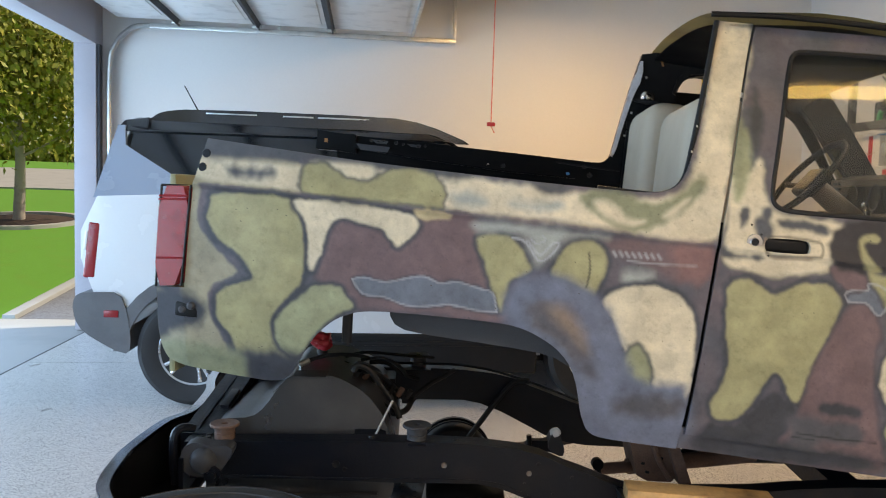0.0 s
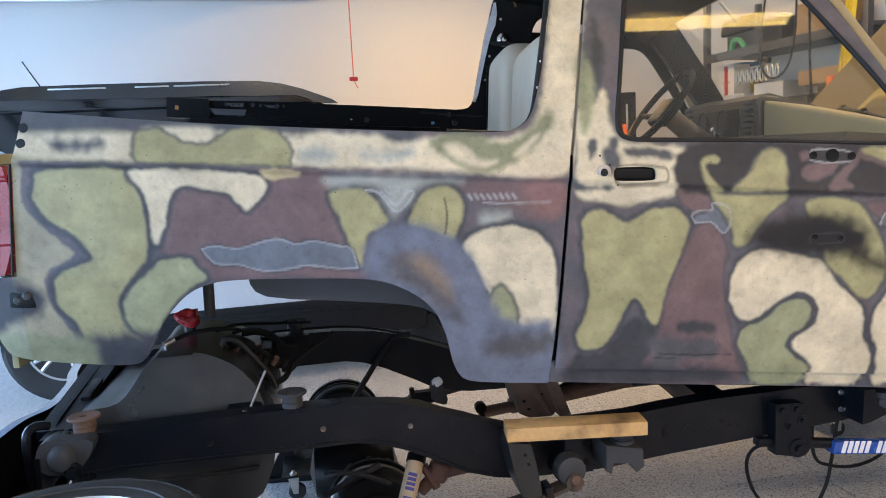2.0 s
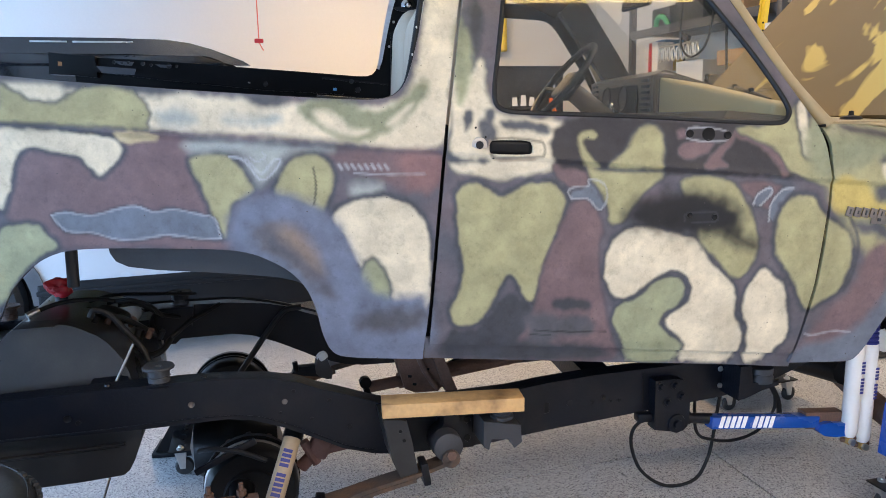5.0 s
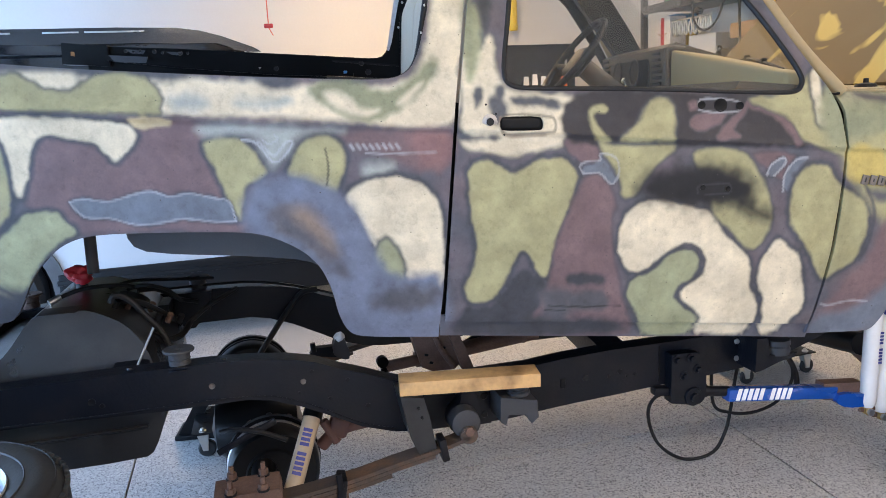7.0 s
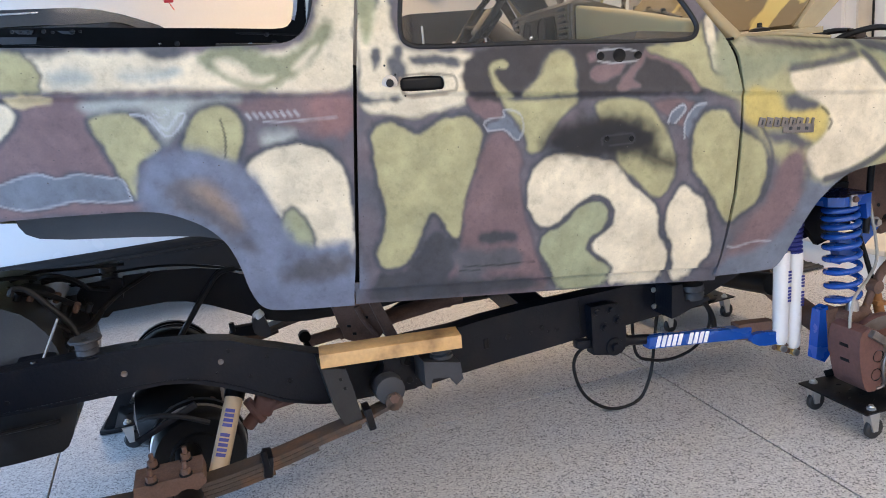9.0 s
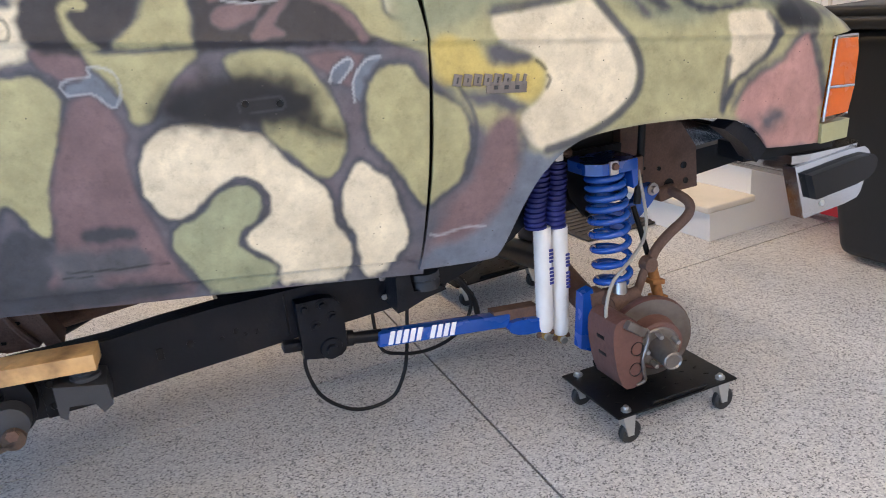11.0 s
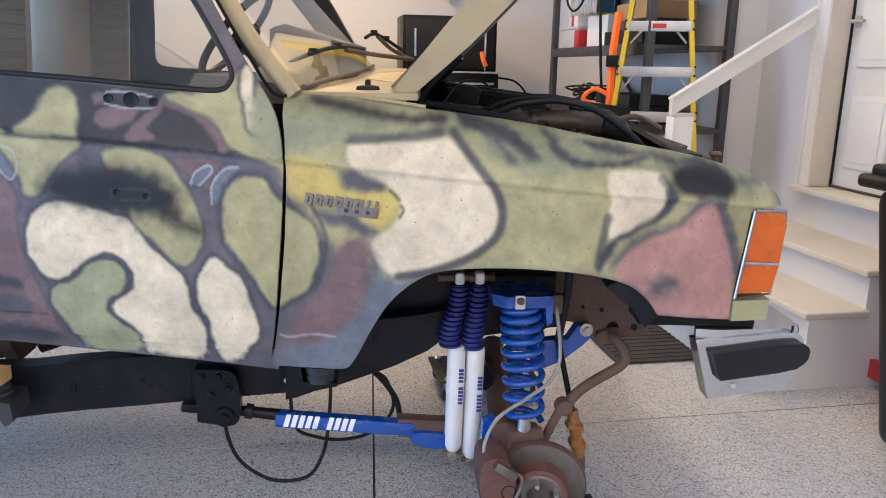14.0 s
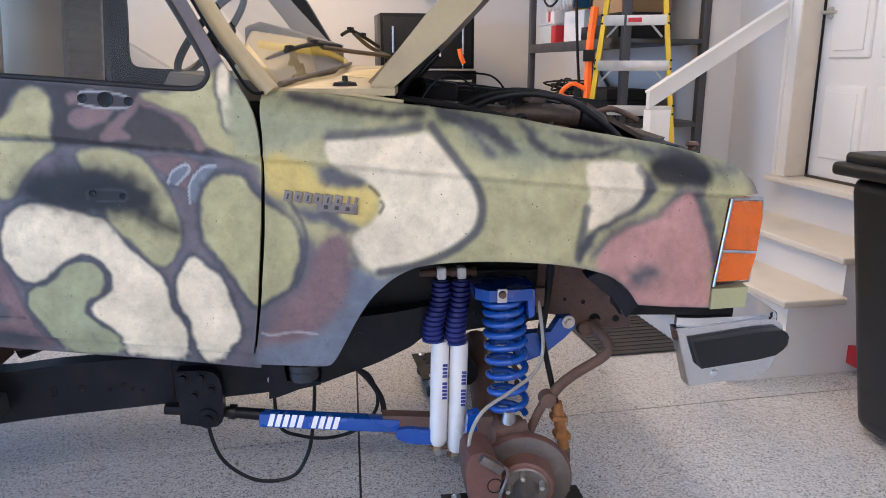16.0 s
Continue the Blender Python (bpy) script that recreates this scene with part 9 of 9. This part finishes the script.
part("mat", box((0.50, 0.75, 0.012), (0, 0, 0.006), 0.004), MAT, floor_mat)
for k in range(14):
    part("rib", box((0.46, 0.012, 0.006), (0, -0.34 + 0.052 * k, 0.014), 0.002), MAT, floor_mat)
jack = thing("floor_jack", "red steel floor jack beside the steps", "floor jack", room(3.775, 0.70, 0, 88.5) @ Matrix.Scale(0.92, 4))
for s in (-0.09, 0.09):
    part("side_plate", slab(pairs("-0.30,0.05 0.30,0.05 0.32,0.11 0.05,0.17 -0.30,0.13"), s - 0.012, s + 0.012, 0.006), REDPAINT, jack)
    for x in (-0.26, 0.27):
        part("wheel", lathe([(0, 0.016), (0.04, 0.016), (0.05, 0.01), (0.05, -0.01), (0.04, -0.016), (0, -0.016)], pose(x, s * 1.35, 0.05) @ AXIS_Y, 20), PLASTIC, jack)
part("lift_arm", box((0.42, 0.09, 0.05), (0.0, 0, 0.15), 0.015, (0, -6, 0)), REDPAINT, jack)
part("saddle", lathe([(0, 0.03), (0.06, 0.03), (0.065, 0.0), (0, 0)], pose(-0.2, 0, 0.18), 20), PLASTIC, jack)
overhead = thing("storage_bin", "green and black odds and ends on a high shelf", "tote", room(3.40, 3.80, 2.107))
part("tote", box((0.30, 0.40, 0.18), (0, 0, 0.09), 0.02, seg=3), PLASTIC, overhead)
part("green_handle", tube([(-0.17, -0.08, 0.02), (-0.18, -0.02, 0.09), (-0.18, 0.06, 0.09), (-0.17, 0.1, 0.02)], 0.022, 8), GREENTHING, overhead)
tarp = thing("yellow_tarp", "yellow tarpaulin corner hanging from hooks under the ceiling", "tarpaulin", pose(0, 0, 0))
tb = bmesh.new()
ring = [(0.10, -0.895), (0.90, -0.875), (1.22, -0.785), (1.13, -0.757), (0.68, -0.82), (0.10, -0.86)]
tb.faces.new([tb.verts.new((x, y, 2.735 + 0.006 * math.sin(9 * x))) for x, y in ring])
bmesh.ops.triangulate(tb, faces=tb.faces[:])
bmesh.ops.solidify(tb, geom=tb.faces[:], thickness=0.004)
part("sheet", tb, material("yellow_tarp_cloth", (0.75, 0.62, 0.03), 0.5, vary=0.06, bump=0.1), tarp)
for x, y in ((0.2, -0.875), (1.15, -0.775)):
    part("hook", rod((x, y, 2.73), (x, y, TOP - 0.001), 0.004, seg=6), ZINC, tarp)
